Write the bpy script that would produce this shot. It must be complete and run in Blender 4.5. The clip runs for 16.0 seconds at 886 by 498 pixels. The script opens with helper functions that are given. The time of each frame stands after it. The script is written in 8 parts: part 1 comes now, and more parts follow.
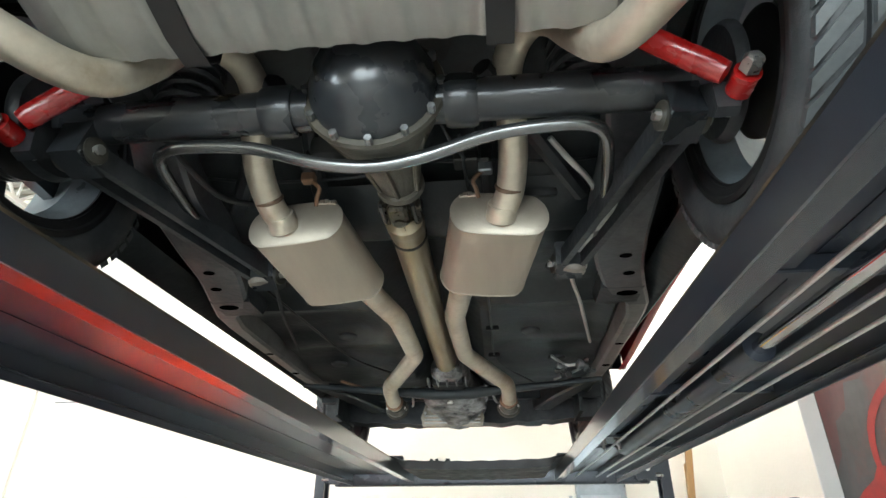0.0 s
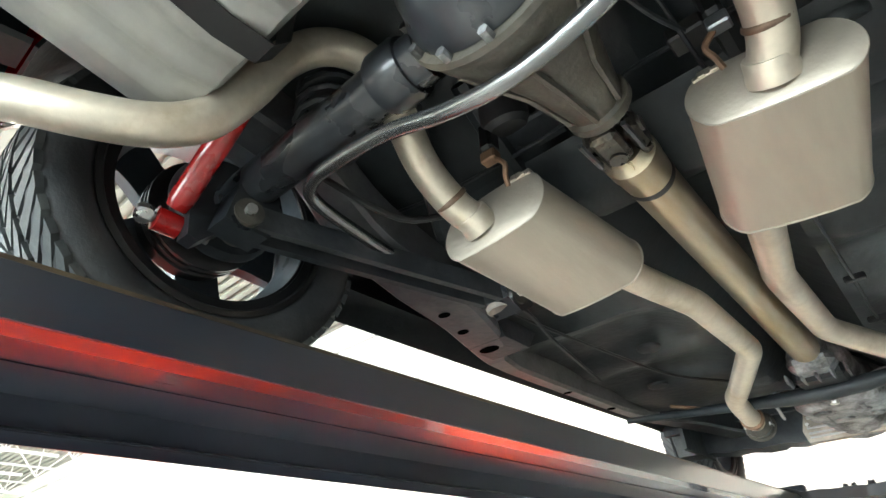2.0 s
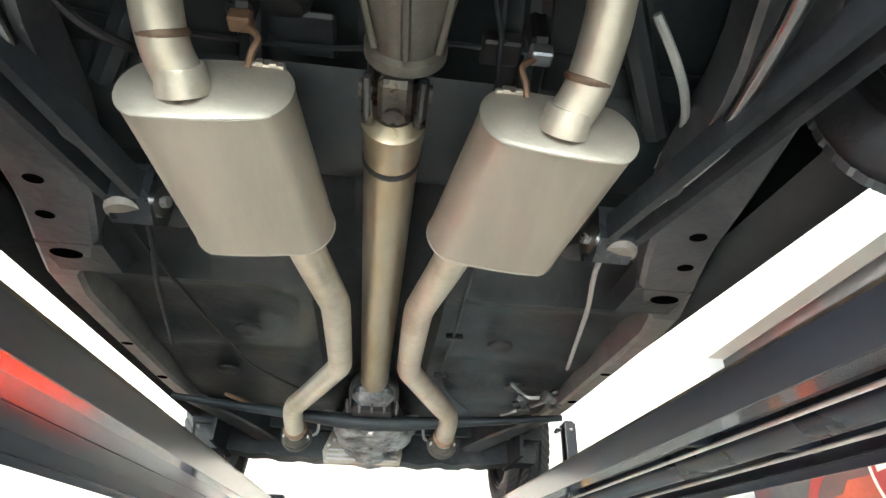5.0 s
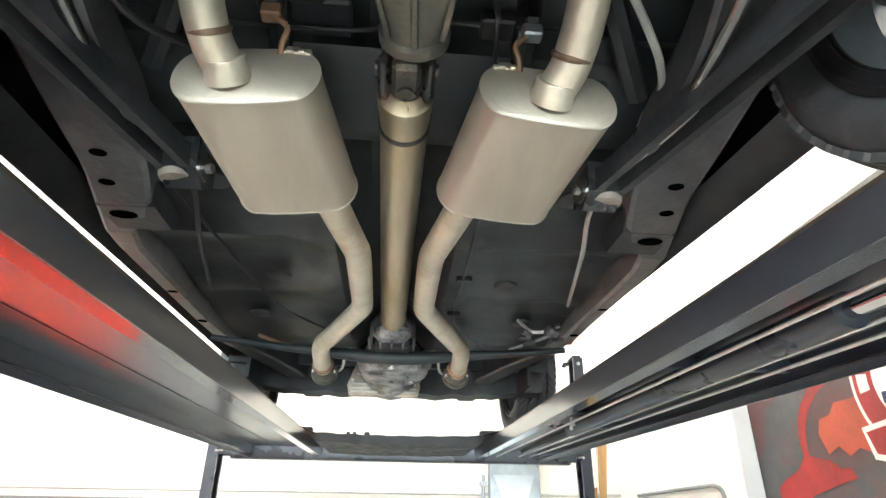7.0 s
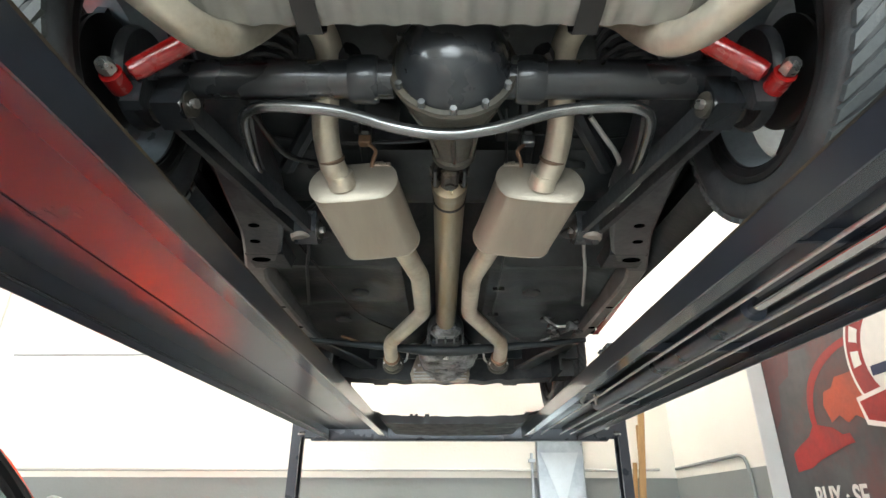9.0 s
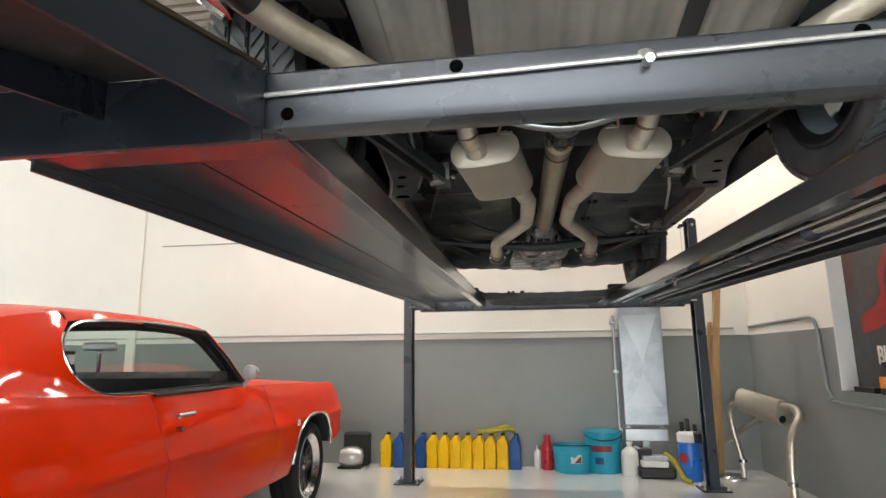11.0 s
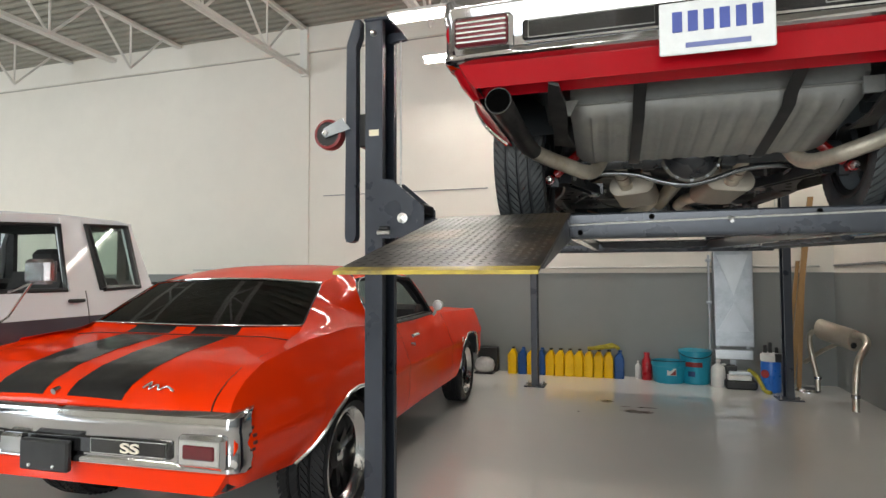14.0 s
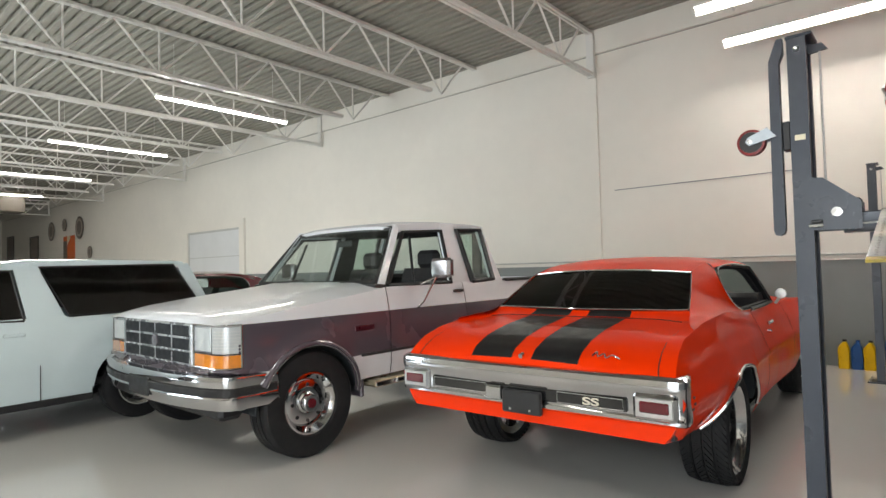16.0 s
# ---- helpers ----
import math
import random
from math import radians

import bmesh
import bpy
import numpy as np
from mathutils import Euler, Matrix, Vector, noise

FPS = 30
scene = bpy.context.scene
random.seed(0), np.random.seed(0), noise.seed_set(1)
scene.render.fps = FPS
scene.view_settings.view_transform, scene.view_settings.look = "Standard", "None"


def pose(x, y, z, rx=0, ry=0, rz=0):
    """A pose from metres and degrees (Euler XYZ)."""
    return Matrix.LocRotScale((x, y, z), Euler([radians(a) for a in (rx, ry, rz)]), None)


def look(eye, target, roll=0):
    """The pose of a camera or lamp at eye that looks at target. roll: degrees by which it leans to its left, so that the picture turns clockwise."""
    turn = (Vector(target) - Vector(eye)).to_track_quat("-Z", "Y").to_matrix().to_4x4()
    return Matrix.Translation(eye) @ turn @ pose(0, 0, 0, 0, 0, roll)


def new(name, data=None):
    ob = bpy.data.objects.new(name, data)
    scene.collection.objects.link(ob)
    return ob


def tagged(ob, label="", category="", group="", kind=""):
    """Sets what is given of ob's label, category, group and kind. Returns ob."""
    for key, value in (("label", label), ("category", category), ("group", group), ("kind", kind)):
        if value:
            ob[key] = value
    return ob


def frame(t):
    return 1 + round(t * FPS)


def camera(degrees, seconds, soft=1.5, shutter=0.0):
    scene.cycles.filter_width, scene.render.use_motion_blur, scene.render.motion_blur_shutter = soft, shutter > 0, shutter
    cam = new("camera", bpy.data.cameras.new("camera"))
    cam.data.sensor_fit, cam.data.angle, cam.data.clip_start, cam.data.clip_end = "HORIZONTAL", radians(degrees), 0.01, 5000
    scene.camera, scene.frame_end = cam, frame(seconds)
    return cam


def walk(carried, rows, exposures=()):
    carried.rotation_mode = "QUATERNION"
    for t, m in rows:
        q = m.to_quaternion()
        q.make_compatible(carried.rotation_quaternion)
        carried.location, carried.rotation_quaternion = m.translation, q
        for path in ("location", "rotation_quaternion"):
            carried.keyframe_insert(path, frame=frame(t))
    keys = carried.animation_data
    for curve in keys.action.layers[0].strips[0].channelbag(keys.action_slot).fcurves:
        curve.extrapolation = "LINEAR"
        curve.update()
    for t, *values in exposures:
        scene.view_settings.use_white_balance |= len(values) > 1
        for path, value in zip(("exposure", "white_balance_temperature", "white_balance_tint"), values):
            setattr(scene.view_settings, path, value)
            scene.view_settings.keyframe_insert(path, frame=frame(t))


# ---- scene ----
cam = camera(75.5, 16.0)
PATH = [
    (0, (0.495, 0.272, 1.092), (0.294, 2.032, 2.021), -0.0),
    (0.5, (0.466, 0.43, 1.091), (0.108, 2.142, 2.059), -0.7),
    (1, (0.446, 0.51, 1.125), (-0.14, 2.128, 2.144), -1.3),
    (1.5, (0.465, 0.6, 1.139), (-0.421, 2.033, 2.217), -2.1),
    (2, (0.504, 0.677, 1.162), (-0.598, 1.952, 2.238), -2.9),
    (2.5, (0.509, 0.728, 1.175), (-0.674, 1.943, 2.234), -2.8),
    (3, (0.509, 0.759, 1.186), (-0.62, 2.017, 2.254), -2.1),
    (3.5, (0.514, 0.78, 1.195), (-0.477, 2.125, 2.294), -1.1),
    (4, (0.424, 0.768, 1.2), (-0.233, 2.314, 2.287), 1.3),
    (4.5, (0.308, 0.79, 1.217), (0.194, 2.495, 2.256), 1.8),
    (4.7, (0.299, 0.812, 1.213), (0.383, 2.517, 2.256), 2.5),
    (6.8, (0.268, 0.723, 1.169), (0.529, 2.509, 2.029), 0.8),
    (7, (0.286, 0.673, 1.147), (0.405, 2.475, 2.007), 0.8),
    (7.5, (0.335, 0.55, 1.053), (0.373, 2.336, 1.952), 0.4),
    (8, (0.327, 0.42, 0.987), (0.311, 2.198, 1.903), -0.1),
    (8.2, (0.312, 0.356, 0.981), (0.302, 2.136, 1.894), 0.1),
    (10.3, (0.225, -0.163, 1.071), (0.051, 1.748, 1.633), -0.4),
    (10.5, (0.2, -0.22, 1.071), (-0.001, 1.702, 1.585), -0.6),
    (11, (0.159, -0.379, 1.104), (-0.138, 1.564, 1.474), -0.6),
    (11.5, (0.157, -0.582, 1.142), (-0.335, 1.337, 1.417), -1.3),
    (12, (0.159, -0.816, 1.207), (-0.453, 1.073, 1.446), -1.0),
    (12.5, (0.114, -1.041, 1.24), (-0.481, 0.86, 1.421), -0.7),
    (13, (0.078, -1.268, 1.267), (-0.492, 0.64, 1.451), 0.0),
    (13.5, (0.046, -1.506, 1.282), (-0.53, 0.402, 1.449), -0.7),
    (14, (-0.036, -1.735, 1.298), (-0.624, 0.175, 1.381), -0.2),
    (14.5, (-0.2, -1.955, 1.29), (-0.879, -0.074, 1.332), -1.0),
    (15, (-0.299, -2.193, 1.294), (-1.183, -0.399, 1.339), -1.5),
    (15.5, (-0.396, -2.415, 1.312), (-1.506, -0.752, 1.368), -1.7),
    (16, (-0.516, -2.616, 1.311), (-1.816, -1.098, 1.378), -1.5),
]
EXPOSURES = [(0, 1.44, 6300, 3), (1.5, 2.02, 6300, 3), (4, 2.22, 6250, 3), (8, 1.95, 6350, 3), (10.5, 0.78, 6600, 9), (11.5, 0.68, 6700, 10), (12.5, 0.36, 6700, 10), (14, 0.06, 6650, 9), (16, -0.06, 6600, 9)]
walk(cam, [(t, look(eye, target, roll)) for t, eye, target, roll in PATH], EXPOSURES)

# ---- world, daylight and exposure ----
world = bpy.data.worlds.new("sky")
world.use_nodes = True
scene.world = world
sky = world.node_tree.nodes.new("ShaderNodeTexSky")
sky.sky_type, sky.sun_disc, sky.sun_elevation, sky.sun_rotation = "NISHITA", False, radians(38), radians(160)
world.node_tree.links.new(sky.outputs[0], world.node_tree.nodes["Background"].inputs[0])
world.node_tree.nodes["Background"].inputs[1].default_value = 0.12


def area_lamp(name, x, y, z, rx, rz, wide, high, watts, colour):
    data = bpy.data.lights.new(name, "AREA")
    data.shape, data.size, data.size_y, data.energy, data.color = "RECTANGLE", wide, high, watts, colour
    ob = new(name, data)
    ob.matrix_world = pose(x, y, z, rx, 0, rz)
    return ob


# daylight through the two roll-up doors in the south wall
area_lamp("daylight", -0.2, -6.35, 1.75, 90, 0, 4.2, 3.3, 195, (0.88, 0.945, 1.0))
area_lamp("daylight", -11.2, -6.35, 1.75, 90, 0, 5.4, 3.3, 520, (0.84, 0.93, 1.0))


# ---- materials ----
def mat(name, colour, rough=0.5, metal=0.0, vary=0.12, scale=8.0, bump=0.0, bump_scale=60.0, coat=0.0, dirt=None, dirt_at=0.6, rough_vary=0.1, stretch=None, spec=0.5, coat_rough=0.03, dirt_soft=0.11):
    """A surface with variation at two scales; dirt: a second colour in patches."""
    m = bpy.data.materials.new(name)
    m.use_nodes = True
    nt = m.node_tree
    p = nt.nodes["Principled BSDF"]
    p.inputs["Metallic"].default_value = metal
    p.inputs["Specular IOR Level"].default_value = spec
    p.inputs["Coat Weight"].default_value = coat
    p.inputs["Coat Roughness"].default_value = coat_rough
    co = nt.nodes.new("ShaderNodeTexCoord")
    src = co.outputs["Object"]
    if stretch:
        mp = nt.nodes.new("ShaderNodeMapping")
        mp.inputs["Scale"].default_value = stretch
        nt.links.new(src, mp.inputs[0])
        src = mp.outputs[0]
    n1 = nt.nodes.new("ShaderNodeTexNoise")
    n1.inputs["Scale"].default_value, n1.inputs["Detail"].default_value = scale, 6.0
    n2 = nt.nodes.new("ShaderNodeTexNoise")
    n2.inputs["Scale"].default_value, n2.inputs["Detail"].default_value = scale * 7.3, 3.0
    for n in (n1, n2):
        nt.links.new(src, n.inputs["Vector"])
    add = nt.nodes.new("ShaderNodeMath")
    add.operation = "MULTIPLY_ADD"
    add.inputs[1].default_value, add.inputs[2].default_value = 0.35, 0.0
    nt.links.new(n2.outputs[0], add.inputs[0])
    nt.links.new(n1.outputs[0], add.inputs[2])
    ramp = nt.nodes.new("ShaderNodeValToRGB")
    lo, hi = 1 - vary, 1 + vary
    e = ramp.color_ramp.elements
    e[0].position, e[1].position = 0.42, 0.92
    e[0].color = (*[min(1, c * lo) for c in colour], 1)
    e[1].color = (*[min(1, c * hi) for c in colour], 1)
    nt.links.new(add.outputs[0], ramp.inputs[0])
    out = ramp.outputs[0]
    if dirt:
        n3 = nt.nodes.new("ShaderNodeTexNoise")
        n3.inputs["Scale"].default_value, n3.inputs["Detail"].default_value, n3.inputs["Roughness"].default_value = scale * 0.6, 9.0, 0.65
        nt.links.new(src, n3.inputs["Vector"])
        r3 = nt.nodes.new("ShaderNodeValToRGB")
        r3.color_ramp.elements[0].position, r3.color_ramp.elements[1].position = dirt_at - dirt_soft, dirt_at + dirt_soft
        nt.links.new(n3.outputs[0], r3.inputs[0])
        mix = nt.nodes.new("ShaderNodeMix")
        mix.data_type = "RGBA"
        mix.inputs["B"].default_value = (*dirt, 1)
        for sock in mix.inputs:
            if sock.type == "RGBA" and sock.name == "A":
                nt.links.new(out, sock)
            if sock.type == "RGBA" and sock.name == "B":
                sock.default_value = (*dirt, 1)
        nt.links.new(r3.outputs[0], mix.inputs[0])
        out = [o for o in mix.outputs if o.type == "RGBA"][0]
    nt.links.new(out, p.inputs["Base Color"])
    rr = nt.nodes.new("ShaderNodeMapRange")
    rr.inputs["To Min"].default_value, rr.inputs["To Max"].default_value = max(0.0, rough * (1 - rough_vary * 2)), min(1.0, rough * (1 + rough_vary * 2))
    rr.inputs["From Min"].default_value, rr.inputs["From Max"].default_value = 0.3, 0.7
    nt.links.new(n1.outputs[0], rr.inputs[0])
    nt.links.new(rr.outputs[0], p.inputs["Roughness"])
    if bump:
        nb = nt.nodes.new("ShaderNodeTexNoise")
        nb.inputs["Scale"].default_value, nb.inputs["Detail"].default_value = bump_scale, 5.0
        nt.links.new(src, nb.inputs["Vector"])
        b = nt.nodes.new("ShaderNodeBump")
        b.inputs["Strength"].default_value, b.inputs["Distance"].default_value = bump, 0.01
        nt.links.new(nb.outputs[0], b.inputs["Height"])
        nt.links.new(b.outputs[0], p.inputs["Normal"])
    return m


def glass_mat(name, colour, rough=0.0):
    m = bpy.data.materials.new(name)
    m.use_nodes = True
    p = m.node_tree.nodes["Principled BSDF"]
    p.inputs["Base Color"].default_value = (*colour, 1)
    p.inputs["Transmission Weight"].default_value = 1.0
    p.inputs["Roughness"].default_value, p.inputs["IOR"].default_value = rough, 1.45
    return m


def glow_mat(name, colour, strength):
    m = bpy.data.materials.new(name)
    m.use_nodes = True
    p = m.node_tree.nodes["Principled BSDF"]
    p.inputs["Base Color"].default_value = (*colour, 1)
    p.inputs["Emission Color"].default_value = (*colour, 1)
    p.inputs["Emission Strength"].default_value = strength
    return m


LAMP = glow_mat("led_tube", (1.0, 0.97, 0.92), 74.0)
WHITE_WALL = mat("white_painted_block", (0.80, 0.765, 0.695), 0.6, 0, 0.04, 0.7, 0.15, 40)
GREY_WALL = mat("grey_painted_block", (0.225, 0.236, 0.232), 0.5, 0, 0.06, 0.7, 0.15, 40)
FLOOR = mat("epoxy_floor", (0.79, 0.775, 0.735), 0.30, 0, 0.035, 0.35, 0.03, 25, rough_vary=0.04, coat=1.0, coat_rough=0.05)
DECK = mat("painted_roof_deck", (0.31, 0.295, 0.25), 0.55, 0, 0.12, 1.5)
STEEL_WHITE = mat("white_painted_steel", (0.74, 0.72, 0.68), 0.45, 0, 0.05, 3)
LIFT = mat("charcoal_powder_coat", (0.024, 0.030, 0.043), 0.32, 0.1, 0.15, 5, 0.05, 300, dirt=(0.07, 0.07, 0.07), dirt_at=0.72)
RUNWAY_BELOW = mat("charcoal_powder_coat_underside", (0.026, 0.033, 0.050), 0.30, 0.1, 0.12, 3, 0.015, 250, spec=0.8, rough_vary=0.03, coat=1.0, coat_rough=0.22)
BEAM = mat("charcoal_satin_beam", (0.044, 0.050, 0.062), 0.28, 0.35, 0.15, 5, 0.02, 300, spec=0.7, rough_vary=0.06)
RUNWAY_FLANGE = mat("charcoal_gloss_flange", (0.026, 0.032, 0.046), 0.24, 0.15, 0.12, 4, 0.01, 250, spec=0.9, coat=1.0, coat_rough=0.10, rough_vary=0.03)
TREAD = mat("tread_plate_black", (0.030, 0.028, 0.026), 0.40, 0.3, 0.2, 6, 0.05, 200, dirt=(0.15, 0.11, 0.065), dirt_at=0.56)
YELLOW = mat("yellow_paint", (0.50, 0.37, 0.045), 0.5, 0, 0.1, 12, dirt=(0.16, 0.12, 0.03), dirt_at=0.56)
CHROME = mat("chrome", (0.55, 0.55, 0.56), 0.07, 1.0, 0.03, 8)
ALLOY = mat("polished_alloy", (0.72, 0.72, 0.72), 0.16, 1.0, 0.05, 10)
ZINC = mat("galvanised_sheet", (0.42, 0.45, 0.48), 0.34, 0.8, 0.12, 9, dirt=(0.33, 0.36, 0.39), dirt_at=0.55)
BOLT = mat("zinc_bolt", (0.65, 0.64, 0.62), 0.3, 0.9, 0.1, 50)
RUBBER = mat("tyre_rubber", (0.014, 0.014, 0.015), 0.65, 0, 0.2, 20, 0.1, 150, spec=0.3)
BLACK = mat("satin_black", (0.012, 0.012, 0.013), 0.38, 0, 0.2, 10)
VOID = mat("deep_shadow_black", (0.002, 0.002, 0.002), 0.95, 0, 0.1, 10, spec=0.0)
BLACK_GLOSS = mat("gloss_black", (0.010, 0.010, 0.011), 0.12, 0, 0.2, 10, coat=0.5)
STRIPE = mat("black_stripe_paint", (0.008, 0.008, 0.009), 0.4, 0, 0.15, 10, coat=0.5, spec=0.2)
BLACK_PLASTIC = mat("black_plastic", (0.016, 0.016, 0.017), 0.5, 0, 0.15, 15, 0.05, 200)
ORANGE = mat("orange_red_paint", (0.90, 0.036, 0.0005), 0.45, 0, 0.02, 2, coat=0.42, spec=0.03, coat_rough=0.03)
RED = mat("deep_red_paint", (0.36, 0.004, 0.010), 0.45, 0, 0.03, 2, coat=0.4, spec=0.05)
WHITE_PAINT = mat("white_car_paint", (0.80, 0.82, 0.85), 0.35, 0, 0.02, 2, coat=0.6, spec=0.3)
PLUM = mat("plum_grey_paint", (0.105, 0.086, 0.105), 0.25, 0.2, 0.03, 2, coat=1.0)
SUV_WHITE = mat("cool_white_car_paint", (0.66, 0.77, 0.80), 0.22, 0, 0.02, 2, coat=1.0)
BRIGHT_PAPER = mat("cream_paper", (0.75, 0.68, 0.50), 0.7, 0, 0.08, 30)
DARK_GLASS = glass_mat("tinted_glass", (0.02, 0.022, 0.022), 0.04)
CLEAR_GLASS = glass_mat("green_tint_glass", (0.70, 0.82, 0.76))


# ---- building blocks ----
def part(name, bm, material, parent=None, label="", angle=35):
    """One mesh object out of a bmesh, under a thing or a part."""
    me = bpy.data.meshes.new(name)
    bmesh.ops.recalc_face_normals(bm, faces=bm.faces)
    for f in bm.faces:
        f.smooth = True
    bm.to_mesh(me)
    bm.free()
    me.set_sharp_from_angle(angle=radians(angle))
    me.materials.append(material)
    ob = new(name, me)
    ob.parent = parent
    if label:
        ob["label"] = label
    return ob


def thing(name, label, category, x=0, y=0, z=0, rz=0, group="", kind=""):
    ob = new(name)
    ob.empty_display_size = 0.1
    ob.matrix_basis = pose(x, y, z, 0, 0, rz)
    return tagged(ob, label, category, group, kind)


def solo(name, bm, material, label, category, x=0, y=0, z=0, rz=0, group="", kind=""):
    """A thing that is one plain mesh."""
    ob = part(name, bm, material)
    ob.matrix_basis = pose(x, y, z, 0, 0, rz)
    return tagged(ob, label, category, group, kind)


def box(bm, x0, x1, y0, y1, z0, z1, bevel=0.0, seg=1):
    m = Matrix.Translation(((x0 + x1) / 2, (y0 + y1) / 2, (z0 + z1) / 2)) @ Matrix.Diagonal((abs(x1 - x0), abs(y1 - y0), abs(z1 - z0), 1))
    made = bmesh.ops.create_cube(bm, size=1, matrix=m)
    if bevel:
        edges = list({e for v in made["verts"] for e in v.link_edges})
        bmesh.ops.bevel(bm, geom=edges, offset=bevel, segments=seg, affect="EDGES", profile=0.5)
    return bm


def boxes(*rows, bevel=0.0):
    bm = bmesh.new()
    for r in rows:
        box(bm, *r, bevel=bevel)
    return bm


def ring_faces(bm, rings, closed=True, cap=True):
    """Joins rings of points into a skin."""
    vs = [[bm.verts.new(p) for p in r] for r in rings]
    n = len(vs[0])
    for a, b in zip(vs, vs[1:]):
        for i in range(n if closed else n - 1):
            j = (i + 1) % n
            try:
                bm.faces.new((a[i], a[j], b[j], b[i]))
            except ValueError:
                pass
    if cap and closed:
        bm.faces.new(vs[0][::-1])
        bm.faces.new(vs[-1])
    return vs


def frame_at(d):
    d = Vector(d).normalized()
    up = Vector((0, 0, 1)) if abs(d.z) < 0.95 else Vector((0, 1, 0))
    u = d.cross(up).normalized()
    return u, u.cross(d).normalized()


def smooth_path(pts, steps=6):
    """Catmull-Rom through the points."""
    p = [Vector(q) for q in pts]
    p = [2 * p[0] - p[1]] + p + [2 * p[-1] - p[-2]]
    out = []
    for a, b, c, d in zip(p, p[1:], p[2:], p[3:]):
        for k in range(steps):
            t = k / steps
            out.append(0.5 * (2 * b + (c - a) * t + (2 * a - 5 * b + 4 * c - d) * t * t + (3 * b - a - 3 * c + d) * t**3))
    return out + [p[-2]]


def tube(bm, pts, r, seg=12, smooth=0, cap=True, hollow=0.0):
    """A pipe along points; r: one radius or one for each point."""
    path = smooth_path(pts, smooth) if smooth else [Vector(q) for q in pts]
    n = len(path)
    u = None
    rings = []
    for i, q in enumerate(path):
        d = (path[min(i + 1, n - 1)] - path[max(i - 1, 0)]).normalized()
        if u is None:
            u, _ = frame_at(d)
        u = (u - d * u.dot(d)).normalized()
        v = d.cross(u)
        rad = r if not isinstance(r, (list, tuple)) else r[min(len(r) - 1, int(i * (len(r) - 1) / max(1, n - 1) + 0.5))]
        rings.append([q + (u * math.cos(a) + v * math.sin(a)) * rad for a in (2 * math.pi * k / seg for k in range(seg))])
    if hollow:
        last = rings[-1]
        inner = [[path[-1] + (p - path[-1]) * hollow for p in last]]
        deep = path[-1] - (path[-1] - path[-2]).normalized() * 0.12
        inner.append([deep + (p - path[-1]) * hollow for p in last])
        rings = rings + inner
    ring_faces(bm, rings, True, cap)
    return bm


def rod(p, q, r, seg=12, r2=None):
    bm = bmesh.new()
    add_rod(bm, p, q, r, seg, r2)
    return bm


def add_rod(bm, p, q, r, seg=12, r2=None):
    p, q = Vector(p), Vector(q)
    u, v = frame_at(q - p)
    r2 = r if r2 is None else r2
    ring_faces(bm, [[c + (u * math.cos(a) + v * math.sin(a)) * rad for a in (2 * math.pi * k / seg for k in range(seg))] for c, rad in ((p, r), (q, r2))])
    return bm


def lathe(profile, origin=(0, 0, 0), axis=(0, 0, 1), seg=24, bm=None, closed=False):
    """Turns (radius, height) rows about an axis."""
    bm = bm or bmesh.new()
    o, d = Vector(origin), Vector(axis).normalized()
    u, v = frame_at(d)
    rings = [[o + d * h + (u * math.cos(a) + v * math.sin(a)) * max(r, 0.0004) for a in (2 * math.pi * k / seg for k in range(seg))] for r, h in profile]
    if closed:
        rings.append(rings[0])
    vs = ring_faces(bm, rings, True, not closed)
    if closed:
        bmesh.ops.remove_doubles(bm, verts=bm.verts, dist=1e-5)
    return bm


def prism(poly, d0, d1, plane="yz", bm=None):
    """A flat outline with thickness: plane yz runs along x, xz along y, xy along z."""
    bm = bm or bmesh.new()
    put = {"yz": lambda a, b, d: (d, a, b), "xz": lambda a, b, d: (a, d, b), "xy": lambda a, b, d: (a, b, d)}[plane]
    ring_faces(bm, [[put(a, b, d) for a, b in poly] for d in (d0, d1)])
    return bm


def grid(rows, bm=None, close_u=False):
    """A skin over rows of points."""
    bm = bm or bmesh.new()
    ring_faces(bm, rows, close_u, False)
    return bm


def thick(bm, t):
    """Gives a skin thickness, inwards."""
    bmesh.ops.recalc_face_normals(bm, faces=bm.faces)
    bmesh.ops.solidify(bm, geom=bm.faces[:], thickness=t)
    return bm


def interp(table, t):
    """Straight lines between (t, value) rows."""
    for (a, va), (b, vb) in zip(table, table[1:]):
        if t <= b:
            k = 0 if b == a else max(0.0, (t - a) / (b - a))
            return va + (vb - va) * k
    return table[-1][1]


# ---- the hall ----
WALL_N, WALL_E, WALL_S, WALL_W, ROOF, PAINT = 5.80, 2.30, -6.6, -41.0, 5.0, 1.285
tagged(part("floor", boxes((WALL_W - 0.3, WALL_E + 0.3, WALL_S - 0.3, WALL_N + 0.3, -0.15, 0.0)), FLOOR), "glossy grey epoxy coated concrete floor", "floor", kind="structure")
tagged(part("wall_north", boxes((WALL_W, WALL_E, WALL_N, WALL_N + 0.2, PAINT, ROOF)), WHITE_WALL), "white painted masonry upper wall", "wall", kind="structure")
tagged(part("wall_north_dado", boxes((WALL_W, WALL_E, WALL_N, WALL_N + 0.2, 0, PAINT)), GREY_WALL), "dark grey painted lower part of the wall", "wall", kind="structure")
WIN_Y0, WIN_Y1, WIN_Z0, WIN_Z1 = 1.2, 4.15, 0.83, 2.55
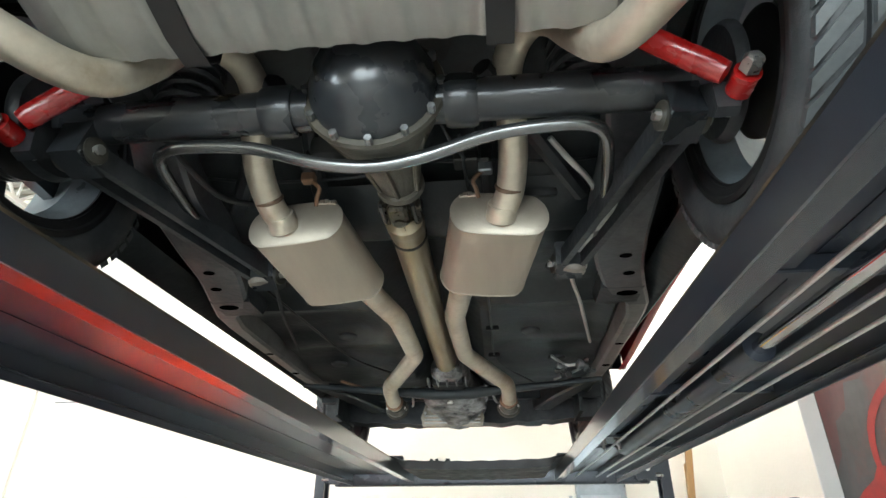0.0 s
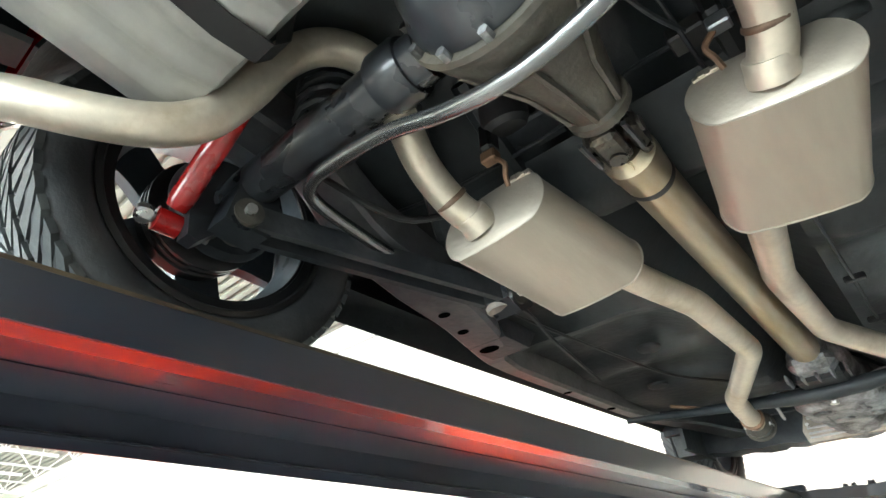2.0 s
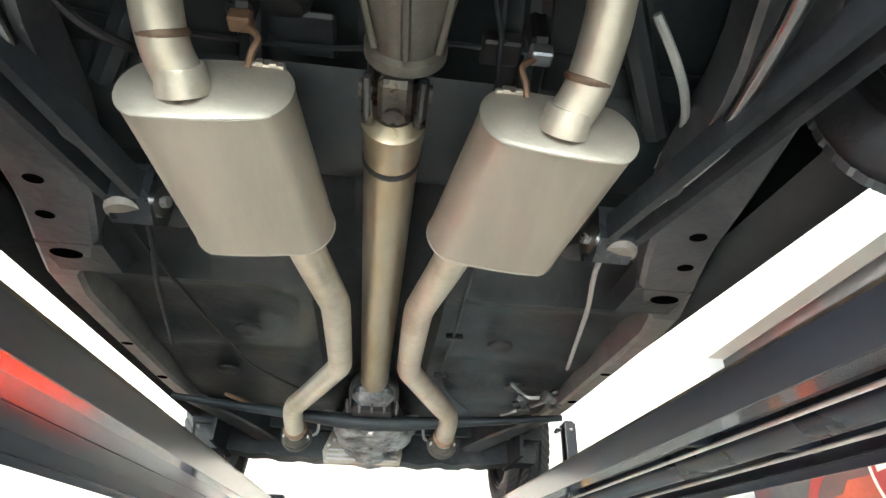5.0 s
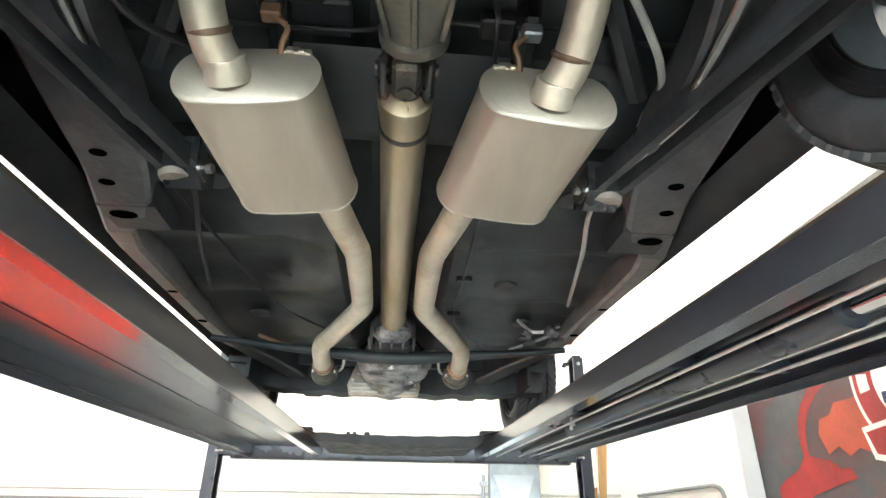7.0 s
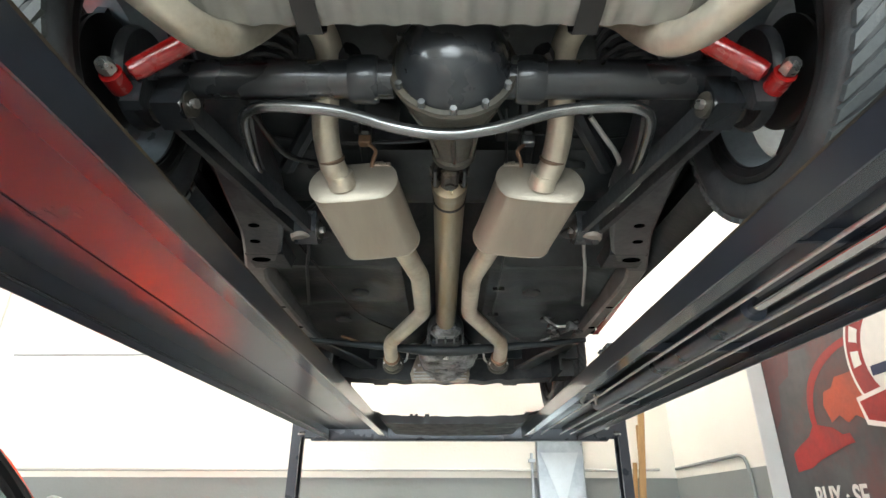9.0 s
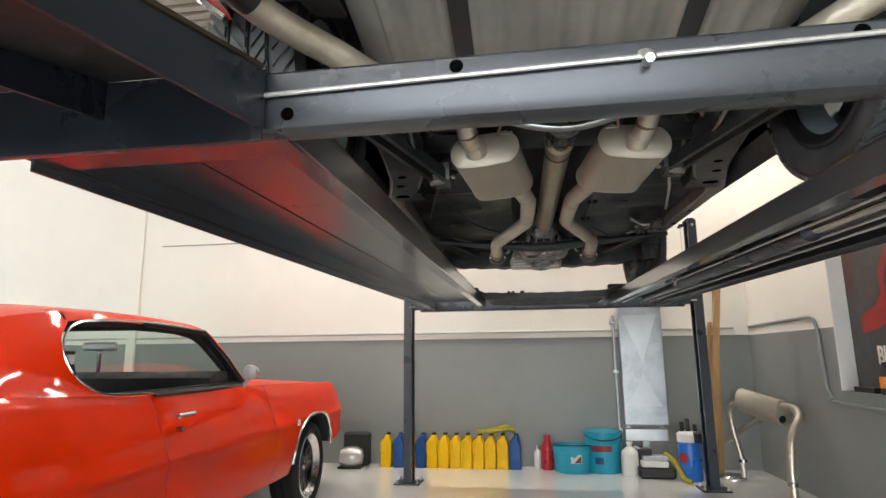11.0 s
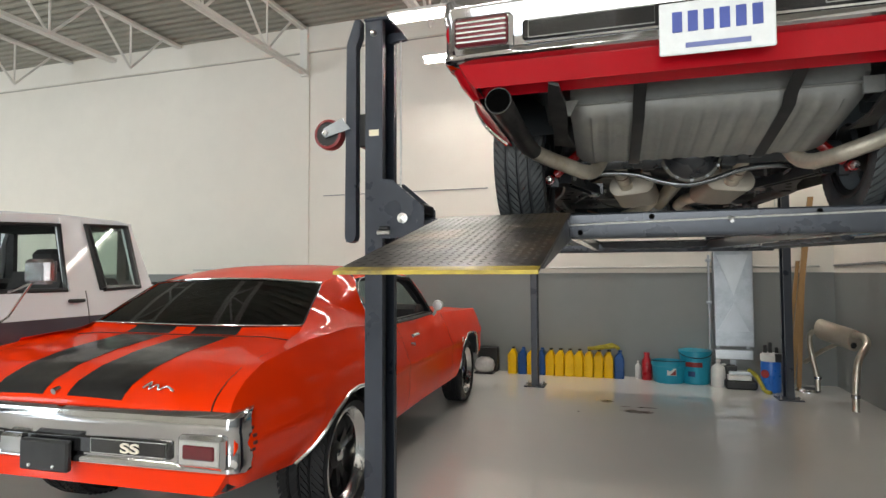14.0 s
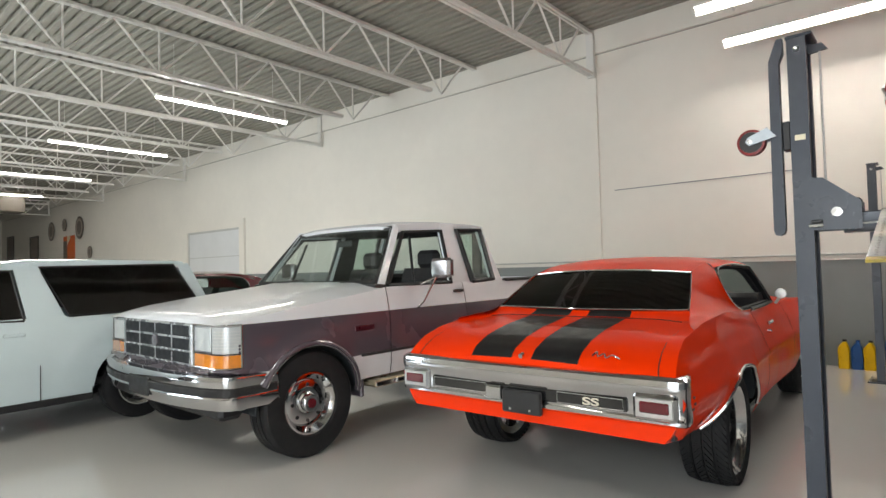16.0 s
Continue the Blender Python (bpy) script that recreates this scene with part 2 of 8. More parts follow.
tagged(part("wall_east", boxes((WALL_E, WALL_E + 0.3, WIN_Y1, WALL_N + 0.2, PAINT, ROOF), (WALL_E, WALL_E + 0.3, WALL_S, WIN_Y0, PAINT, ROOF), (WALL_E, WALL_E + 0.3, WIN_Y0, WIN_Y1, WIN_Z1, ROOF)), WHITE_WALL), "white painted side wall", "wall", kind="structure")
tagged(part("wall_east_dado", boxes((WALL_E, WALL_E + 0.3, WIN_Y1, WALL_N + 0.2, 0, PAINT), (WALL_E, WALL_E + 0.3, WALL_S, WIN_Y0, 0, PAINT), (WALL_E, WALL_E + 0.3, WIN_Y0, WIN_Y1, 0, WIN_Z0)), GREY_WALL), "dark grey painted lower part of the side wall", "wall", kind="structure")
tagged(part("wall_west", boxes((WALL_W - 0.2, WALL_W, WALL_S, WALL_N + 0.2, 0, ROOF)), WHITE_WALL), "white painted end wall", "wall", kind="structure")
sw = [(2.0, WALL_E + 0.3, WALL_S - 0.2, WALL_S, 0, ROOF), (-8.4, -2.4, WALL_S - 0.2, WALL_S, 0, ROOF), (WALL_W - 0.2, -14.0, WALL_S - 0.2, WALL_S, 0, ROOF), (-2.4, 2.0, WALL_S - 0.2, WALL_S, 3.5, ROOF), (-14.0, -8.4, WALL_S - 0.2, WALL_S, 3.5, ROOF)]
tagged(part("wall_south", boxes(*sw), WHITE_WALL), "white painted wall with two open roll-up doors", "wall", kind="structure")
tagged(part("ground", boxes((-60, 40, -60, WALL_S - 0.3, -0.2, -0.02)), mat("concrete_yard", (0.35, 0.34, 0.32), 0.8, 0, 0.15, 0.5)), "concrete yard outside the doors", "ground", kind="structure")

# corrugated roof deck, ribs along x
rows, y = [], WALL_S
prof = []
while y < WALL_N + 0.01:
    prof += [(y, ROOF), (y + 0.080, ROOF), (y + 0.092, ROOF + 0.055), (y + 0.138, ROOF + 0.055)]
    y += 0.15
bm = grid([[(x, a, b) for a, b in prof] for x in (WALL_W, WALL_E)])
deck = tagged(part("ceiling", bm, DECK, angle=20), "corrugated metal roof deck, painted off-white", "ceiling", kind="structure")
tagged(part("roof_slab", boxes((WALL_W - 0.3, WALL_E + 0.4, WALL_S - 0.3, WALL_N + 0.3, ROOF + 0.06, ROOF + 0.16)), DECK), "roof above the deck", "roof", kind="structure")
bm = boxes((WALL_W, WALL_E, WALL_N - 0.05, WALL_N, 4.62, ROOF), bevel=0.006)
tagged(part("trim", boxes((WALL_W, WALL_E, WALL_N - 0.012, WALL_N - 0.001, 4.608, 4.619)), mat("shaded_joint", (0.36, 0.34, 0.31), 0.7, 0, 0.1, 2)), "dark joint under the band", "trim", kind="structure")
tagged(part("trim", bm, WHITE_WALL), "white painted band along the top of the wall", "trim", kind="structure")


def joist(x, reach):
    """An open-web roof joist along y; reach: whether the bottom chord runs to the wall."""
    top, low, y0, y1 = ROOF - 0.01, 4.27, WALL_S, WALL_N - 0.05
    j = thing("roof_joist", "white painted open-web steel roof joist", "joist", x, 0, 0, group="roof joists", kind="structure")
    bm = boxes((-0.045, -0.012, y0, y1, top - 0.05, top - 0.004), (0.012, 0.045, y0, y1, top - 0.05, top - 0.004))
    part("top_chord", bm, STEEL_WHITE, j)
    end = y1 if reach else y1 - 1.25
    part("bottom_chord", boxes((-0.052, -0.008, y0, end, low, low + 0.05), (0.008, 0.052, y0, end, low, low + 0.05)), STEEL_WHITE, j)
    bm, y, k = bmesh.new(), y1 - 0.35, 0
    pts = []
    while y > y0:
        pts.append((0, y, (top - 0.03) if k % 2 == 0 else (low + 0.02)))
        y, k = y - 0.62, k + 1
    for a, b in zip(pts, pts[1:]):
        add_rod(bm, a, b, 0.018, 6)
    for p in pts[1::2]:
        add_rod(bm, p, (0, p[1], top - 0.03), 0.014, 6)
    part("web", bm, STEEL_WHITE, j)
    if reach:
        part("bearing_plate", boxes((-0.06, 0.06, WALL_N - 0.09, WALL_N - 0.03, low - 0.02, top)), STEEL_WHITE, j)


for k in range(15):
    joist(0.1 - 2.3 * k, k % 3 == 2)


def strip_light(x, y, z, rz, long=2.4, shield=False):
    s = thing("strip_light", "white LED strip light hung under the roof", "ceiling light", x, y, z, rz, group="strip lights")
    part("housing", boxes((-0.05, 0.05, -long / 2, long / 2, 0.012, 0.05), bevel=0.008), STEEL_WHITE, s)
    part("tube", boxes((-0.025, 0.025, -long / 2 + 0.02, long / 2 - 0.02, -0.02, 0.011), bevel=0.012), LAMP, s, "glowing white tube")
    # added flap on the wall side, cuts the tube's light on the wall
    if shield:
        part("reflector", boxes((0.052, 0.058, -long / 2, long / 2, -0.06, 0.05)), STEEL_WHITE, s, "added white flap that holds light off the wall")
    for dy in (-0.9, 0.9):
        part("hanger", rod((0, dy, 0.05), (0, dy, 5.02 - z), 0.003, 6), STEEL_WHITE, s)


for x, y in ((-9.6, 2.4), (-14.05, 2.15), (-18.9, 2.1), (-23.5, 2.1), (-28, 2.1), (-18.9, -3.4)):
    strip_light(x, y, 4.1, 0)
for x, y in ((-1.25, 5.24), (1.2, 5.24), (-1.22, 3.99)):
    strip_light(x, y, 4.1, 90, shield=y > 3)
# the rows go on behind the cars' tails; they show in the glass and on the bonnets
for x, y in ((-1.25, -3.9), (-3.7, -2.9), (-5.4, -4.2), (-9.6, -3.4)):
    strip_light(x, y, 4.1, 90 if x > -2 else 0)

# ---- the four-post lift ----
CX = 0.268           # middle of the raised car at its rear axle
RUN_TOP, RUN_Y0, RUN_Y1 = 1.508, 0.30, 4.86
lift = thing("four_post_lift", "charcoal four-post car lift, raised, with yellow-edged ramps", "car lift", 0, 0, 0)
WIRE = mat("galvanised_cable", (0.62, 0.62, 0.60), 0.4, 0.7, 0.15, 80)


def level(bm):
    """The deck's slight rise and turn towards its front end."""
    for v in bm.verts:
        v.co.z += 0.0225 * (v.co.y - RUN_Y0)
        v.co.x -= 0.012 * (v.co.y - RUN_Y0)
    return bm


def post(x, y, side):
    """A C-section column on a base plate; side: where the lift lies."""
    bm = bmesh.new()
    w, d, t, h = 0.072, 0.148, 0.006, 2.28
    x0, x1 = (x - w / 2, x + w / 2)
    q = lambda u: x0 + u if side > 0 else x1 - u
    ya, yb = y - d / 2, y + d / 2
    outline = [(q(0), ya), (q(w), ya), (q(w), ya + 0.028), (q(w - t), ya + 0.028), (q(w - t), ya + t), (q(t), ya + t), (q(t), yb - t), (q(w - t), yb - t), (q(w - t), yb - 0.028), (q(w), yb - 0.028), (q(w), yb), (q(0), yb)]
    prism(outline, 0.012, h, "xy", bm)
    p = part("post", bm, LIFT, lift, "charcoal powder-coated steel post")
    part("base_plate", boxes((x - 0.115, x + 0.115, y - 0.12, y + 0.10, 0, 0.012), bevel=0.002), LIFT, p)
    for dx, dy in ((-0.09, -0.09), (0.09, -0.09), (0.09, 0.07), (-0.09, 0.07)):
        part("anchor_bolt", lathe([(0.0, 0.0), (0.012, 0.0), (0.012, 0.012), (0.007, 0.012), (0.007, 0.03), (0.0, 0.03)], (x + dx, y + dy, 0.012), (0, 0, 1), 8), BOLT, p)
    part("top_plate", boxes((x0 - 0.006, x1 + 0.02 * side + 0.006, y - d / 2 - 0.006, y + d / 2 + 0.006, h, h + 0.014), bevel=0.004), LIFT, p)
    part("cap_bolt", lathe([(0.0, 0.0), (0.013, 0.0), (0.013, 0.006), (0.008, 0.02), (0.0, 0.022)], (x, y - d / 2, h - 0.05), (0, -1, 0), 10), BOLT, p)
    cx = x + 0.006 * side
    lad = part("latch_ladder", boxes((cx - 0.003, cx + 0.003, y - 0.028, y + 0.028, 0.05, h - 0.06)), BLACK, p)
    z = 0.3
    while z < 2.1:
        part("latch_slot", boxes((cx - 0.005, cx + 0.005, y - 0.016, y + 0.016, z, z + 0.05)), BLACK_GLOSS, lad)
        z += 0.102
    # pulley and lifting cable
    px, py = x + side * 0.055, y + 0.02
    part("pulley_bracket", prism([(px - 0.03, h - 0.02), (px + 0.03, h - 0.02), (px + 0.05 * (1 if side > 0 else -1), h - 0.05), (px - 0.02, h - 0.06)], py - 0.01, py + 0.01, "xz"), LIFT, p)
    part("cable", rod((px + side * 0.02, py, 1.62), (px + side * 0.02, py, h - 0.03), 0.0045, 8), WIRE, p, "steel lifting cable")
    return p


REAR_L = post(-0.936, 0.357, 1)
post(1.640, 0.357, -1)
post(-0.978, 4.92, 1)
post(1.592, 4.92, -1)


def gusset(x, y, side, dz):
    """The sliding plate by which a crossbeam hangs in its post."""
    a = x + side * 0.02
    g = part("slider_plate", prism([(a, 1.43 + dz), (a + side * 0.185, 1.43 + dz), (a + side * 0.185, 1.545 + dz), (a + side * 0.055, 1.655 + dz), (a, 1.66 + dz)], y - 0.075, y - 0.068, "xz"), LIFT, lift, "chamfered steel slider plate")
    part("plate_edge", prism([(a, 1.43 + dz), (a + side * 0.185, 1.43 + dz), (a + side * 0.185, 1.545 + dz), (a + side * 0.055, 1.655 + dz), (a, 1.66 + dz)], y + 0.06, y + 0.067, "xz"), LIFT, g)
    part("slider_bolt", lathe([(0.0, 0.0), (0.02, 0.0), (0.02, 0.008), (0.012, 0.009), (0.012, 0.022), (0.0, 0.024)], (a + side * 0.10, y - 0.075, 1.505 + dz), (0, -1, 0), 12), BOLT, g, "zinc bolt with washer")
    part("slider_pin", rod((a + side * 0.0, y - 0.085, 1.452 + dz), (a + side * 0.05, y - 0.085, 1.452 + dz), 0.008, 8), BOLT, g)
    part("latch_arm", boxes((a + side * 0.03 - 0.02, a + side * 0.03 + 0.02, y - 0.10, y - 0.076, 1.46 + dz, 1.475 + dz), bevel=0.004), BLACK, g)
    part("end_box", boxes((a + side * 0.16 - 0.02, a + side * 0.16 + 0.02, y - 0.06, y + 0.06, 1.52 + dz, 1.56 + dz), bevel=0.004), BLACK, g)


for x, y, s, dz in ((-0.936, 0.357, 1, 0), (1.640, 0.357, -1, 0), (-0.978, 4.92, 1, 0.11), (1.592, 4.92, -1, 0.11)):
    gusset(x, y, s, dz)


def crossbeam(name, y, x0, x1, z0, z1, holes, deep=0.05):
    prof = [(y - 0.05, z0 + 0.016), (y - 0.05, z1 - 0.006), (y - 0.044, z1), (y + deep - 0.006, z1), (y + deep, z1 - 0.006), (y + deep, z0 + 0.016), (y + deep - 0.010, z0 + 0.003), (y + deep - 0.018, z0), (y - 0.032, z0), (y - 0.043, z0 + 0.004)]
    b = part(name, prism(prof, x0, x1), BEAM, lift, "charcoal steel crossbeam")
    for hx, hz in holes:
        part("beam_hole", lathe([(0.0, 0.0), (0.0095, 0.0), (0.0095, 0.0008), (0.0, 0.0008)], (hx, y - 0.0502, hz), (0, -1, 0), 18), VOID, b, "dark drilled hole")
    return b


rear_beam = crossbeam("rear_crossbeam", 0.375, -0.80, 1.53, 1.416, 1.504, ((0.072, 1.487), (0.569, 1.487), (-0.165, 1.437), (1.02, 1.487)), 0.012)
crossbeam("front_crossbeam", 4.90, -0.86, 1.48, 1.515, 1.64, ((0.0, 1.60), (0.6, 1.60)))
part("equaliser_cable", rod((-0.86, 0.318, 1.4505), (1.58, 0.318, 1.500), 0.0036, 8), WIRE, rear_beam, "bright steel cable along the beam")
part("cable_eye", lathe([(0.006, -0.004), (0.012, 0.0), (0.006, 0.004)], (0.315, 0.314, 1.4755), (0.3, 0, 1), 14), WIRE, rear_beam)
part("cable_eye_bolt", rod((0.315, 0.33, 1.470), (0.315, 0.298, 1.462), 0.006, 8), BOLT, rear_beam)


def runway(s):
    x0, x1 = (-0.668, -0.196) if s < 0 else (0.856, 1.300)
    ya, yb, top = RUN_Y0 + 0.13, RUN_Y1 - 0.015, RUN_TOP
    r = part("runway", level(boxes((x0, x1, ya, yb, top - 0.006, top))), TREAD, lift, "steel runway with a glossy dark underside")
    part("underside", level(boxes((x0 + 0.004, x1 - 0.004, ya + 0.002, yb - 0.002, top - 0.012, top - 0.0065))), RUNWAY_BELOW, r, "glossy dark painted underside")
    for xa, xb in ((x0, x0 + 0.005), (x1 - 0.005, x1)):
        outer = (xa == x0) == (s < 0)
        part("side_rail", level(boxes((xa, xb, ya, yb, top - (0.092 if outer else 0.072), top - 0.0065))), RUNWAY_BELOW, r)
    part("end_plate", level(boxes((x0 + 0.0055, x1 - 0.0055, ya - 0.02, ya + 0.05, top - 0.0765, top - 0.0725))), RUNWAY_FLANGE, r, "glossy plate closing the end")
    for xa, xb in ((x0 + 0.0055, x0 + 0.022), (x1 - 0.05, x1 - 0.0055)) if s < 0 else ((x0 + 0.0055, x0 + 0.05), (x1 - 0.022, x1 - 0.0055)):
        part("bottom_flange", level(boxes((xa, xb, ya, yb, top - 0.072, top - 0.068))), RUNWAY_FLANGE, r, "glossy folded flange")
    xc = (x0 + x1) / 2
    part("seam", level(boxes((xc - 0.07, xc - 0.066, ya, yb, top - 0.0145, top - 0.0125))), LIFT, r)
    # approach ramp, tread plate with a rib pattern
    y0 = RUN_Y0 + 0.012
    slope = [(y0, top), (y0 - 0.855, top - 0.205), (y0 - 0.855, top - 0.211), (y0, top - 0.006)]
    a = part("approach_ramp", prism(slope, x0, x1), TREAD, lift, "sloping tread-plate approach ramp")
    # thin black sheet stands in for the shade under the ramp
    part("ramp_underside", prism([(y0 - 0.004, top - 0.0075), (y0 - 0.815, top - 0.2029), (y0 - 0.815, top - 0.2049), (y0 - 0.004, top - 0.0095)], x0 + 0.006, x1 - 0.006), BLACK_PLASTIC, a, "black sheet added for the ramp's shaded underside")
    part("yellow_edge", prism([(y0 - 0.825, top - 0.196), (y0 - 0.858, top - 0.2045), (y0 - 0.860, top - 0.2135), (y0 - 0.854, top - 0.2135), (y0 - 0.852, top - 0.2085), (y0 - 0.825, top - 0.2015)], x0, x1), YELLOW, a, "scuffed yellow front edge")
    for xa in (x0, x1 - 0.005):
        part("side_web", prism([(y0, top - 0.010), (y0 - 0.80, top - 0.202), (y0 - 0.76, top - 0.202), (y0, top - 0.095)], xa, xa + 0.005), LIFT, a)
    part("stiffener", prism([(y0 - 0.01, top - 0.0125), (y0 - 0.70, top - 0.1785), (y0 - 0.01, top - 0.07)], xc - 0.003, xc + 0.003), LIFT, a)
    part("rear_stop", boxes((x0, x1, RUN_Y0 + 0.013, RUN_Y0 + 0.018, top - 0.11, top - 0.007)), LIFT, a)
    bm = bmesh.new()
    for i in range(34):
        for j in range(19):
            u, v = x0 + 0.022 + 0.0238 * j, 0.02 + 0.0235 * i
            if v > 0.80:
                continue
            q = math.pi / 4 * (1 if (i + j) % 2 else -1)
            c, sn = math.cos(q) * 0.011, math.sin(q) * 0.011
            f = lambda du, dv, h: (u + du, y0 - v - dv, top - (v + dv) * 0.2398 + h)
            vs = [bm.verts.new(f(*p)) for p in ((c, sn, 0.0001), (-sn * 0.25, c * 0.25, 0.0001), (-c, -sn, 0.0001), (sn * 0.25, -c * 0.25, 0.0001))]
            tip = bm.verts.new(f(0, 0, 0.0014))
            for m in range(4):
                bm.faces.new((vs[m], vs[(m + 1) % 4], tip))
    tagged(part("tread_pattern", bm, TREAD, a), kind="stuff")
    return r


run_l, run_r = runway(-1), runway(1)
# working parts under the right-hand runway
part("hydraulic_cylinder", level(tube(bmesh.new(), [(1.06, 1.55, 1.455), (1.06, 3.2, 1.455)], 0.034, 18)), LIFT, run_r, "charcoal hydraulic cylinder")
part("piston_rod", level(tube(bmesh.new(), [(1.06, 0.75, 1.455), (1.06, 1.56, 1.455)], 0.016, 12)), CHROME, run_r, "bright piston rod")
for x in (0.955, 1.165):
    part("cable_channel", level(boxes((x - 0.016, x + 0.016, 0.45, 4.7, 1.468, 1.494), bevel=0.003)), LIFT, run_r)
for x in (0.99, 1.135, 1.21):
    part("lift_cable", level(rod((x, 0.45, 1.448), (x, 4.7, 1.448), 0.005, 8)), WIRE, run_r, "steel lifting cable")
for y in (1.15, 2.05, 3.25):
    part("cross_stiffener", level(boxes((0.864, 1.292, y, y + 0.03, 1.462, 1.494), bevel=0.003)), LIFT, run_r)
for x, y in ((0.93, 2.95), (0.99, 2.95), (0.95, 3.08), (1.02, 3.08)):
    part("bracket_bolt", level(lathe([(0.0, 0.0), (0.014, 0.0), (0.014, 0.010), (0.008, 0.011), (0.008, 0.03), (0.0, 0.031)], (x, y, 1.462), (0, 0, -1), 8)), BOLT, run_r, "zinc bolt")
part("cylinder_bracket", level(boxes((0.90, 1.12, 2.90, 3.14, 1.463, 1.480), bevel=0.004)), LIFT, run_r)
part("wheel_stop", level(boxes((-0.62, -0.24, 4.60, 4.66, 1.511, 1.60), bevel=0.01)), LIFT, run_l)
part("wheel_stop", level(boxes((0.86, 1.24, 4.60, 4.66, 1.511, 1.60), bevel=0.01)), LIFT, run_r)

# caster arm stowed on the rear post
bm = bmesh.new()
pr = [(-0.955, 2.285), (-0.978, 2.285), (-1.012, 2.19), (-1.018, 1.44), (-1.011, 1.418), (-0.994, 1.414), (-0.978, 1.422), (-0.972, 1.44), (-0.972, 2.18), (-0.955, 2.22)]
arm = part("caster_arm", prism([(a - 0.030, b) for a, b in pr], 0.262, 0.300, "xz"), LIFT, REAR_L, "long charcoal caster arm")
part("arm_bracket", boxes((-1.003, -0.9725, 0.29, 0.34, 1.79, 1.92), bevel=0.004), BLACK, arm)
cas = part("caster_fork", prism([(-1.046, 1.885), (-1.055, 1.90), (-1.135, 1.865), (-1.145, 1.845), (-1.13, 1.828), (-1.02, 1.855)], 0.250, 0.256, "xz"), ZINC, arm, "zinc caster fork")
part("caster_fork_plate", prism([(-1.046, 1.885), (-1.055, 1.90), (-1.135, 1.865), (-1.145, 1.845), (-1.13, 1.828), (-1.02, 1.855)], 0.312, 0.318, "xz"), ZINC, cas)
part("caster_wheel", lathe([(0.0, -0.02), (0.047, -0.02), (0.048, 0.02), (0.0, 0.02)], (-1.125, 0.284, 1.845), (0, 1, 0), 32), BLACK, cas, "black caster wheel")
part("caster_tyre", lathe([(0.048, -0.022), (0.058, -0.020), (0.061, 0.0), (0.058, 0.020), (0.048, 0.022)], (-1.125, 0.284, 1.845), (0, 1, 0), 32, closed=True), mat("red_polyurethane", (0.20, 0.014, 0.014), 0.35, 0, 0.1, 20), cas, "red caster tread")
part("axle_nut", lathe([(0.0, 0.0), (0.011, 0.0), (0.011, 0.012), (0.0, 0.013)], (-1.125, 0.250, 1.845), (0, -1, 0), 6), BOLT, cas)
part("sticker", boxes((-0.955, -0.915, 0.2815, 0.2828, 1.828, 1.852)), BRIGHT_PAPER, REAR_L, "cream paper sticker")

# sagging drip tray that lies across the two runways at the front, with fittings left in it
tray = thing("drip_tray", "black plastic drip tray lying across the lift runways", "tray", 0.271, 4.42, 1.60)
rows = []
for k in range(31):
    u = -1 + k / 15
    sag = (0.046 if abs(u) < 0.86 else 0.0) + 0.016 * (1 - u * u) + 0.003 * math.sin(k * 2.3) * (1 - u * u)
    lip = 0.004 + 0.014 * (abs(u) > 0.86) - 0.016 * (1 - u * u) + 0.0025 * math.sin(k * 1.7)
    row = [(0.575 * u, -0.415, lip - 0.012), (0.575 * u, -0.40, lip - 0.010), (0.57 * u, -0.39, -0.006 - sag)]
    row += [(0.565 * u, -0.36 + 0.06 * i, -0.008 - sag + (0.012 if i % 2 and abs(u) < 0.8 else 0.0) * (0.6 + 0.4 * math.sin(i + 3 * u))) for i in range(13)]
    row += [(0.57 * u, 0.39, 0.004 - sag), (0.575 * u, 0.40, 0.018)]
    rows.append(row)
bm = thick(grid(rows), 0.004)
for v in bm.verts:
    v.co.z += 0.0225 * v.co.y + (0.012 if abs(v.co.x) > 0.505 else 0.004)
part("basin", bm, BLACK_PLASTIC, tray, "sagging ribbed black basin", 30)
for k, x in enumerate((-0.29, -0.235, -0.19, -0.16)):
    part("fitting", lathe([(0.0, 0.0), (0.018, 0.0), (0.018, 0.02), (0.01, 0.024), (0.01, 0.045), (0.0, 0.045)], (x, -0.375, -0.048), (0.3 * (-1) ** k, -0.3, 1), 10), BLACK, tray)

# ---- shared vehicle parts ----
CARPET = mat("dark_upholstery", (0.02, 0.02, 0.021), 0.7, 0, 0.2, 20, 0.1, 200)
UNDERSEAL = mat("black_underseal", (0.019, 0.024, 0.028), 0.40, 0, 0.5, 5, 0.22, 36, dirt=(0.048, 0.053, 0.054), dirt_at=0.56, dirt_soft=0.2, spec=0.28)
DUSTY_RUBBER = mat("dusty_tyre_rubber", (0.034, 0.037, 0.041), 0.55, 0, 0.25, 14, 0.1, 150, dirt=(0.062, 0.064, 0.066), dirt_at=0.55)
# dust on the tread, plus the floor's bounce light in the colour
LIT_TREAD_DUST = mat("lit_dusty_tread_rubber", (0.075, 0.083, 0.086), 0.55, 0, 0.25, 14, 0.1, 150)
TAIL_RED = mat("tail_lamp_red", (0.11, 0.010, 0.016), 0.16, 0, 0.1, 30, coat=0.35)
LOUVRE = mat("shaded_red_slot", (0.10, 0.010, 0.006), 0.6, 0, 0.1, 20)
SILVER = mat("silver_trim", (0.55, 0.55, 0.54), 0.35, 0.8, 0.1, 30)
BRIGHT = mat("off_white_lettering", (0.78, 0.72, 0.60), 0.4, 0, 0.05, 30)


def mirror_x(pts):
    return [(-x, y, z) for x, y, z in pts]


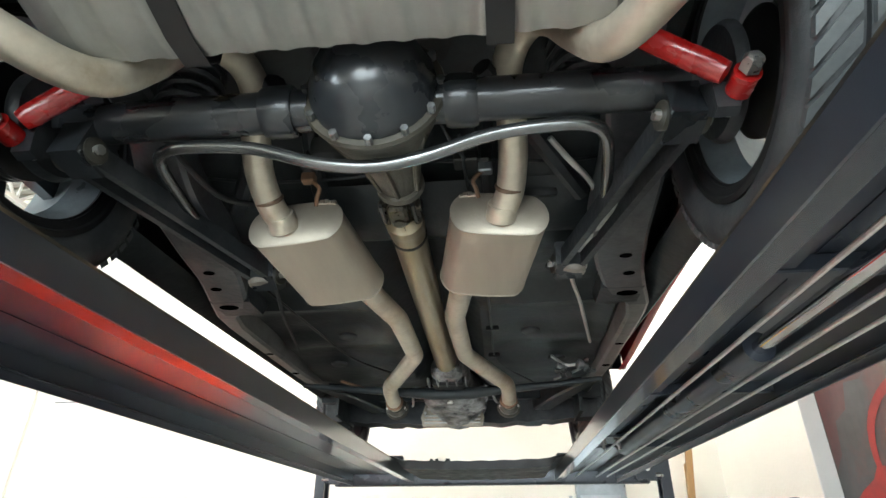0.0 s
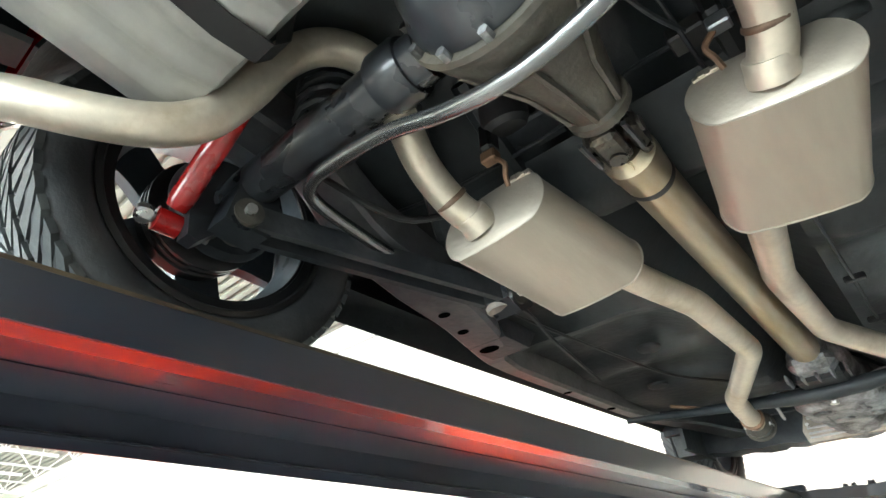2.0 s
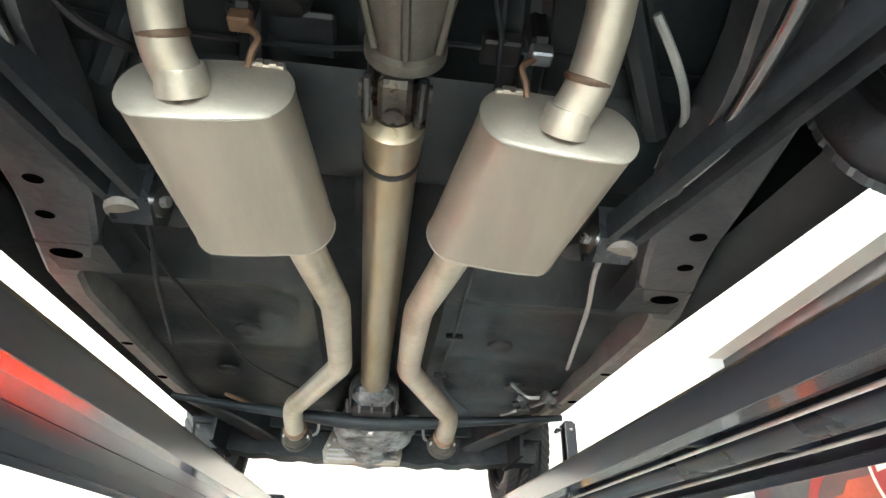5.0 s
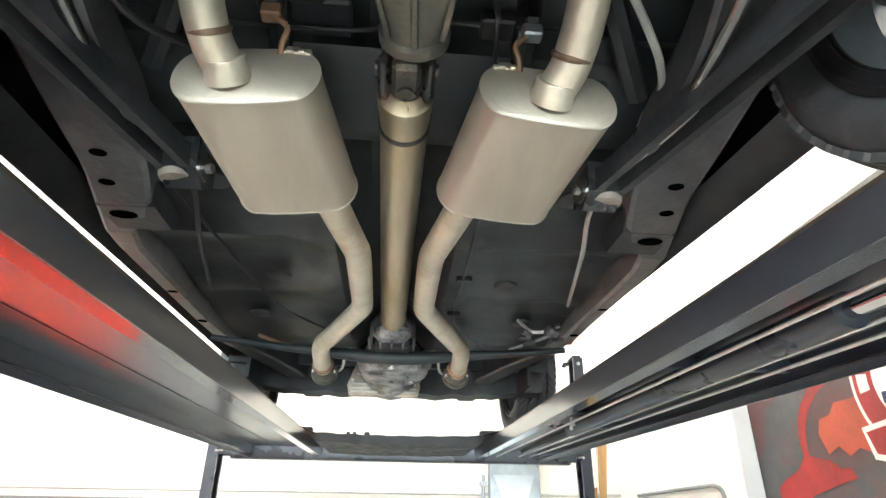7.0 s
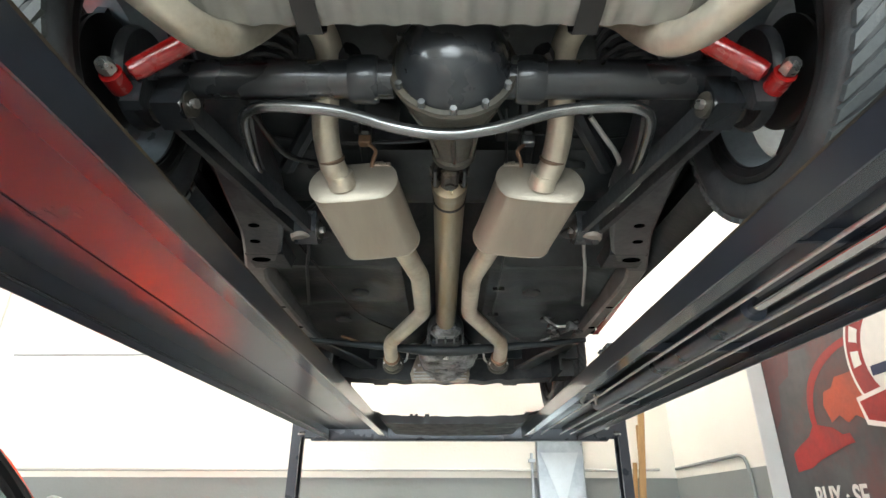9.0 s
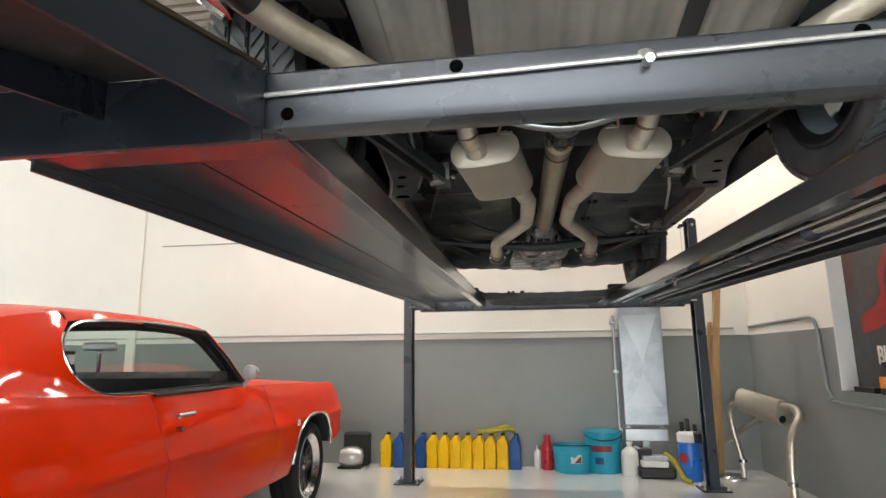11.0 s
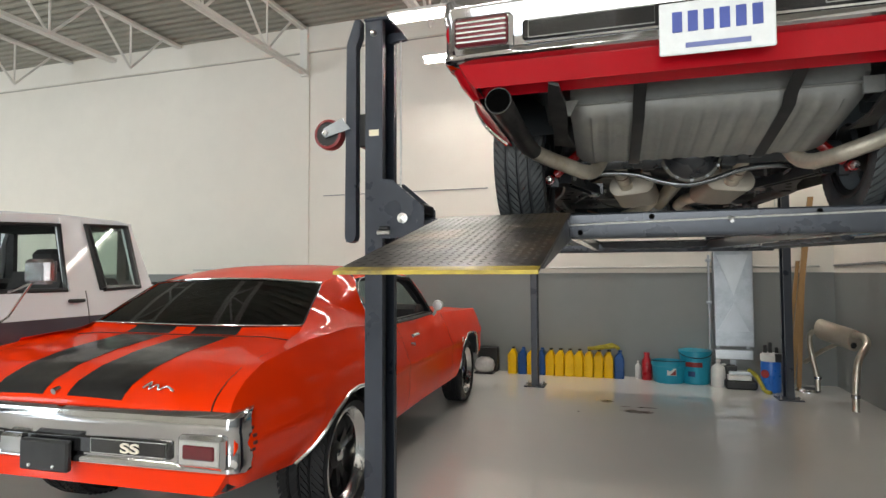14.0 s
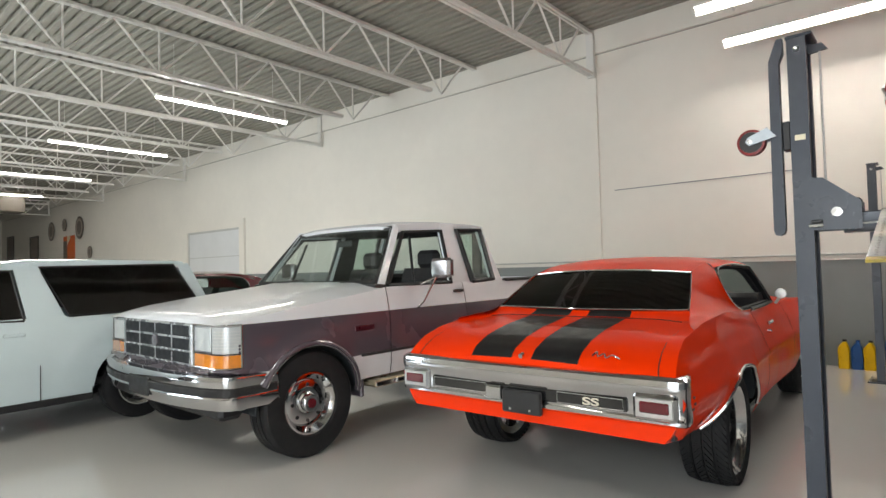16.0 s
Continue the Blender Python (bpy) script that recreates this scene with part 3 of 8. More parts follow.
def tyre_mesh(R, r, w, groove=True):
    """Carcass about the x axis, with the tread's circumferential grooves."""
    h = w / 2
    prof = [(r, -h * 0.80), (r + 0.012, -h * 0.92), (r + (R - r) * 0.5, -h), (R - 0.022, -h * 0.93), (R - 0.006, -h * 0.80), (R, -h * 0.70)]
    if groove:
        for c in (-0.42, 0.0, 0.42):
            prof += [(R, h * (c - 0.045)), (R - 0.008, h * (c - 0.035)), (R - 0.008, h * (c + 0.035)), (R, h * (c + 0.045))]
    prof += [(R, h * 0.70), (R - 0.006, h * 0.80), (R - 0.022, h * 0.93), (r + (R - r) * 0.5, h), (r + 0.012, h * 0.92), (r, h * 0.80)]
    return lathe(prof, (0, 0, 0), (1, 0, 0), 64, closed=True)


def tread_blocks(R, w, n=52):
    """Slanted tread bars proud of the carcass."""
    bm, h = bmesh.new(), w / 2
    for k in range(n):
        a0 = 2 * math.pi * k / n
        for c0, c1, lean in ((-0.93, -0.50, -0.10), (-0.36, -0.06, -0.07), (0.06, 0.36, 0.07), (0.50, 0.93, 0.10)):
            d = 2 * math.pi / n * 0.34
            pts = []
            for rad in (R - 0.004, R + 0.008):
                for c, l in ((c0, -lean), (c1, lean)):
                    rr = rad - (0.012 if abs(c) > 0.9 else 0)
                    for s in (-d, d):
                        a = a0 + s + l
                        pts.append((h * c, rr * math.cos(a), rr * math.sin(a)))
            v = [bm.verts.new(p) for p in pts]
            for f in ((4, 5, 7, 6), (0, 4, 6, 2), (1, 3, 7, 5), (0, 1, 5, 4), (2, 6, 7, 3)):
                bm.faces.new([v[i] for i in f])
    return bm


def road_wheel(parent, x, y, R, r, w, side, style, block=False):
    """side: +1 where the outer face looks to +x."""
    wheel = new("wheel")
    wheel.parent = parent
    wheel.matrix_basis = pose(x, y, R, 0, 0, 0 if side > 0 else 180)
    part("tyre", tyre_mesh(R, r, w), DUSTY_RUBBER if style == "open" else RUBBER, wheel, "black rubber tyre")
    if block:
        part("tread", tread_blocks(R, w), LIT_TREAD_DUST if style == "open" else RUBBER, wheel, "dusty tread, paled for floor bounce on the raised car")
    h = w / 2
    if style == "mag":
        part("rim", lathe([(r, -h * 0.8), (r, h * 0.86), (r - 0.010, h * 0.89), (r - 0.016, h * 0.82), (r - 0.034, h * 0.70), (r - 0.040, h * 0.56), (r - 0.046, h * 0.50), (r - 0.048, -h * 0.75)], (0, 0, 0), (1, 0, 0), 56, closed=True), ALLOY, wheel, "polished alloy rim with a deep lip")
        bm = bmesh.new()
        for k in range(5):
            a = 2 * math.pi * k / 5 + 0.3
            for da in (-0.17, 0.17):
                c, s = math.cos(a + da * 0.6), math.sin(a + da * 0.6)
                c2, s2 = math.cos(a + da), math.sin(a + da)
                p0, p1 = Vector((h * 0.20, 0.045 * c, 0.045 * s)), Vector((h * 0.12, (r - 0.036) * c2, (r - 0.036) * s2))
                t = Vector((0, -s2, c2))
                ring = lambda p, wd, th: [p + t * wd + Vector((th, 0, 0)), p - t * wd + Vector((th, 0, 0)), p - t * wd - Vector((0.03, 0, 0)), p + t * wd - Vector((0.03, 0, 0))]
                ring_faces(bm, [ring(p0, 0.017, 0.012), ring(p1, 0.023, 0.0)])
        lathe([(0.07, h * 0.1), (0.07, h * 0.32), (0.055, h * 0.36), (0.0, h * 0.36)], (0, 0, 0), (1, 0, 0), 24, bm)
        part("spokes", bm, BLACK, wheel, "gloss black spokes")
        part("centre_cap", lathe([(0.033, h * 0.3), (0.033, h * 0.48), (0.024, h * 0.56), (0.0, h * 0.56)], (0, 0, 0), (1, 0, 0), 20), CHROME, wheel, "chrome centre cap")
        part("brake_disc", lathe([(0.14, -h * 0.3), (0.14, -h * 0.2), (0.05, -h * 0.2), (0.05, -h * 0.3)], (0, 0, 0), (1, 0, 0), 32, closed=True), SILVER, wheel)
    elif style == "open":
        # blue-grey colour carries the light inside the rim
        part("rim", lathe([(r, -h * 0.82), (r, h * 0.84), (r - 0.018, h * 0.82), (r - 0.026, h * 0.3), (r - 0.045, -h * 0.1), (r - 0.026, -h * 0.78)], (0, 0, 0), (1, 0, 0), 56, closed=True), mat("lit_blue_grey_rim", (0.27, 0.31, 0.34), 0.34, 0.3, 0.2, 12), wheel, "rim toned blue-grey as if lit inside")
        part("rim_flange", lathe([(r + 0.003, -h * 0.87), (r - 0.008, -h * 0.89), (r - 0.012, -h * 0.84), (r - 0.022, -h * 0.83), (r - 0.028, -h * 0.80), (r - 0.028, -h * 0.76), (r - 0.033, -h * 0.75), (r - 0.033, -h * 0.70), (r - 0.020, -h * 0.70), (r, -h * 0.76)], (0, 0, 0), (1, 0, 0), 56, closed=True), BLACK, wheel, "dark inner rim flange with ridges")
        bm = bmesh.new()
        for k in range(5):
            a = 2 * math.pi * k / 5 + 0.628
            c, s = math.cos(a), math.sin(a)
            t = Vector((0, -s, c))
            ring = lambda p, wd, th: [p + t * wd + Vector((th, 0, 0)), p - t * wd + Vector((th, 0, 0)), p - t * wd - Vector((0.025, 0, 0)), p + t * wd - Vector((0.025, 0, 0))]
            ring_faces(bm, [ring(Vector((h * 0.5, 0.06 * c, 0.06 * s)), 0.046, 0.01), ring(Vector((h * 0.5, (r - 0.09) * c, (r - 0.09) * s)), 0.043, 0.006), ring(Vector((h * 0.5, (r - 0.03) * c, (r - 0.03) * s)), 0.050, 0.0)])
        lathe([(0.085, h * 0.3), (0.085, h * 0.58), (0.0, h * 0.6)], (0, 0, 0), (1, 0, 0), 24, bm)
        # one tone between the lit and the shaded wheel's spokes
        part("spokes", bm, mat("half_lit_spoke", (0.050, 0.062, 0.072), 0.35, 0.2, 0.2, 12), wheel, "spokes toned dark blue-grey, between lit and shaded")
        part("brake_drum", lathe([(0.0, -h * 0.43), (0.102, -h * 0.40), (0.116, -h * 0.32), (0.116, -h * 0.26), (0.110, -h * 0.24), (0.110, -h * 0.18), (0.115, -h * 0.16), (0.115, -h * 0.12), (0.110, -h * 0.10), (0.110, -h * 0.02), (0.115, 0.0), (0.115, h * 0.06), (0.110, h * 0.08), (0.110, h * 0.3), (0.0, h * 0.3)], (0, 0, 0), (1, 0, 0), 40), BLACK, wheel, "black finned brake drum")
    elif style == "truck":
        part("rim", lathe([(r, -h * 0.8), (r, h * 0.84), (r - 0.012, h * 0.86), (r - 0.03, h * 0.6), (r - 0.05, h * 0.36), (r - 0.085, h * 0.50), (0.075, h * 0.44), (0.062, h * 0.5), (0.062, h * 0.86), (0.055, h * 0.92), (0, h * 0.92)], (0, 0, 0), (1, 0, 0), 56), CHROME, wheel, "chromed steel wheel")
        for k in range(8):
            a = 2 * math.pi * k / 8
            part("wheel_hole", lathe([(0.0, h * 0.40), (0.013, h * 0.40), (0.013, h * 0.525), (0.0, h * 0.525)], (0, 0.128 * math.cos(a), 0.128 * math.sin(a)), (1, 0, 0), 12), BLACK, wheel)
        part("hub_cap", lathe([(0.0, h * 0.9), (0.035, h * 0.925), (0.035, h * 0.97), (0.0, h * 0.985)], (0, 0, 0), (1, 0, 0), 20), TAIL_RED, wheel, "red hub badge")
    return wheel


def seat(parent, x, y, z, w, back=0.62, m=None):
    bm = bmesh.new()
    box(bm, x - w / 2, x + w / 2, y - 0.25, y + 0.25, z - 0.1, z + 0.06, 0.04, 2)
    s = part("seat", bm, m or CARPET, parent)
    part("seat_back", prism([(y - 0.20, z + 0.02), (y - 0.36, z + back), (y - 0.26, z + back + 0.02), (y - 0.08, z + 0.06)], x - w / 2, x + w / 2), m or CARPET, s)
    return s


# ---- the coupes ----
def coupe_zlow(y, arch):
    z = interp([(-1.05, 0.47), (-0.8, 0.44), (-0.40, 0.385), (0.4, 0.325), (2.4, 0.325), (3.3, 0.42), (3.78, 0.46)], y)
    for yc, zc, R in arch:
        if abs(y - yc) < R:
            z = max(z, zc + ARCH_TALL * (1 - (abs(y - yc) / R) ** 2.56) ** 0.39)
    return z


COUPE_BELT = [(-0.985, 0.742), (-0.965, 0.775), (-0.93, 0.815), (-0.85, 0.868), (-0.7, 0.918), (-0.3, 0.970), (0.2, 0.985), (0.7, 0.965), (1.2, 0.945), (2.0, 0.94), (2.6, 0.925), (3.3, 0.900), (3.6, 0.890), (3.70, 0.868), (3.75, 0.838), (3.78, 0.78)]
COUPE_WIDE = [(-0.985, 0.855), (-0.85, 0.880), (-0.2, 0.925), (0.4, 0.925), (0.9, 0.905), (1.4, 0.905), (2.2, 0.93), (3.0, 0.935), (3.5, 0.915), (3.78, 0.86)]
ARCHES = ((0.02, 0.325, 0.385), (2.87, 0.33, 0.425))
ARCH_TALL = 0.362


def arch_line(yc, zc, R, a, tall=ARCH_TALL):
    """A squarish wheel opening: place at the angle a."""
    c, s = math.cos(a), math.sin(a)
    return yc + R * math.copysign(abs(c) ** 0.78, c), zc + tall * abs(s) ** 0.78


def coupe_side(y, n=27):
    zl, zb, W = coupe_zlow(y, ARCHES), interp(COUPE_BELT, y), interp(COUPE_WIDE, y)
    out = []
    for k in range(n + 1):
        z = zl + (zb - zl) * k / n
        x = W
        if z < 0.50:
            x -= 0.10 * ((0.50 - z) / 0.28) ** 1.8
        if z > 0.62:
            x -= 0.125 * ((z - 0.62) / 0.34) ** 1.6
        if y < -0.24 and z < 0.64:
            x -= 0.105 * min(1, (-0.24 - y) / 0.13) * ((0.64 - z) / 0.20) ** 1.5
        x += 0.012 * math.exp(-((z - 0.66) / 0.03) ** 2)
        out.append((x, y, z))
    return out


def coupe_deck(y, n=6):
    x0, _, zb = coupe_side(y)[-1]
    if y < 0.2:
        mid = interp([(-0.985, 0.785), (-0.965, 0.815), (-0.92, 0.850), (-0.8, 0.895), (-0.6, 0.935), (-0.05, 0.995), (0.2, 0.995)], y)
    else:
        mid = interp([(1.9, 0.985), (2.3, 0.975), (3.0, 0.950), (3.5, 0.915), (3.70, 0.88), (3.75, 0.85), (3.78, 0.79)], y)
    out = []
    for k in range(1, n + 1):
        f = 1 - k / n
        out.append((x0 * f, y, zb + (mid - zb) * (1 - f * f) - 0.012 * math.sin(math.pi * min(1, (1 - f) * 3)) * (1 if y < 0.3 else 0.4)))
    return out


def coupe(name, label, x, y, z, rz, paint, rear_wheel, front_wheel, stripes, under):
    car = thing(name, label, "car", x, y, z, rz)
    ys = sorted({round(-0.96 + 0.04 * k, 3) for k in range(119) if -0.96 + 0.04 * k < 3.77} | {-0.985, -0.975, -0.94, 3.70, 3.74, 3.76, 3.78} | {round(yc + d * R * k, 4) for yc, _, R in ARCHES for d in (-1, 1) for k in (1.0, 0.999, 0.985, 0.96)})
    bm = bmesh.new()
    rows = [coupe_side(v) for v in ys]
    for m in (lambda r: r, mirror_x):
        ring_faces(bm, [m(r) for r in rows], False, False)
    for lo, hi in ((-0.985, -0.08), (2.0, 3.78)):
        pick = [v for v in ys if lo <= v <= hi]
        full = []
        for v in pick:
            right = [coupe_side(v)[-1]] + coupe_deck(v)
            full.append(right + mirror_x(right[:-1])[::-1])
        ring_faces(bm, full, False, False)
    for v in (ys[0], ys[-1]):
        r = coupe_side(v)
        ring_faces(bm, [r, mirror_x(r)], False, False)
        right = [r[-1]] + coupe_deck(v)
        over = right + mirror_x(right[:-1])[::-1]
        ring_faces(bm, [over, [(p[0], p[1], r[-1][2] - 0.0005) for p in over]], False, False)
    # quarter shelf beside the cabin and door tops
    pick = [v for v in ys if -0.05 <= v <= 2.02]
    for m in (lambda r: r, mirror_x):
        ring_faces(bm, [m([coupe_side(v)[-1], (coupe_side(v)[-1][0] - 0.10, v, coupe_side(v)[-1][2] + 0.004)]) for v in pick], False, False)
    bmesh.ops.remove_doubles(bm, verts=bm.verts, dist=1e-4)
    body = part("body", bm, paint, car, angle=42)

    # roof, sail panels and windscreen posts
    edge = smooth_path([(0.765, 1.97, 0.95), (0.718, 1.84, 1.10), (0.668, 1.70, 1.236), (0.640, 1.60, 1.286), (0.612, 1.30, 1.312), (0.598, 0.9, 1.316), (0.59, 0.62, 1.303), (0.58, 0.27, 1.238)], 8)
    bm = bmesh.new()
    top = [p for p in edge if p.y <= 1.605]
    full = []
    for p in top:
        crown = interp([(0.27, 0.026), (0.5, 0.040), (1.5, 0.046)], p.y)
        full.append([(p.x * f, p.y + (0.05 * (p.y > 1.2) * (p.y - 1.2) / 0.28 - 0.05 * max(0, (0.6 - p.y) / 0.33)) * (1 - f * f), p.z + crown * (1 - abs(f) ** 2.4)) for f in [1 - k / 7 for k in range(15)]])
    ring_faces(bm, full, False, False)
    for m in (1, -1):
        # drip rail down to the window's upper edge
        ring_faces(bm, [[(m * p.x, p.y, p.z), (m * (p.x + 0.030), p.y, p.z - 0.014), (m * (p.x + 0.048), p.y, p.z - 0.042)] for p in top if p.y >= 0.60], False, False)
        # sail panel between the side window, the quarter's shoulder and the rear glass
        front = [(0.642, 0.62, 1.258), (0.692, 0.535, 1.185), (0.735, 0.53, 1.10), (0.768, 0.56, 1.02), (0.80, 0.67, 0.968)] + [coupe_side(v)[-1] for v in (0.44, 0.20, -0.05, -0.28, -0.50)]
        back = [(0.59, 0.62, 1.303), (0.585, 0.45, 1.278), (0.58, 0.27, 1.238), (0.60, 0.17, 1.185), (0.62, 0.08, 1.135), (0.643, -0.02, 1.082), (0.668, -0.12, 1.028), (0.69, -0.21, 0.997), (0.72, -0.34, 0.982), (0.77, -0.50, 0.962)]
        rows2 = []
        for i, (a, b) in enumerate(zip(smooth_path(front, 4), smooth_path(back, 4))):
            swell = 0.032 * math.sin(math.pi * i / 36) ** 1.5
            rows2.append([(m * (a.lerp(b, k / 8).x + swell * math.sin(math.pi * (k / 8) ** 0.8) ** 2 * (0.3 + 0.7 * k / 8)), a.lerp(b, k / 8).y, a.lerp(b, k / 8).z) for k in range(9)])
        ring_faces(bm, rows2, False, False)
        a_post = [p for p in edge if p.y >= 1.585]
        ring_faces(bm, [[(m * p.x, p.y, p.z), (m * (p.x + 0.034), p.y - 0.005, p.z - 0.018), (m * (p.x + 0.036), p.y - 0.032, p.z - 0.032), (m * (p.x - 0.01), p.y - 0.035, p.z - 0.036)] for p in a_post], True, False)
    bmesh.ops.remove_doubles(bm, verts=bm.verts, dist=1e-4)
    part("roof", bm, paint, body, angle=60)
    # glass
    fs = [1 - k / 5 for k in range(11)]
    bm = grid([[(0.662 * f, -0.115 - 0.06 * (1 - f * f), 1.022 - 0.008 * (1 - f * f)) for f in fs], [(0.62 * f, 0.085 - 0.06 * (1 - f * f), 1.137 + 0.016 * (1 - f * f)) for f in fs], [(0.578 * f, 0.265 - 0.05 * (1 - f * f), 1.235 + 0.026 * (1 - f * f)) for f in fs]])
    g = part("rear_window", thick(bm, 0.005), DARK_GLASS, car, "black-tinted rear glass")
    g.visible_shadow = False
    part("rear_window_trim", tube(bmesh.new(), [(0.664, -0.118, 1.026), (0.622, 0.085, 1.142), (0.584, 0.255, 1.236), (0.56, 0.268, 1.244), (0.3, 0.228, 1.262), (0, 0.218, 1.268), (-0.3, 0.228, 1.262), (-0.56, 0.268, 1.244), (-0.584, 0.255, 1.236), (-0.622, 0.085, 1.142), (-0.664, -0.118, 1.026), (-0.62, -0.14, 1.022), (-0.32, -0.165, 1.020), (0, -0.178, 1.018), (0.32, -0.165, 1.020), (0.62, -0.14, 1.022), (0.664, -0.118, 1.026)], 0.0045, 6, 3), CHROME, g, "chrome trim")
    bm = grid([[(0.75 * f, 1.98 + 0.16 * (1 - f * f), 0.955) for f in fs], [(0.70 * f, 1.825 + 0.11 * (1 - f * f), 1.12) for f in fs], [(0.635 * f, 1.61 + 0.06 * (1 - f * f), 1.282 + 0.03 * (1 - f * f)) for f in fs]])
    g = part("windscreen", thick(bm, 0.005), CLEAR_GLASS, car)
    g.visible_shadow = False
    for m in (1, -1):
        if m < 0:
            bm = grid([[(m * 0.79, 1.95, 0.95), (m * 0.79, 1.3, 0.95), (m * 0.79, 0.75, 0.955), (m * 0.775, 0.60, 0.995)], [(m * 0.745, 1.85, 1.06), (m * 0.745, 1.3, 1.08), (m * 0.74, 0.7, 1.08), (m * 0.735, 0.54, 1.09)], [(m * 0.655, 1.64, 1.268), (m * 0.645, 1.2, 1.282), (m * 0.645, 0.70, 1.255), (m * 0.69, 0.545, 1.185)]])
            part("side_window", thick(bm, 0.004), CLEAR_GLASS, car).visible_shadow = False
        part("window_trim", tube(bmesh.new(), [(m * 0.676, 1.60, 1.262), (m * 0.662, 1.2, 1.286), (m * 0.654, 0.78, 1.274), (m * 0.668, 0.61, 1.238), (m * 0.712, 0.528, 1.15), (m * 0.752, 0.54, 1.06), (m * 0.78, 0.60, 1.0), (m * 0.80, 0.70, 0.966), (m * 0.803, 1.0, 0.954)], 0.0055, 6, 4), CHROME, body, "chrome window trim")
        part("door_seal", tube(bmesh.new(), [(m * 0.795, 1.0, 0.950), (m * 0.795, 1.5, 0.947), (m * 0.79, 1.93, 0.947), (m * 0.735, 1.80, 1.10), (m * 0.678, 1.62, 1.256), (m * 0.648, 1.1, 1.276)], 0.014, 6), BLACK, body, "black door seal")
        part("post_lining", tube(bmesh.new(), [(m * 0.735, 1.92, 0.96), (m * 0.685, 1.785, 1.10), (m * 0.618, 1.58, 1.25), (m * 0.59, 1.1, 1.275), (m * 0.575, 0.6, 1.262)], 0.030, 8, 3), CARPET, body, "black pillar lining")
        part("post_lining", grid([[(m * (p.x + 0.037), p.y - 0.026, p.z - 0.029), (m * (p.x + 0.036), p.y - 0.040, p.z - 0.040), (m * (p.x - 0.014), p.y - 0.041, p.z - 0.042), (m * (p.x - 0.012), p.y - 0.002, p.z - 0.012)] for p in edge if p.y >= 1.57]), BLACK, body, "black pillar lining")
        part("roof_lining", boxes((0, m * 0.58, 0.60, 1.54, 1.268, 1.276)), CARPET, body)
    # cabin
    rise = 0.21 if under else 0.0
    cab = part("interior", boxes((-0.74, 0.74, 0.05, 2.2, 0.36 + rise, 0.40 + rise)), CARPET, car, "black cabin interior")
    part("seat_bulkhead", boxes((-0.74, 0.74, -0.1, 0.05, 0.4 + rise, 0.94)), CARPET, cab)
    for sx in (-0.76, 0.76):
        part("door_card", boxes((sx - 0.02, sx + 0.02, 0.0, 1.98, 0.4 + rise, 0.968)), CARPET, cab)
    part("rear_shelf", boxes((-0.66, 0.66, -0.08, 0.36, 0.94, 0.955)), CARPET, cab)
    part("dashboard", prism([(1.72, 0.62), (1.60, 0.84), (1.60, 1.00), (1.66, 1.036), (1.78, 1.034), (1.98, 0.955), (2.06, 0.62)], -0.74, 0.74), CARPET, cab)
    for sx in (-0.36, 0.36):
        seat(cab, sx, 0.98, 0.55 + rise, 0.5, 0.52 - rise)
    seat(cab, 0, 0.42, 0.55 + rise, 1.2, 0.36 - rise)
    part("steering_wheel", lathe([(0.185, -0.012), (0.197, 0), (0.185, 0.012), (0.173, 0)], (-0.36, 1.52, 0.84), (0, -0.85, 0.5), 28, closed=True), BLACK, cab)
    part("rear_view_mirror", boxes((-0.11, 0.11, 1.66, 1.69, 1.16, 1.21), bevel=0.01), SILVER, cab, "grey rear-view mirror")
    if stripes:
        part("hanging_tag", boxes((-0.012, 0.012, 1.670, 1.680, 1.03, 1.16), bevel=0.004), TAIL_RED, cab, "red tag hanging from the mirror")
    # wheel wells and trims
    for yc, zc, R in ARCHES:
        for m in (1, -1):
            arc = [arch_line(yc, zc, R + 0.004, a, ARCH_TALL + 0.004) for a in (math.pi * (0.06 + 0.88 * k / 24) for k in range(25))]
            bm = grid([[(m * (coupe_side(min(3.7, p))[0][0] - 0.012), p, q) for p, q in arc], [(m * 0.55, p, q) for p, q in arc]])
            thick(bm, 0.006)
            part("wheel_well", bm, UNDERSEAL, body, "black wheel well")
            lip = [(coupe_side(v)[0][0] * m + m * 0.004, v, coupe_side(v)[0][2]) for v in [yc + (R - 0.002) * math.copysign(abs(math.cos(math.pi * k / 32)) ** 0.5, math.cos(math.pi * k / 32)) for k in range(33)]]
            part("arch_trim", tube(bmesh.new(), lip, 0.011, 8), ALLOY, body, "chrome wheel-arch trim")
    if under:
        for m in (1, -1):
            part("quarter_liner", grid([[(m * (x - 0.016), v, z + 0.004) for x, _, z in coupe_side(v)[:22]] for v in [-0.97 + 0.04 * k for k in range(16)]]), UNDERSEAL, body, "black inside of the rear quarter")
    if not under:
        part("floor_pan", boxes((-0.80, 0.80, -0.95, -0.40, 0.47, 0.50), (-0.54, 0.54, -0.36, 0.36, 0.36, 0.40), (-0.82, 0.82, 0.36, 2.48, 0.29, 0.32), (-0.54, 0.54, 2.48, 3.2, 0.29, 0.33), (-0.8, 0.8, 3.2, 3.7, 0.41, 0.44)), UNDERSEAL, body)
    # rear bumper, lamps, panel
    def bump_line(k):
        return smooth_path([(-0.872, -0.902, k), (-0.876, -0.957, k), (-0.856, -1, k), (-0.79, -1.014, k), (-0.45, -1.022, k), (0, -1.027, k), (0.45, -1.022, k), (0.79, -1.014, k), (0.856, -1, k), (0.876, -0.957, k), (0.872, -0.902, k)], 5)
    a = bump_line(0)
    bm = bmesh.new()
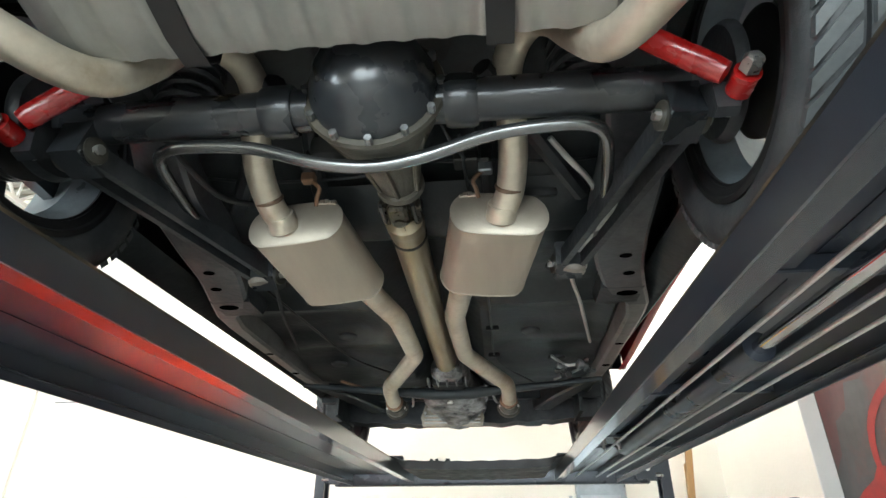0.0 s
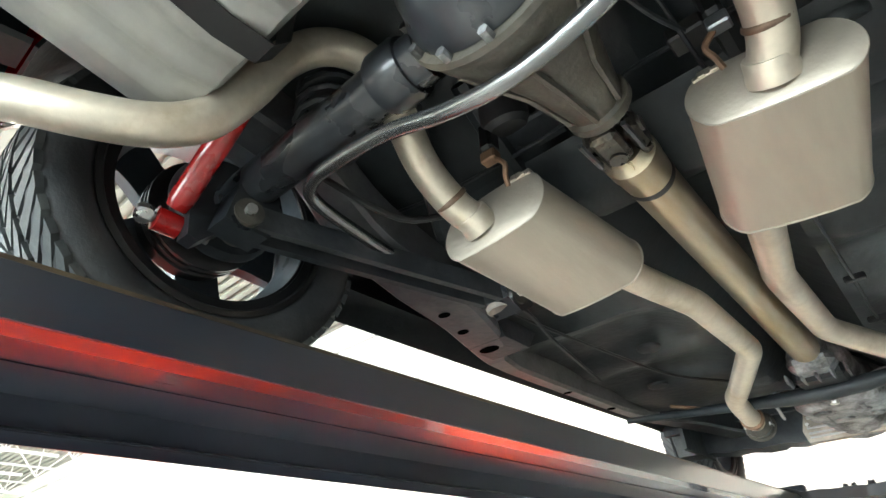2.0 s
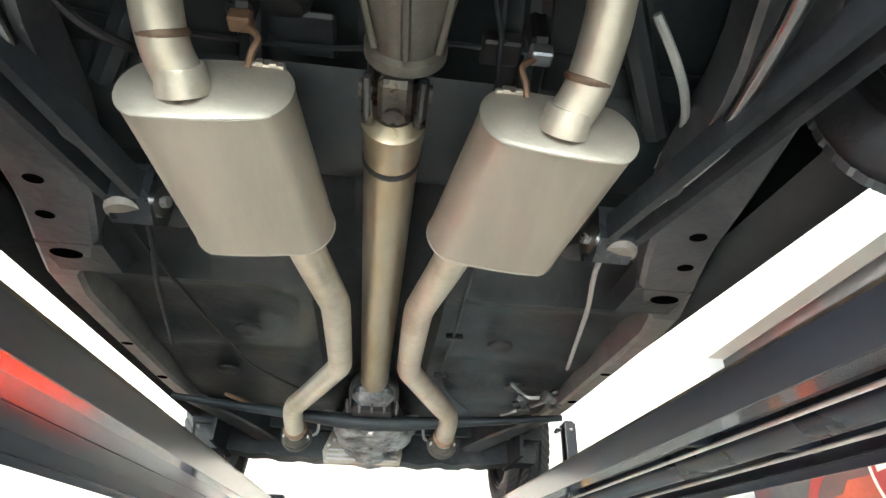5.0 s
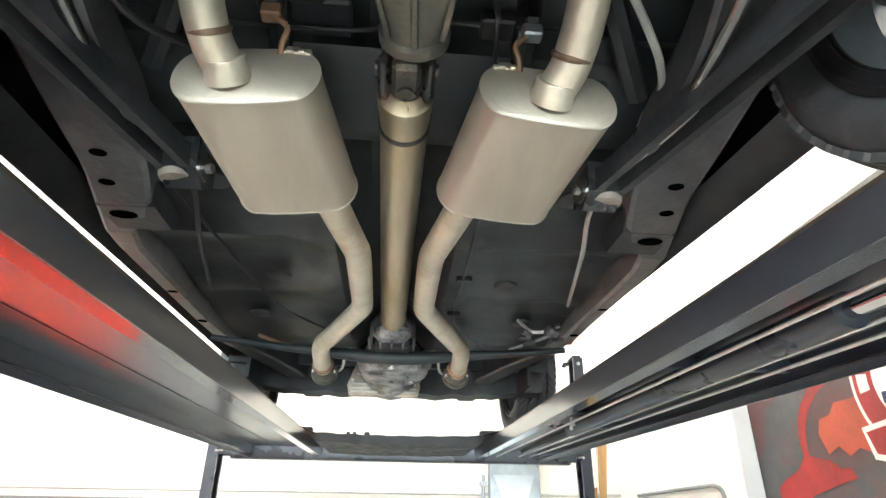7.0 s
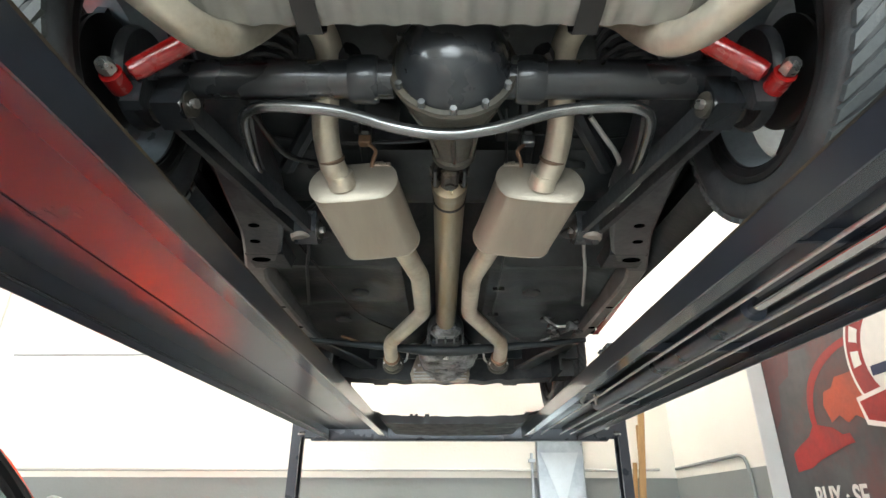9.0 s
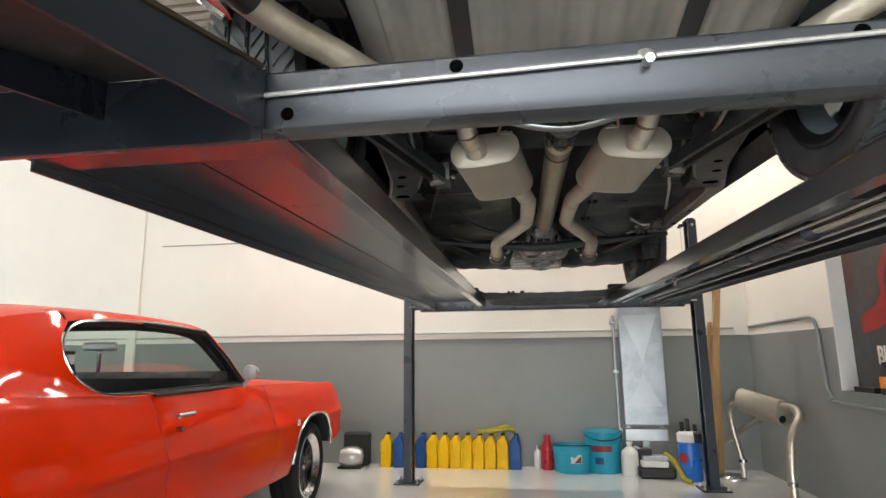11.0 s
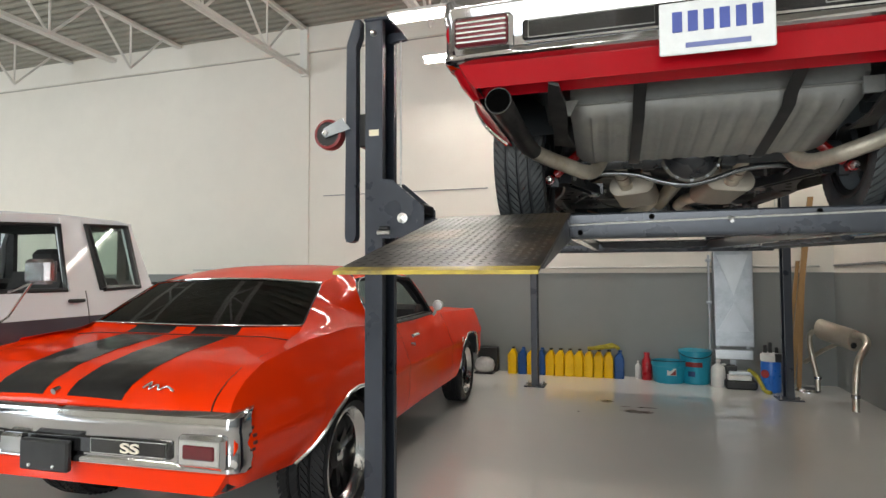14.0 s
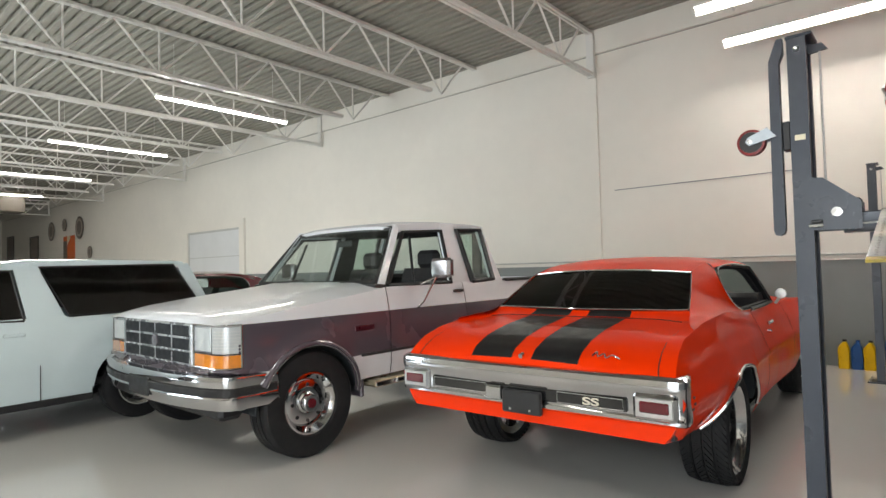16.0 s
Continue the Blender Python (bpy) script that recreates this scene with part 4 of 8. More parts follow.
    ring_faces(bm, [[(p.x * 0.965, p.y + 0.07, 0.790), (p.x * 0.985, p.y + 0.035, 0.786), (p.x * 0.998, p.y + 0.006, 0.772), (p.x, p.y, 0.745), (p.x, p.y + 0.003, 0.72), (p.x * 0.997, p.y + 0.014, 0.70), (p.x * 0.997, p.y + 0.016, 0.60), (p.x, p.y + 0.006, 0.588), (p.x * 0.998, p.y + 0.006, 0.572), (p.x * 0.985, p.y + 0.03, 0.556), (p.x * 0.95, p.y + 0.07, 0.552)] for p in a], False, False)
    bumper = part("rear_bumper", thick(bm, 0.004), CHROME, car, "chrome rear bumper", 40)
    part("centre_panel", boxes((-0.605, 0.605, -1.018, -0.982, 0.607, 0.675), bevel=0.008), BLACK_GLOSS, bumper, "black centre panel")
    for xa, xb in ((0.235, 0.585), (-0.585, -0.21)):
        line = [(xa, -1.019, 0.614), (xb, -1.019, 0.614), (xb, -1.019, 0.668), (xa, -1.019, 0.668), (xa, -1.019, 0.614)]
        part("panel_pinstripe", tube(bmesh.new(), line, 0.0018, 5), SILVER, bumper, "silver pinstripe")
    for m in (1, -1):
        x0, x1 = sorted((m * 0.632, m * 0.838))
        lamp = part("tail_lamp", boxes((x0, x1, -1.024, -0.932, 0.583, 0.708), bevel=0.014), CHROME, bumper, "chrome-framed red tail lamp")
        if not stripes:
            part("lens", boxes((x0 + 0.016, x1 - 0.016, -1.036, -1.022, 0.600, 0.694), bevel=0.008), TAIL_RED, lamp, "red lens")
            for k in range(5):
                part("lens_bar", boxes((x0 + 0.022, x1 - 0.022, -1.039, -1.035, 0.612 + 0.016 * k, 0.616 + 0.016 * k)), SILVER, lamp, "bright lens bar")
            continue
        part("bezel", boxes((x0 + 0.016, x1 - 0.016, -1.03, -1.022, 0.602, 0.692), bevel=0.004), SILVER, lamp, "bright inner bezel")
        part("lens", boxes((x0 + 0.034, x1 - 0.034, -1.036, -1.022, 0.622, 0.676), bevel=0.006), TAIL_RED, lamp, "dark red lens")
    # plate holder, badges, door furniture
    part("valance", grid([[(p.x * 0.965, p.y + 0.06, 0.57), (p.x * 0.975, p.y + 0.045, 0.54), (p.x * 0.955, p.y + 0.07, 0.50), (p.x * 0.915, p.y + 0.125, 0.455)] for p in a]), paint, body, angle=50)
    for m in (1, -1):
        part("door_handle", boxes((m * 0.905 - 0.012, m * 0.905 + 0.012, 1.02, 1.17, 0.838, 0.862), bevel=0.008), CHROME, body, "chrome door handle")
        part("door_lock", rod((m * 0.89, 1.055, 0.79), (m * 0.917, 1.055, 0.79), 0.012, 12), CHROME, body)
        for v in (0.97, 2.12):
            part("door_gap", tube(bmesh.new(), [(x * m, v, z) for x, _, z in coupe_side(v)], 0.0011, 5), BLACK, body)
        mir = part("door_mirror", lathe([(0.010, -0.06), (0.038, -0.045), (0.045, 0.0), (0.040, 0.010), (0.0, 0.012)], (m * 0.885, 1.79, 1.025), (0, -1, 0), 20), SILVER, body, "round chrome door mirror")
        part("mirror_stem", rod((m * 0.84, 1.80, 0.94), (m * 0.875, 1.81, 1.0), 0.012, 8), SILVER, mir)
        for k in range(7):
            lx = m * interp([(q[2], q[0]) for q in coupe_side(-0.885)], 0.591 + 0.027 * k)
            part("side_marker_louvre", boxes((lx - 0.004, lx + 0.004, -0.895, -0.875, 0.585 + 0.027 * k, 0.597 + 0.027 * k)), LOUVRE, body)
    text_part("SS", 0.055, body, BRIGHT, pose(0.944, 2.46, 0.645, 90, 0, 90), "chrome side badge letters")
    text_part("SS", 0.055, body, BRIGHT, pose(-0.944, 2.54, 0.645, 90, 0, -90))
    part("deck_script", tube(bmesh.new(), [(x, v, 0.008 + interp([(-q[0], q[2]) for q in [coupe_side(v)[-1]] + coupe_deck(v)], -x)) for x, v in ((0.40, -0.935), (0.415, -0.905), (0.43, -0.935), (0.455, -0.915), (0.475, -0.937), (0.50, -0.92), (0.545, -0.935))], 0.005, 6, 3), CHROME, body, "chrome script badge")
    part("trunk_lock", rod((0, -0.955, 0.822), (0, -0.982, 0.815), 0.013, 14), CHROME, body)
    # filler panel between the rear glass and the lid
    def lid_z(x, v):
        d = [coupe_side(v)[-1]] + coupe_deck(v)
        return interp([(-q[0], q[2]) for q in d], -abs(x))
    def filler(x, k, lift=0.0):
        f = x / 0.668
        ya, yb = -0.125 - 0.06 * (1 - f * f), -0.235 - 0.015 * (1 - f * f)
        za, zb = 1.016 - 0.008 * (1 - f * f), lid_z(x * 1.04, yb) + 0.002
        return (x * (1 + 0.04 * k), ya + (yb - ya) * k, za + (zb - za) * k ** 0.7 + lift)
    part("filler_panel", grid([[filler(0.668 * (1 - i / 10), k / 4) for i in range(21)] for k in range(5)]), paint, body)
    gapl = [v for v in ys if -0.98 <= v <= -0.22]
    for m in (1, -1):
        part("trunk_gap", tube(bmesh.new(), [(m * coupe_side(v)[-1][0] * 0.90, v, coupe_deck(v)[0][2] + 0.002) for v in gapl], 0.003, 5), BLACK, body)
    part("trunk_gap", tube(bmesh.new(), [(-x, -0.258, z + 0.001) for x, _, z in ([coupe_side(-0.258)[-1]] + coupe_deck(-0.258))[1:]] + [(x, -0.258, z + 0.001) for x, _, z in coupe_deck(-0.258)[::-1]][1:], 0.003, 5), BLACK, body)
    if stripes:
        for xa, xb in ((-0.335, -0.062), (0.062, 0.335)):
            def on_deck(x, v):
                d = [coupe_side(v)[-1]] + coupe_deck(v)
                return interp([(-q[0], q[2]) for q in d], -abs(x)) + 0.0025
            part("stripe", grid([[filler(xa + (xb - xa) * i / 6, k / 4, 0.0025) for i in range(7)] for k in range(5)]), STRIPE, body, "black racing stripe")
            for lo, hi in ((-0.98, -0.245), (2.1, 3.7)):
                pick = [v for v in ys if lo <= v <= hi]
                part("stripe", grid([[(xa + (xb - xa) * k / 6, v, on_deck(xa + (xb - xa) * k / 6, v)) for k in range(7)] for v in pick]), STRIPE, body, "black racing stripe")
        part("plate_holder", boxes((-0.085, 0.155, -1.054, -1.024, 0.533, 0.656), bevel=0.008), BLACK_PLASTIC, bumper, "empty black plate holder")
        for px_, pz in ((-0.03, 0.555), (0.09, 0.555)):
            part("holder_bolt", rod((px_, -1.053, pz), (px_, -1.059, pz), 0.007, 8), BOLT, bumper)
        part("chrome_reflector", boxes((-0.205, -0.10, -1.042, -1.002, 0.585, 0.665), bevel=0.01), CHROME, bumper)
        text_part("SS", 0.052, bumper, BRIGHT, pose(0.375, -1.021, 0.622, 90, 0, 0), "cream raised letters", 1.9)
    else:
        plate = part("number_plate", boxes((-0.2, 0.105, -1.047, -1.039, 0.500, 0.655), bevel=0.004), mat("plate_white", (0.78, 0.80, 0.80), 0.4, 0, 0.05, 30), bumper, "white number plate with blue bars")
        for k in range(6):
            part("plate_bar", boxes((-0.165 + 0.042 * k, -0.138 + 0.042 * k, -1.05, -1.046, 0.565, 0.625), bevel=0.001), mat("plate_blue", (0.06, 0.09, 0.35), 0.4), plate, "blue bar")
        part("plate_line", boxes((-0.13, 0.04, -1.05, -1.046, 0.518, 0.532)), mat("plate_line_blue", (0.15, 0.18, 0.40), 0.4), plate)
    for ob in [bumper] + bumper.children_recursive:
        ob.location.z -= 0.014 if ob is bumper else 0.0
    # front end
    part("front_bumper", thick(grid([[(p.x * 0.97, 3.84 - (p.y + 1.13) * 0.8, zz) for zz in (0.44, 0.46, 0.52, 0.56)] for p in a]), 0.006), CHROME, car, "chrome front bumper")
    part("grille", boxes((-0.78, 0.78, 3.76, 3.80, 0.58, 0.74), bevel=0.01), BLACK, car)
    for sx, (R, r, w) in ((1, rear_wheel), (-1, rear_wheel)):
        road_wheel(car, sx * (0.835 if not under else 0.73) - (0 if under else sx * w / 2 - sx * 0.06), 0, R, r, w, sx, "mag" if not under else "open", True)
    for sx, (R, r, w) in ((1, front_wheel), (-1, front_wheel)):
        wheel = road_wheel(car, sx * (0.80 if not under else 0.765), 2.87 if not under else 2.845, R, r, w, sx, "mag" if not under else "open", under)
        wheel.location.z += 0.072 if under else 0.0
    return car, body


def text_part(words, size, parent, material, m, label="", wide=1.0):
    c = bpy.data.curves.new("lettering", "FONT")
    c.body, c.size, c.extrude, c.offset = words, size, 0.002, size * 0.02
    ob = bpy.data.objects.new("tmp", c)
    scene.collection.objects.link(ob)
    bpy.context.view_layer.update()
    me = bpy.data.meshes.new_from_object(ob.evaluated_get(bpy.context.evaluated_depsgraph_get()))
    bpy.data.objects.remove(ob)
    me.materials.append(material)
    t = new("lettering", me)
    t.parent = parent
    t.matrix_basis = m @ Matrix.Diagonal((wide, 1, 1, 1))
    if label:
        t["label"] = label
    return t


coupe("orange_muscle_car", "glossy orange-red coupe with black deck stripes, parked on the floor", -2.31, 1.043, 0, 2.4, ORANGE, (0.322, 0.258, 0.27), (0.313, 0.232, 0.22), True, False)
def settle(car, drop, sill):
    """Lets the body sink on its springs towards the tail and tucks the sills up; the wheels stay."""
    for ob in car.children_recursive:
        if ob.type == "MESH" and ob.parent.name.split(".")[0] != "wheel" and ob.name.split(".")[0] != "lettering":
            for v in ob.data.vertices:
                low = sill if v.co.y < 2.47 else sill + 0.085
                if v.co.y > 0.40 and v.co.z < low and ob.name.split(".")[0] != "front_bumper":
                    v.co.z = low + (v.co.z - low) * 0.08
                v.co.z += drop(v.co.y)


red_car, red_body = coupe("red_muscle_car", "deep red coupe raised on the four-post lift", CX, 1.07, RUN_TOP + 0.012, 1.0, RED, (0.318, 0.226, 0.228), (0.318, 0.226, 0.21), False, True)
settle(red_car, lambda y: interp([(-1.2, -0.086), (-0.3, -0.06), (0.0, -0.05), (0.42, 0.0), (0.5, 0.0)], y), 0.475)

# ---- underside of the raised car (coordinates of the hall, parts under the car) ----
STAINLESS = mat("brushed_stainless", (0.52, 0.47, 0.40), 0.36, 0.9, 0.14, 6, 0.04, 120, dirt=(0.40, 0.30, 0.20), dirt_at=0.66, stretch=(1, 0.25, 1))
# near-black: the shade on the pipe tips is put into the colour
SHADED_STEEL = mat("shaded_pipe_tip", (0.030, 0.029, 0.029), 0.5, 0.2, 0.2, 12, dirt=(0.055, 0.052, 0.05), dirt_at=0.60)
PIPE_STEEL = mat("heat_stained_pipe", (0.56, 0.51, 0.42), 0.40, 0.6, 0.20, 9, 0.05, 90, dirt=(0.36, 0.28, 0.18), dirt_at=0.62)
CASE_STEEL = mat("muffler_casing", (0.40, 0.36, 0.30), 0.52, 0.6, 0.16, 5, 0.06, 160, stretch=(1, 0.15, 1))
AXLE_BLACK = mat("gloss_black_chassis_paint", (0.024, 0.027, 0.031), 0.28, 0, 0.25, 10, 0.06, 60, coat=0.3)
FRAME_BLACK = mat("worn_black_frame", (0.026, 0.029, 0.033), 0.36, 0, 0.35, 9, 0.14, 70, dirt=(0.065, 0.066, 0.068), dirt_at=0.60, spec=0.35)
# grey-tan rail paint, with the light it catches in the colour
RAIL_TAN = mat("lit_tan_rail", (0.19, 0.185, 0.18), 0.42, 0, 0.35, 9, 0.10, 70, dirt=(0.09, 0.085, 0.08), dirt_at=0.60)
RAIL_BLACK = mat("chalky_black_rail", (0.066, 0.069, 0.075), 0.36, 0, 0.40, 9, 0.14, 70, dirt=(0.135, 0.133, 0.135), dirt_at=0.58)
CAST_BROWN = mat("greasy_cast_iron", (0.075, 0.070, 0.058), 0.42, 0.2, 0.3, 12, 0.15, 90, dirt=(0.13, 0.11, 0.08), dirt_at=0.6)
SHAFT = mat("bare_steel_shaft", (0.42, 0.37, 0.28), 0.34, 0.85, 0.2, 8, 0.03, 100, dirt=(0.30, 0.21, 0.09), dirt_at=0.55, stretch=(1, 0.2, 1))
CAST_ALLOY = mat("cast_aluminium", (0.36, 0.37, 0.38), 0.36, 0.6, 0.4, 22, 0.4, 70, dirt=(0.07, 0.072, 0.072), dirt_at=0.50)
TANK = mat("galvanised_tank", (0.31, 0.31, 0.295), 0.55, 0.5, 0.14, 5, 0.10, 60, dirt=(0.40, 0.39, 0.35), dirt_at=0.6)
SHOCK_RED = mat("red_enamel", (0.38, 0.010, 0.010), 0.28, 0, 0.1, 20, coat=0.6)
BAR_STEEL = mat("polished_bar", (0.20, 0.205, 0.21), 0.22, 0.9, 0.15, 10)
TAN_CUP = mat("dusty_tan_cup", (0.27, 0.24, 0.21), 0.5, 0.2, 0.25, 25)
WELD = mat("heat_blued_weld", (0.17, 0.115, 0.08), 0.5, 0.5, 0.3, 60)
HOSE = mat("grey_hose", (0.42, 0.42, 0.40), 0.5, 0, 0.15, 30)
PLUG = mat("rubber_plug", (0.018, 0.019, 0.021), 0.55, 0, 0.2, 30)
GREASE = mat("greasy_black_joint", (0.035, 0.031, 0.026), 0.3, 0.3, 0.4, 30, 0.2, 90, dirt=(0.11, 0.09, 0.06), dirt_at=0.62)
COPPER = mat("rusty_hook", (0.22, 0.13, 0.08), 0.6, 0.3, 0.3, 40)
OX, OY, OZ = CX, 1.07, RUN_TOP + 0.012


def under(name, bm, material, parent=red_car, label="", angle=35):
    """A part given in hall coordinates."""
    bmesh.ops.translate(bm, verts=bm.verts, vec=(-OX, -OY, -OZ))
    return part(name, bm, material, parent, label, angle)


def mx(p):
    """The mirror place across the car's middle."""
    return (2 * CX - p[0], p[1], p[2])


# floor pan with swages, tunnel and rear seat kick-up
FLOOR_Z = [(0.15, 2.02), (0.85, 2.02), (1.20, 2.02), (1.42, 1.92), (1.62, 1.835), (2.0, 1.81), (2.9, 1.80), (3.25, 1.84), (3.4, 1.98)]
rows = []
for k in range(100):
    y = 0.12 + k * (3.4 - 0.12) / 99
    row = []
    for j in range(49):
        u = -0.78 + 1.56 * j / 48
        z = interp(FLOOR_Z, y)
        z += 0.10 * math.exp(-(u / 0.13) ** 4) if y > 1.3 else 0.04 * math.exp(-(u / 0.2) ** 4)
        plain = math.exp(-((abs(u) - 0.41) / 0.20) ** 6)
        for mid, half, deep in ((1.84, 0.12, 0.028), (2.20, 0.13, 0.030), (2.54, 0.10, 0.022)):
            z += deep * plain * math.exp(-((y - mid) / half) ** 6)
        z -= 0.014 * math.exp(-((y - 2.02) / 0.022) ** 2) * (0.2 < abs(u) < 0.62)
        z += 0.010 * noise.noise(Vector((u * 5, y * 5, 1))) + 0.003 * noise.noise(Vector((u * 19, y * 19, 4)))
        z += max(0.0, abs(u) - 0.62) * 1.3
        row.append((CX + u, y, z))
    rows.append(row)
under("floor_pan", grid(rows), UNDERSEAL, red_body, "black undersealed floor pan", 25)
for s in (-1, 1):
    under("rocker_panel", boxes((CX + s * 0.80 - 0.05, CX + s * 0.80 + 0.05, 1.50, 3.5, 1.995, 2.03)), UNDERSEAL, red_body)
for s in (-1, 1):
    rows = []
    for k in range(22):
        y = 1.37 + 0.1 * k
        mid, z = CX - 0.0175 * (y - 1.07), 1.741 + 0.045 * (y - 1.46)
        rows.append([(mid + s * 0.66, y, z + 0.055), (mid + s * 0.70, y, z + 0.012), (mid + s * 0.722, y, z), (mid + s * 0.728, y, z + 0.004), (mid + s * 0.74, y, z + 0.12), (mid + s * 0.79, y, 2.03)])
    under("inner_sill", grid(rows), UNDERSEAL, red_body, "black inner sill")
under("body_brace", boxes((CX - 0.62, CX + 0.62, 0.16, 0.22, 1.955, 2.01), bevel=0.008), UNDERSEAL, red_body)
for s in (-1, 1):
    under("tail_bracket", prism([(0.10, 1.98), (0.30, 1.93), (0.55, 1.88), (0.62, 1.91), (0.40, 1.97), (0.14, 2.03)], CX + s * 0.54 - 0.03, CX + s * 0.54 + 0.03), UNDERSEAL, red_body)

# frame rails
RAIL = [(0.48, 0.95, 1.93, 0.045), (0.50, 1.15, 1.93, 0.05), (0.53, 1.32, 1.85, 0.065), (0.52, 1.50, 1.80, 0.068), (0.545, 1.66, 1.795, 0.062), (0.59, 1.82, 1.79, 0.058), (0.645, 1.93, 1.795, 0.036), (0.660, 2.03, 1.797, 0.029), (0.664, 2.2, 1.803, 0.028), (0.665, 2.7, 1.818, 0.028), (0.645, 2.95, 1.822, 0.034), (0.55, 3.2, 1.82, 0.05), (0.44, 3.45, 1.80, 0.05), (0.42, 3.9, 1.80, 0.05)]


def rail_at(y):
    return [interp([(r[1], r[k]) for r in RAIL], y) for k in (0, 2, 3)]


for s in (-1, 1):
    bm, rings = bmesh.new(), []
    for k in range(61):
        y = 0.95 + k * 2.95 / 60
        u, z, h = rail_at(y)
        zb = z - 0.045
        rings.append([(CX + s * u + a, y, b) for a, b in ((-h, zb + 0.008), (-h + 0.010, zb), (h - 0.010, zb), (h, zb + 0.008), (h, z + 0.045), (-h, z + 0.045))])
    ring_faces(bm, rings[:21])
    rail = under("frame_rail", bm, RAIL_BLACK, red_car, "worn black box-section frame rail")
    # same rail: middle toned paler as lit, front darker as shaded
    for name, a, b, m, label in (("rail_middle", 20, 42, RAIL_TAN, "narrow tan side rail, toned paler as if lit"), ("rail_front", 41, 61, FRAME_BLACK, "black front rail, toned darker for shade")):
        bm = bmesh.new()
        ring_faces(bm, rings[a:b])
        under(name, bm, m, rail, label)
    for y, du, a, b in ((1.83, 0.0, 0.030, 0.018), (1.60, 0.015, 0.016, 0.012), (1.70, 0.02, 0.016, 0.012), (2.35, 0.0, 0.016, 0.010), (2.66, 0.0, 0.016, 0.016)):
        u, z, h = rail_at(y)
        bm = lathe([(0.0, -0.001), (1.0, -0.001), (1.0, 0.0006), (0.0, 0.0006)], (0, 0, 0), (0, 0, -1), 18)
        bmesh.ops.scale(bm, vec=(a, b, 1), verts=bm.verts)
        bmesh.ops.translate(bm, verts=bm.verts, vec=(CX + s * (u + du), y, z - 0.0455))
        under("rail_hole", bm, VOID, rail, "dark oval hole")
    under("body_mount", prism([(1.79, 1.746), (1.90, 1.746), (1.94, 1.80), (1.75, 1.80)], CX + s * 0.575 - 0.06, CX + s * 0.575 + 0.06), FRAME_BLACK, rail)
# crossmembers
under("rear_crossmember", prism([(1.44, 1.90), (1.47, 1.87), (1.52, 1.845), (1.60, 1.835), (1.66, 1.86), (1.60, 1.92), (1.5, 1.93)], CX - 0.5, CX + 0.5), UNDERSEAL, red_car, "black chassis crossmember")
under("transmission_crossmember", tube(bmesh.new(), [(CX + u, 2.80 - 0.03 * (abs(u) > 0.5), z) for u, z in ((-0.66, 1.745), (-0.46, 1.732), (-0.22, 1.712), (-0.10, 1.702), (0.0, 1.699), (0.10, 1.702), (0.22, 1.712), (0.46, 1.732), (0.66, 1.745))], [0.011, 0.014, 0.020, 0.026, 0.027, 0.026, 0.020, 0.014, 0.011], 12), UNDERSEAL, red_car, "black transmission crossmember")
under("engine_crossmember", prism([(CX - 0.74, 1.72), (CX - 0.58, 1.713), (CX - 0.52, 1.701), (CX - 0.45, 1.706), (CX - 0.40, 1.696), (CX - 0.30, 1.700), (CX - 0.24, 1.690), (CX - 0.18, 1.697), (CX + 0.16, 1.697), (CX + 0.22, 1.688), (CX + 0.31, 1.702), (CX + 0.36, 1.694), (CX + 0.45, 1.706), (CX + 0.50, 1.699), (CX + 0.58, 1.712), (CX + 0.74, 1.72), (CX + 0.76, 2.15), (CX - 0.76, 2.15)], 3.44, 3.56, "xz"), FRAME_BLACK, red_car, "black engine crossmember")
under("engine_bay_shield", boxes((CX - 0.75, CX + 0.75, 3.35, 3.38, 1.80, 2.25)), UNDERSEAL, red_car)
for s in (-1, 1):
    under("front_control_arm", prism([(CX + s * 0.38, 3.70), (CX + s * 0.40, 4.02), (CX + s * 0.66, 3.95), (CX + s * 0.66, 3.87)], 1.785, 1.82, "xy"), FRAME_BLACK, red_car)
    under("engine_splash_panel", boxes((CX + s * 0.62 - 0.008, CX + s * 0.62 + 0.008, 3.2, 3.55, 1.70, 2.0)), UNDERSEAL, red_car)

# rear axle
AX_Z = 1.82
axle = under("rear_axle", tube(bmesh.new(), [(CX - 0.60, 1.07, AX_Z), (CX - 0.11, 1.07, AX_Z)], 0.040, 20), AXLE_BLACK, red_car, "gloss black rear axle housing")
under("axle_tube", tube(bmesh.new(), [(CX + 0.60, 1.07, AX_Z), (CX + 0.11, 1.07, AX_Z)], 0.040, 20), AXLE_BLACK, axle)
for s in (-1, 1):
    under("axle_collar", lathe([(0.046, 0), (0.05, 0.01), (0.05, 0.05), (0.046, 0.06)], (CX + s * 0.14, 1.07, AX_Z), (s, 0, 0), 20), AXLE_BLACK, axle)
    under("backing_plate", lathe([(0.0, 0), (0.098, 0.0), (0.106, 0.012), (0.106, 0.02), (0.0, 0.02)], (CX + s * 0.615, 1.07, AX_Z), (s, 0, 0), 32), FRAME_BLACK, axle)
under("differential_cover", lathe([(0.118, 0.0), (0.115, 0.02), (0.109, 0.028), (0.100, 0.055), (0.078, 0.083), (0.046, 0.100), (0.0, 0.106)], (CX + 0.012, 1.035, AX_Z + 0.012), (0, -1, 0.0), 36), AXLE_BLACK, axle, "glossy black domed differential cover")
under("differential_flange", lathe([(0.10, 0.0), (0.130, 0.0), (0.133, 0.008), (0.130, 0.016), (0.10, 0.016)], (CX + 0.012, 1.052, AX_Z + 0.012), (0, -1, 0), 36, closed=True), CAST_BROWN, axle)
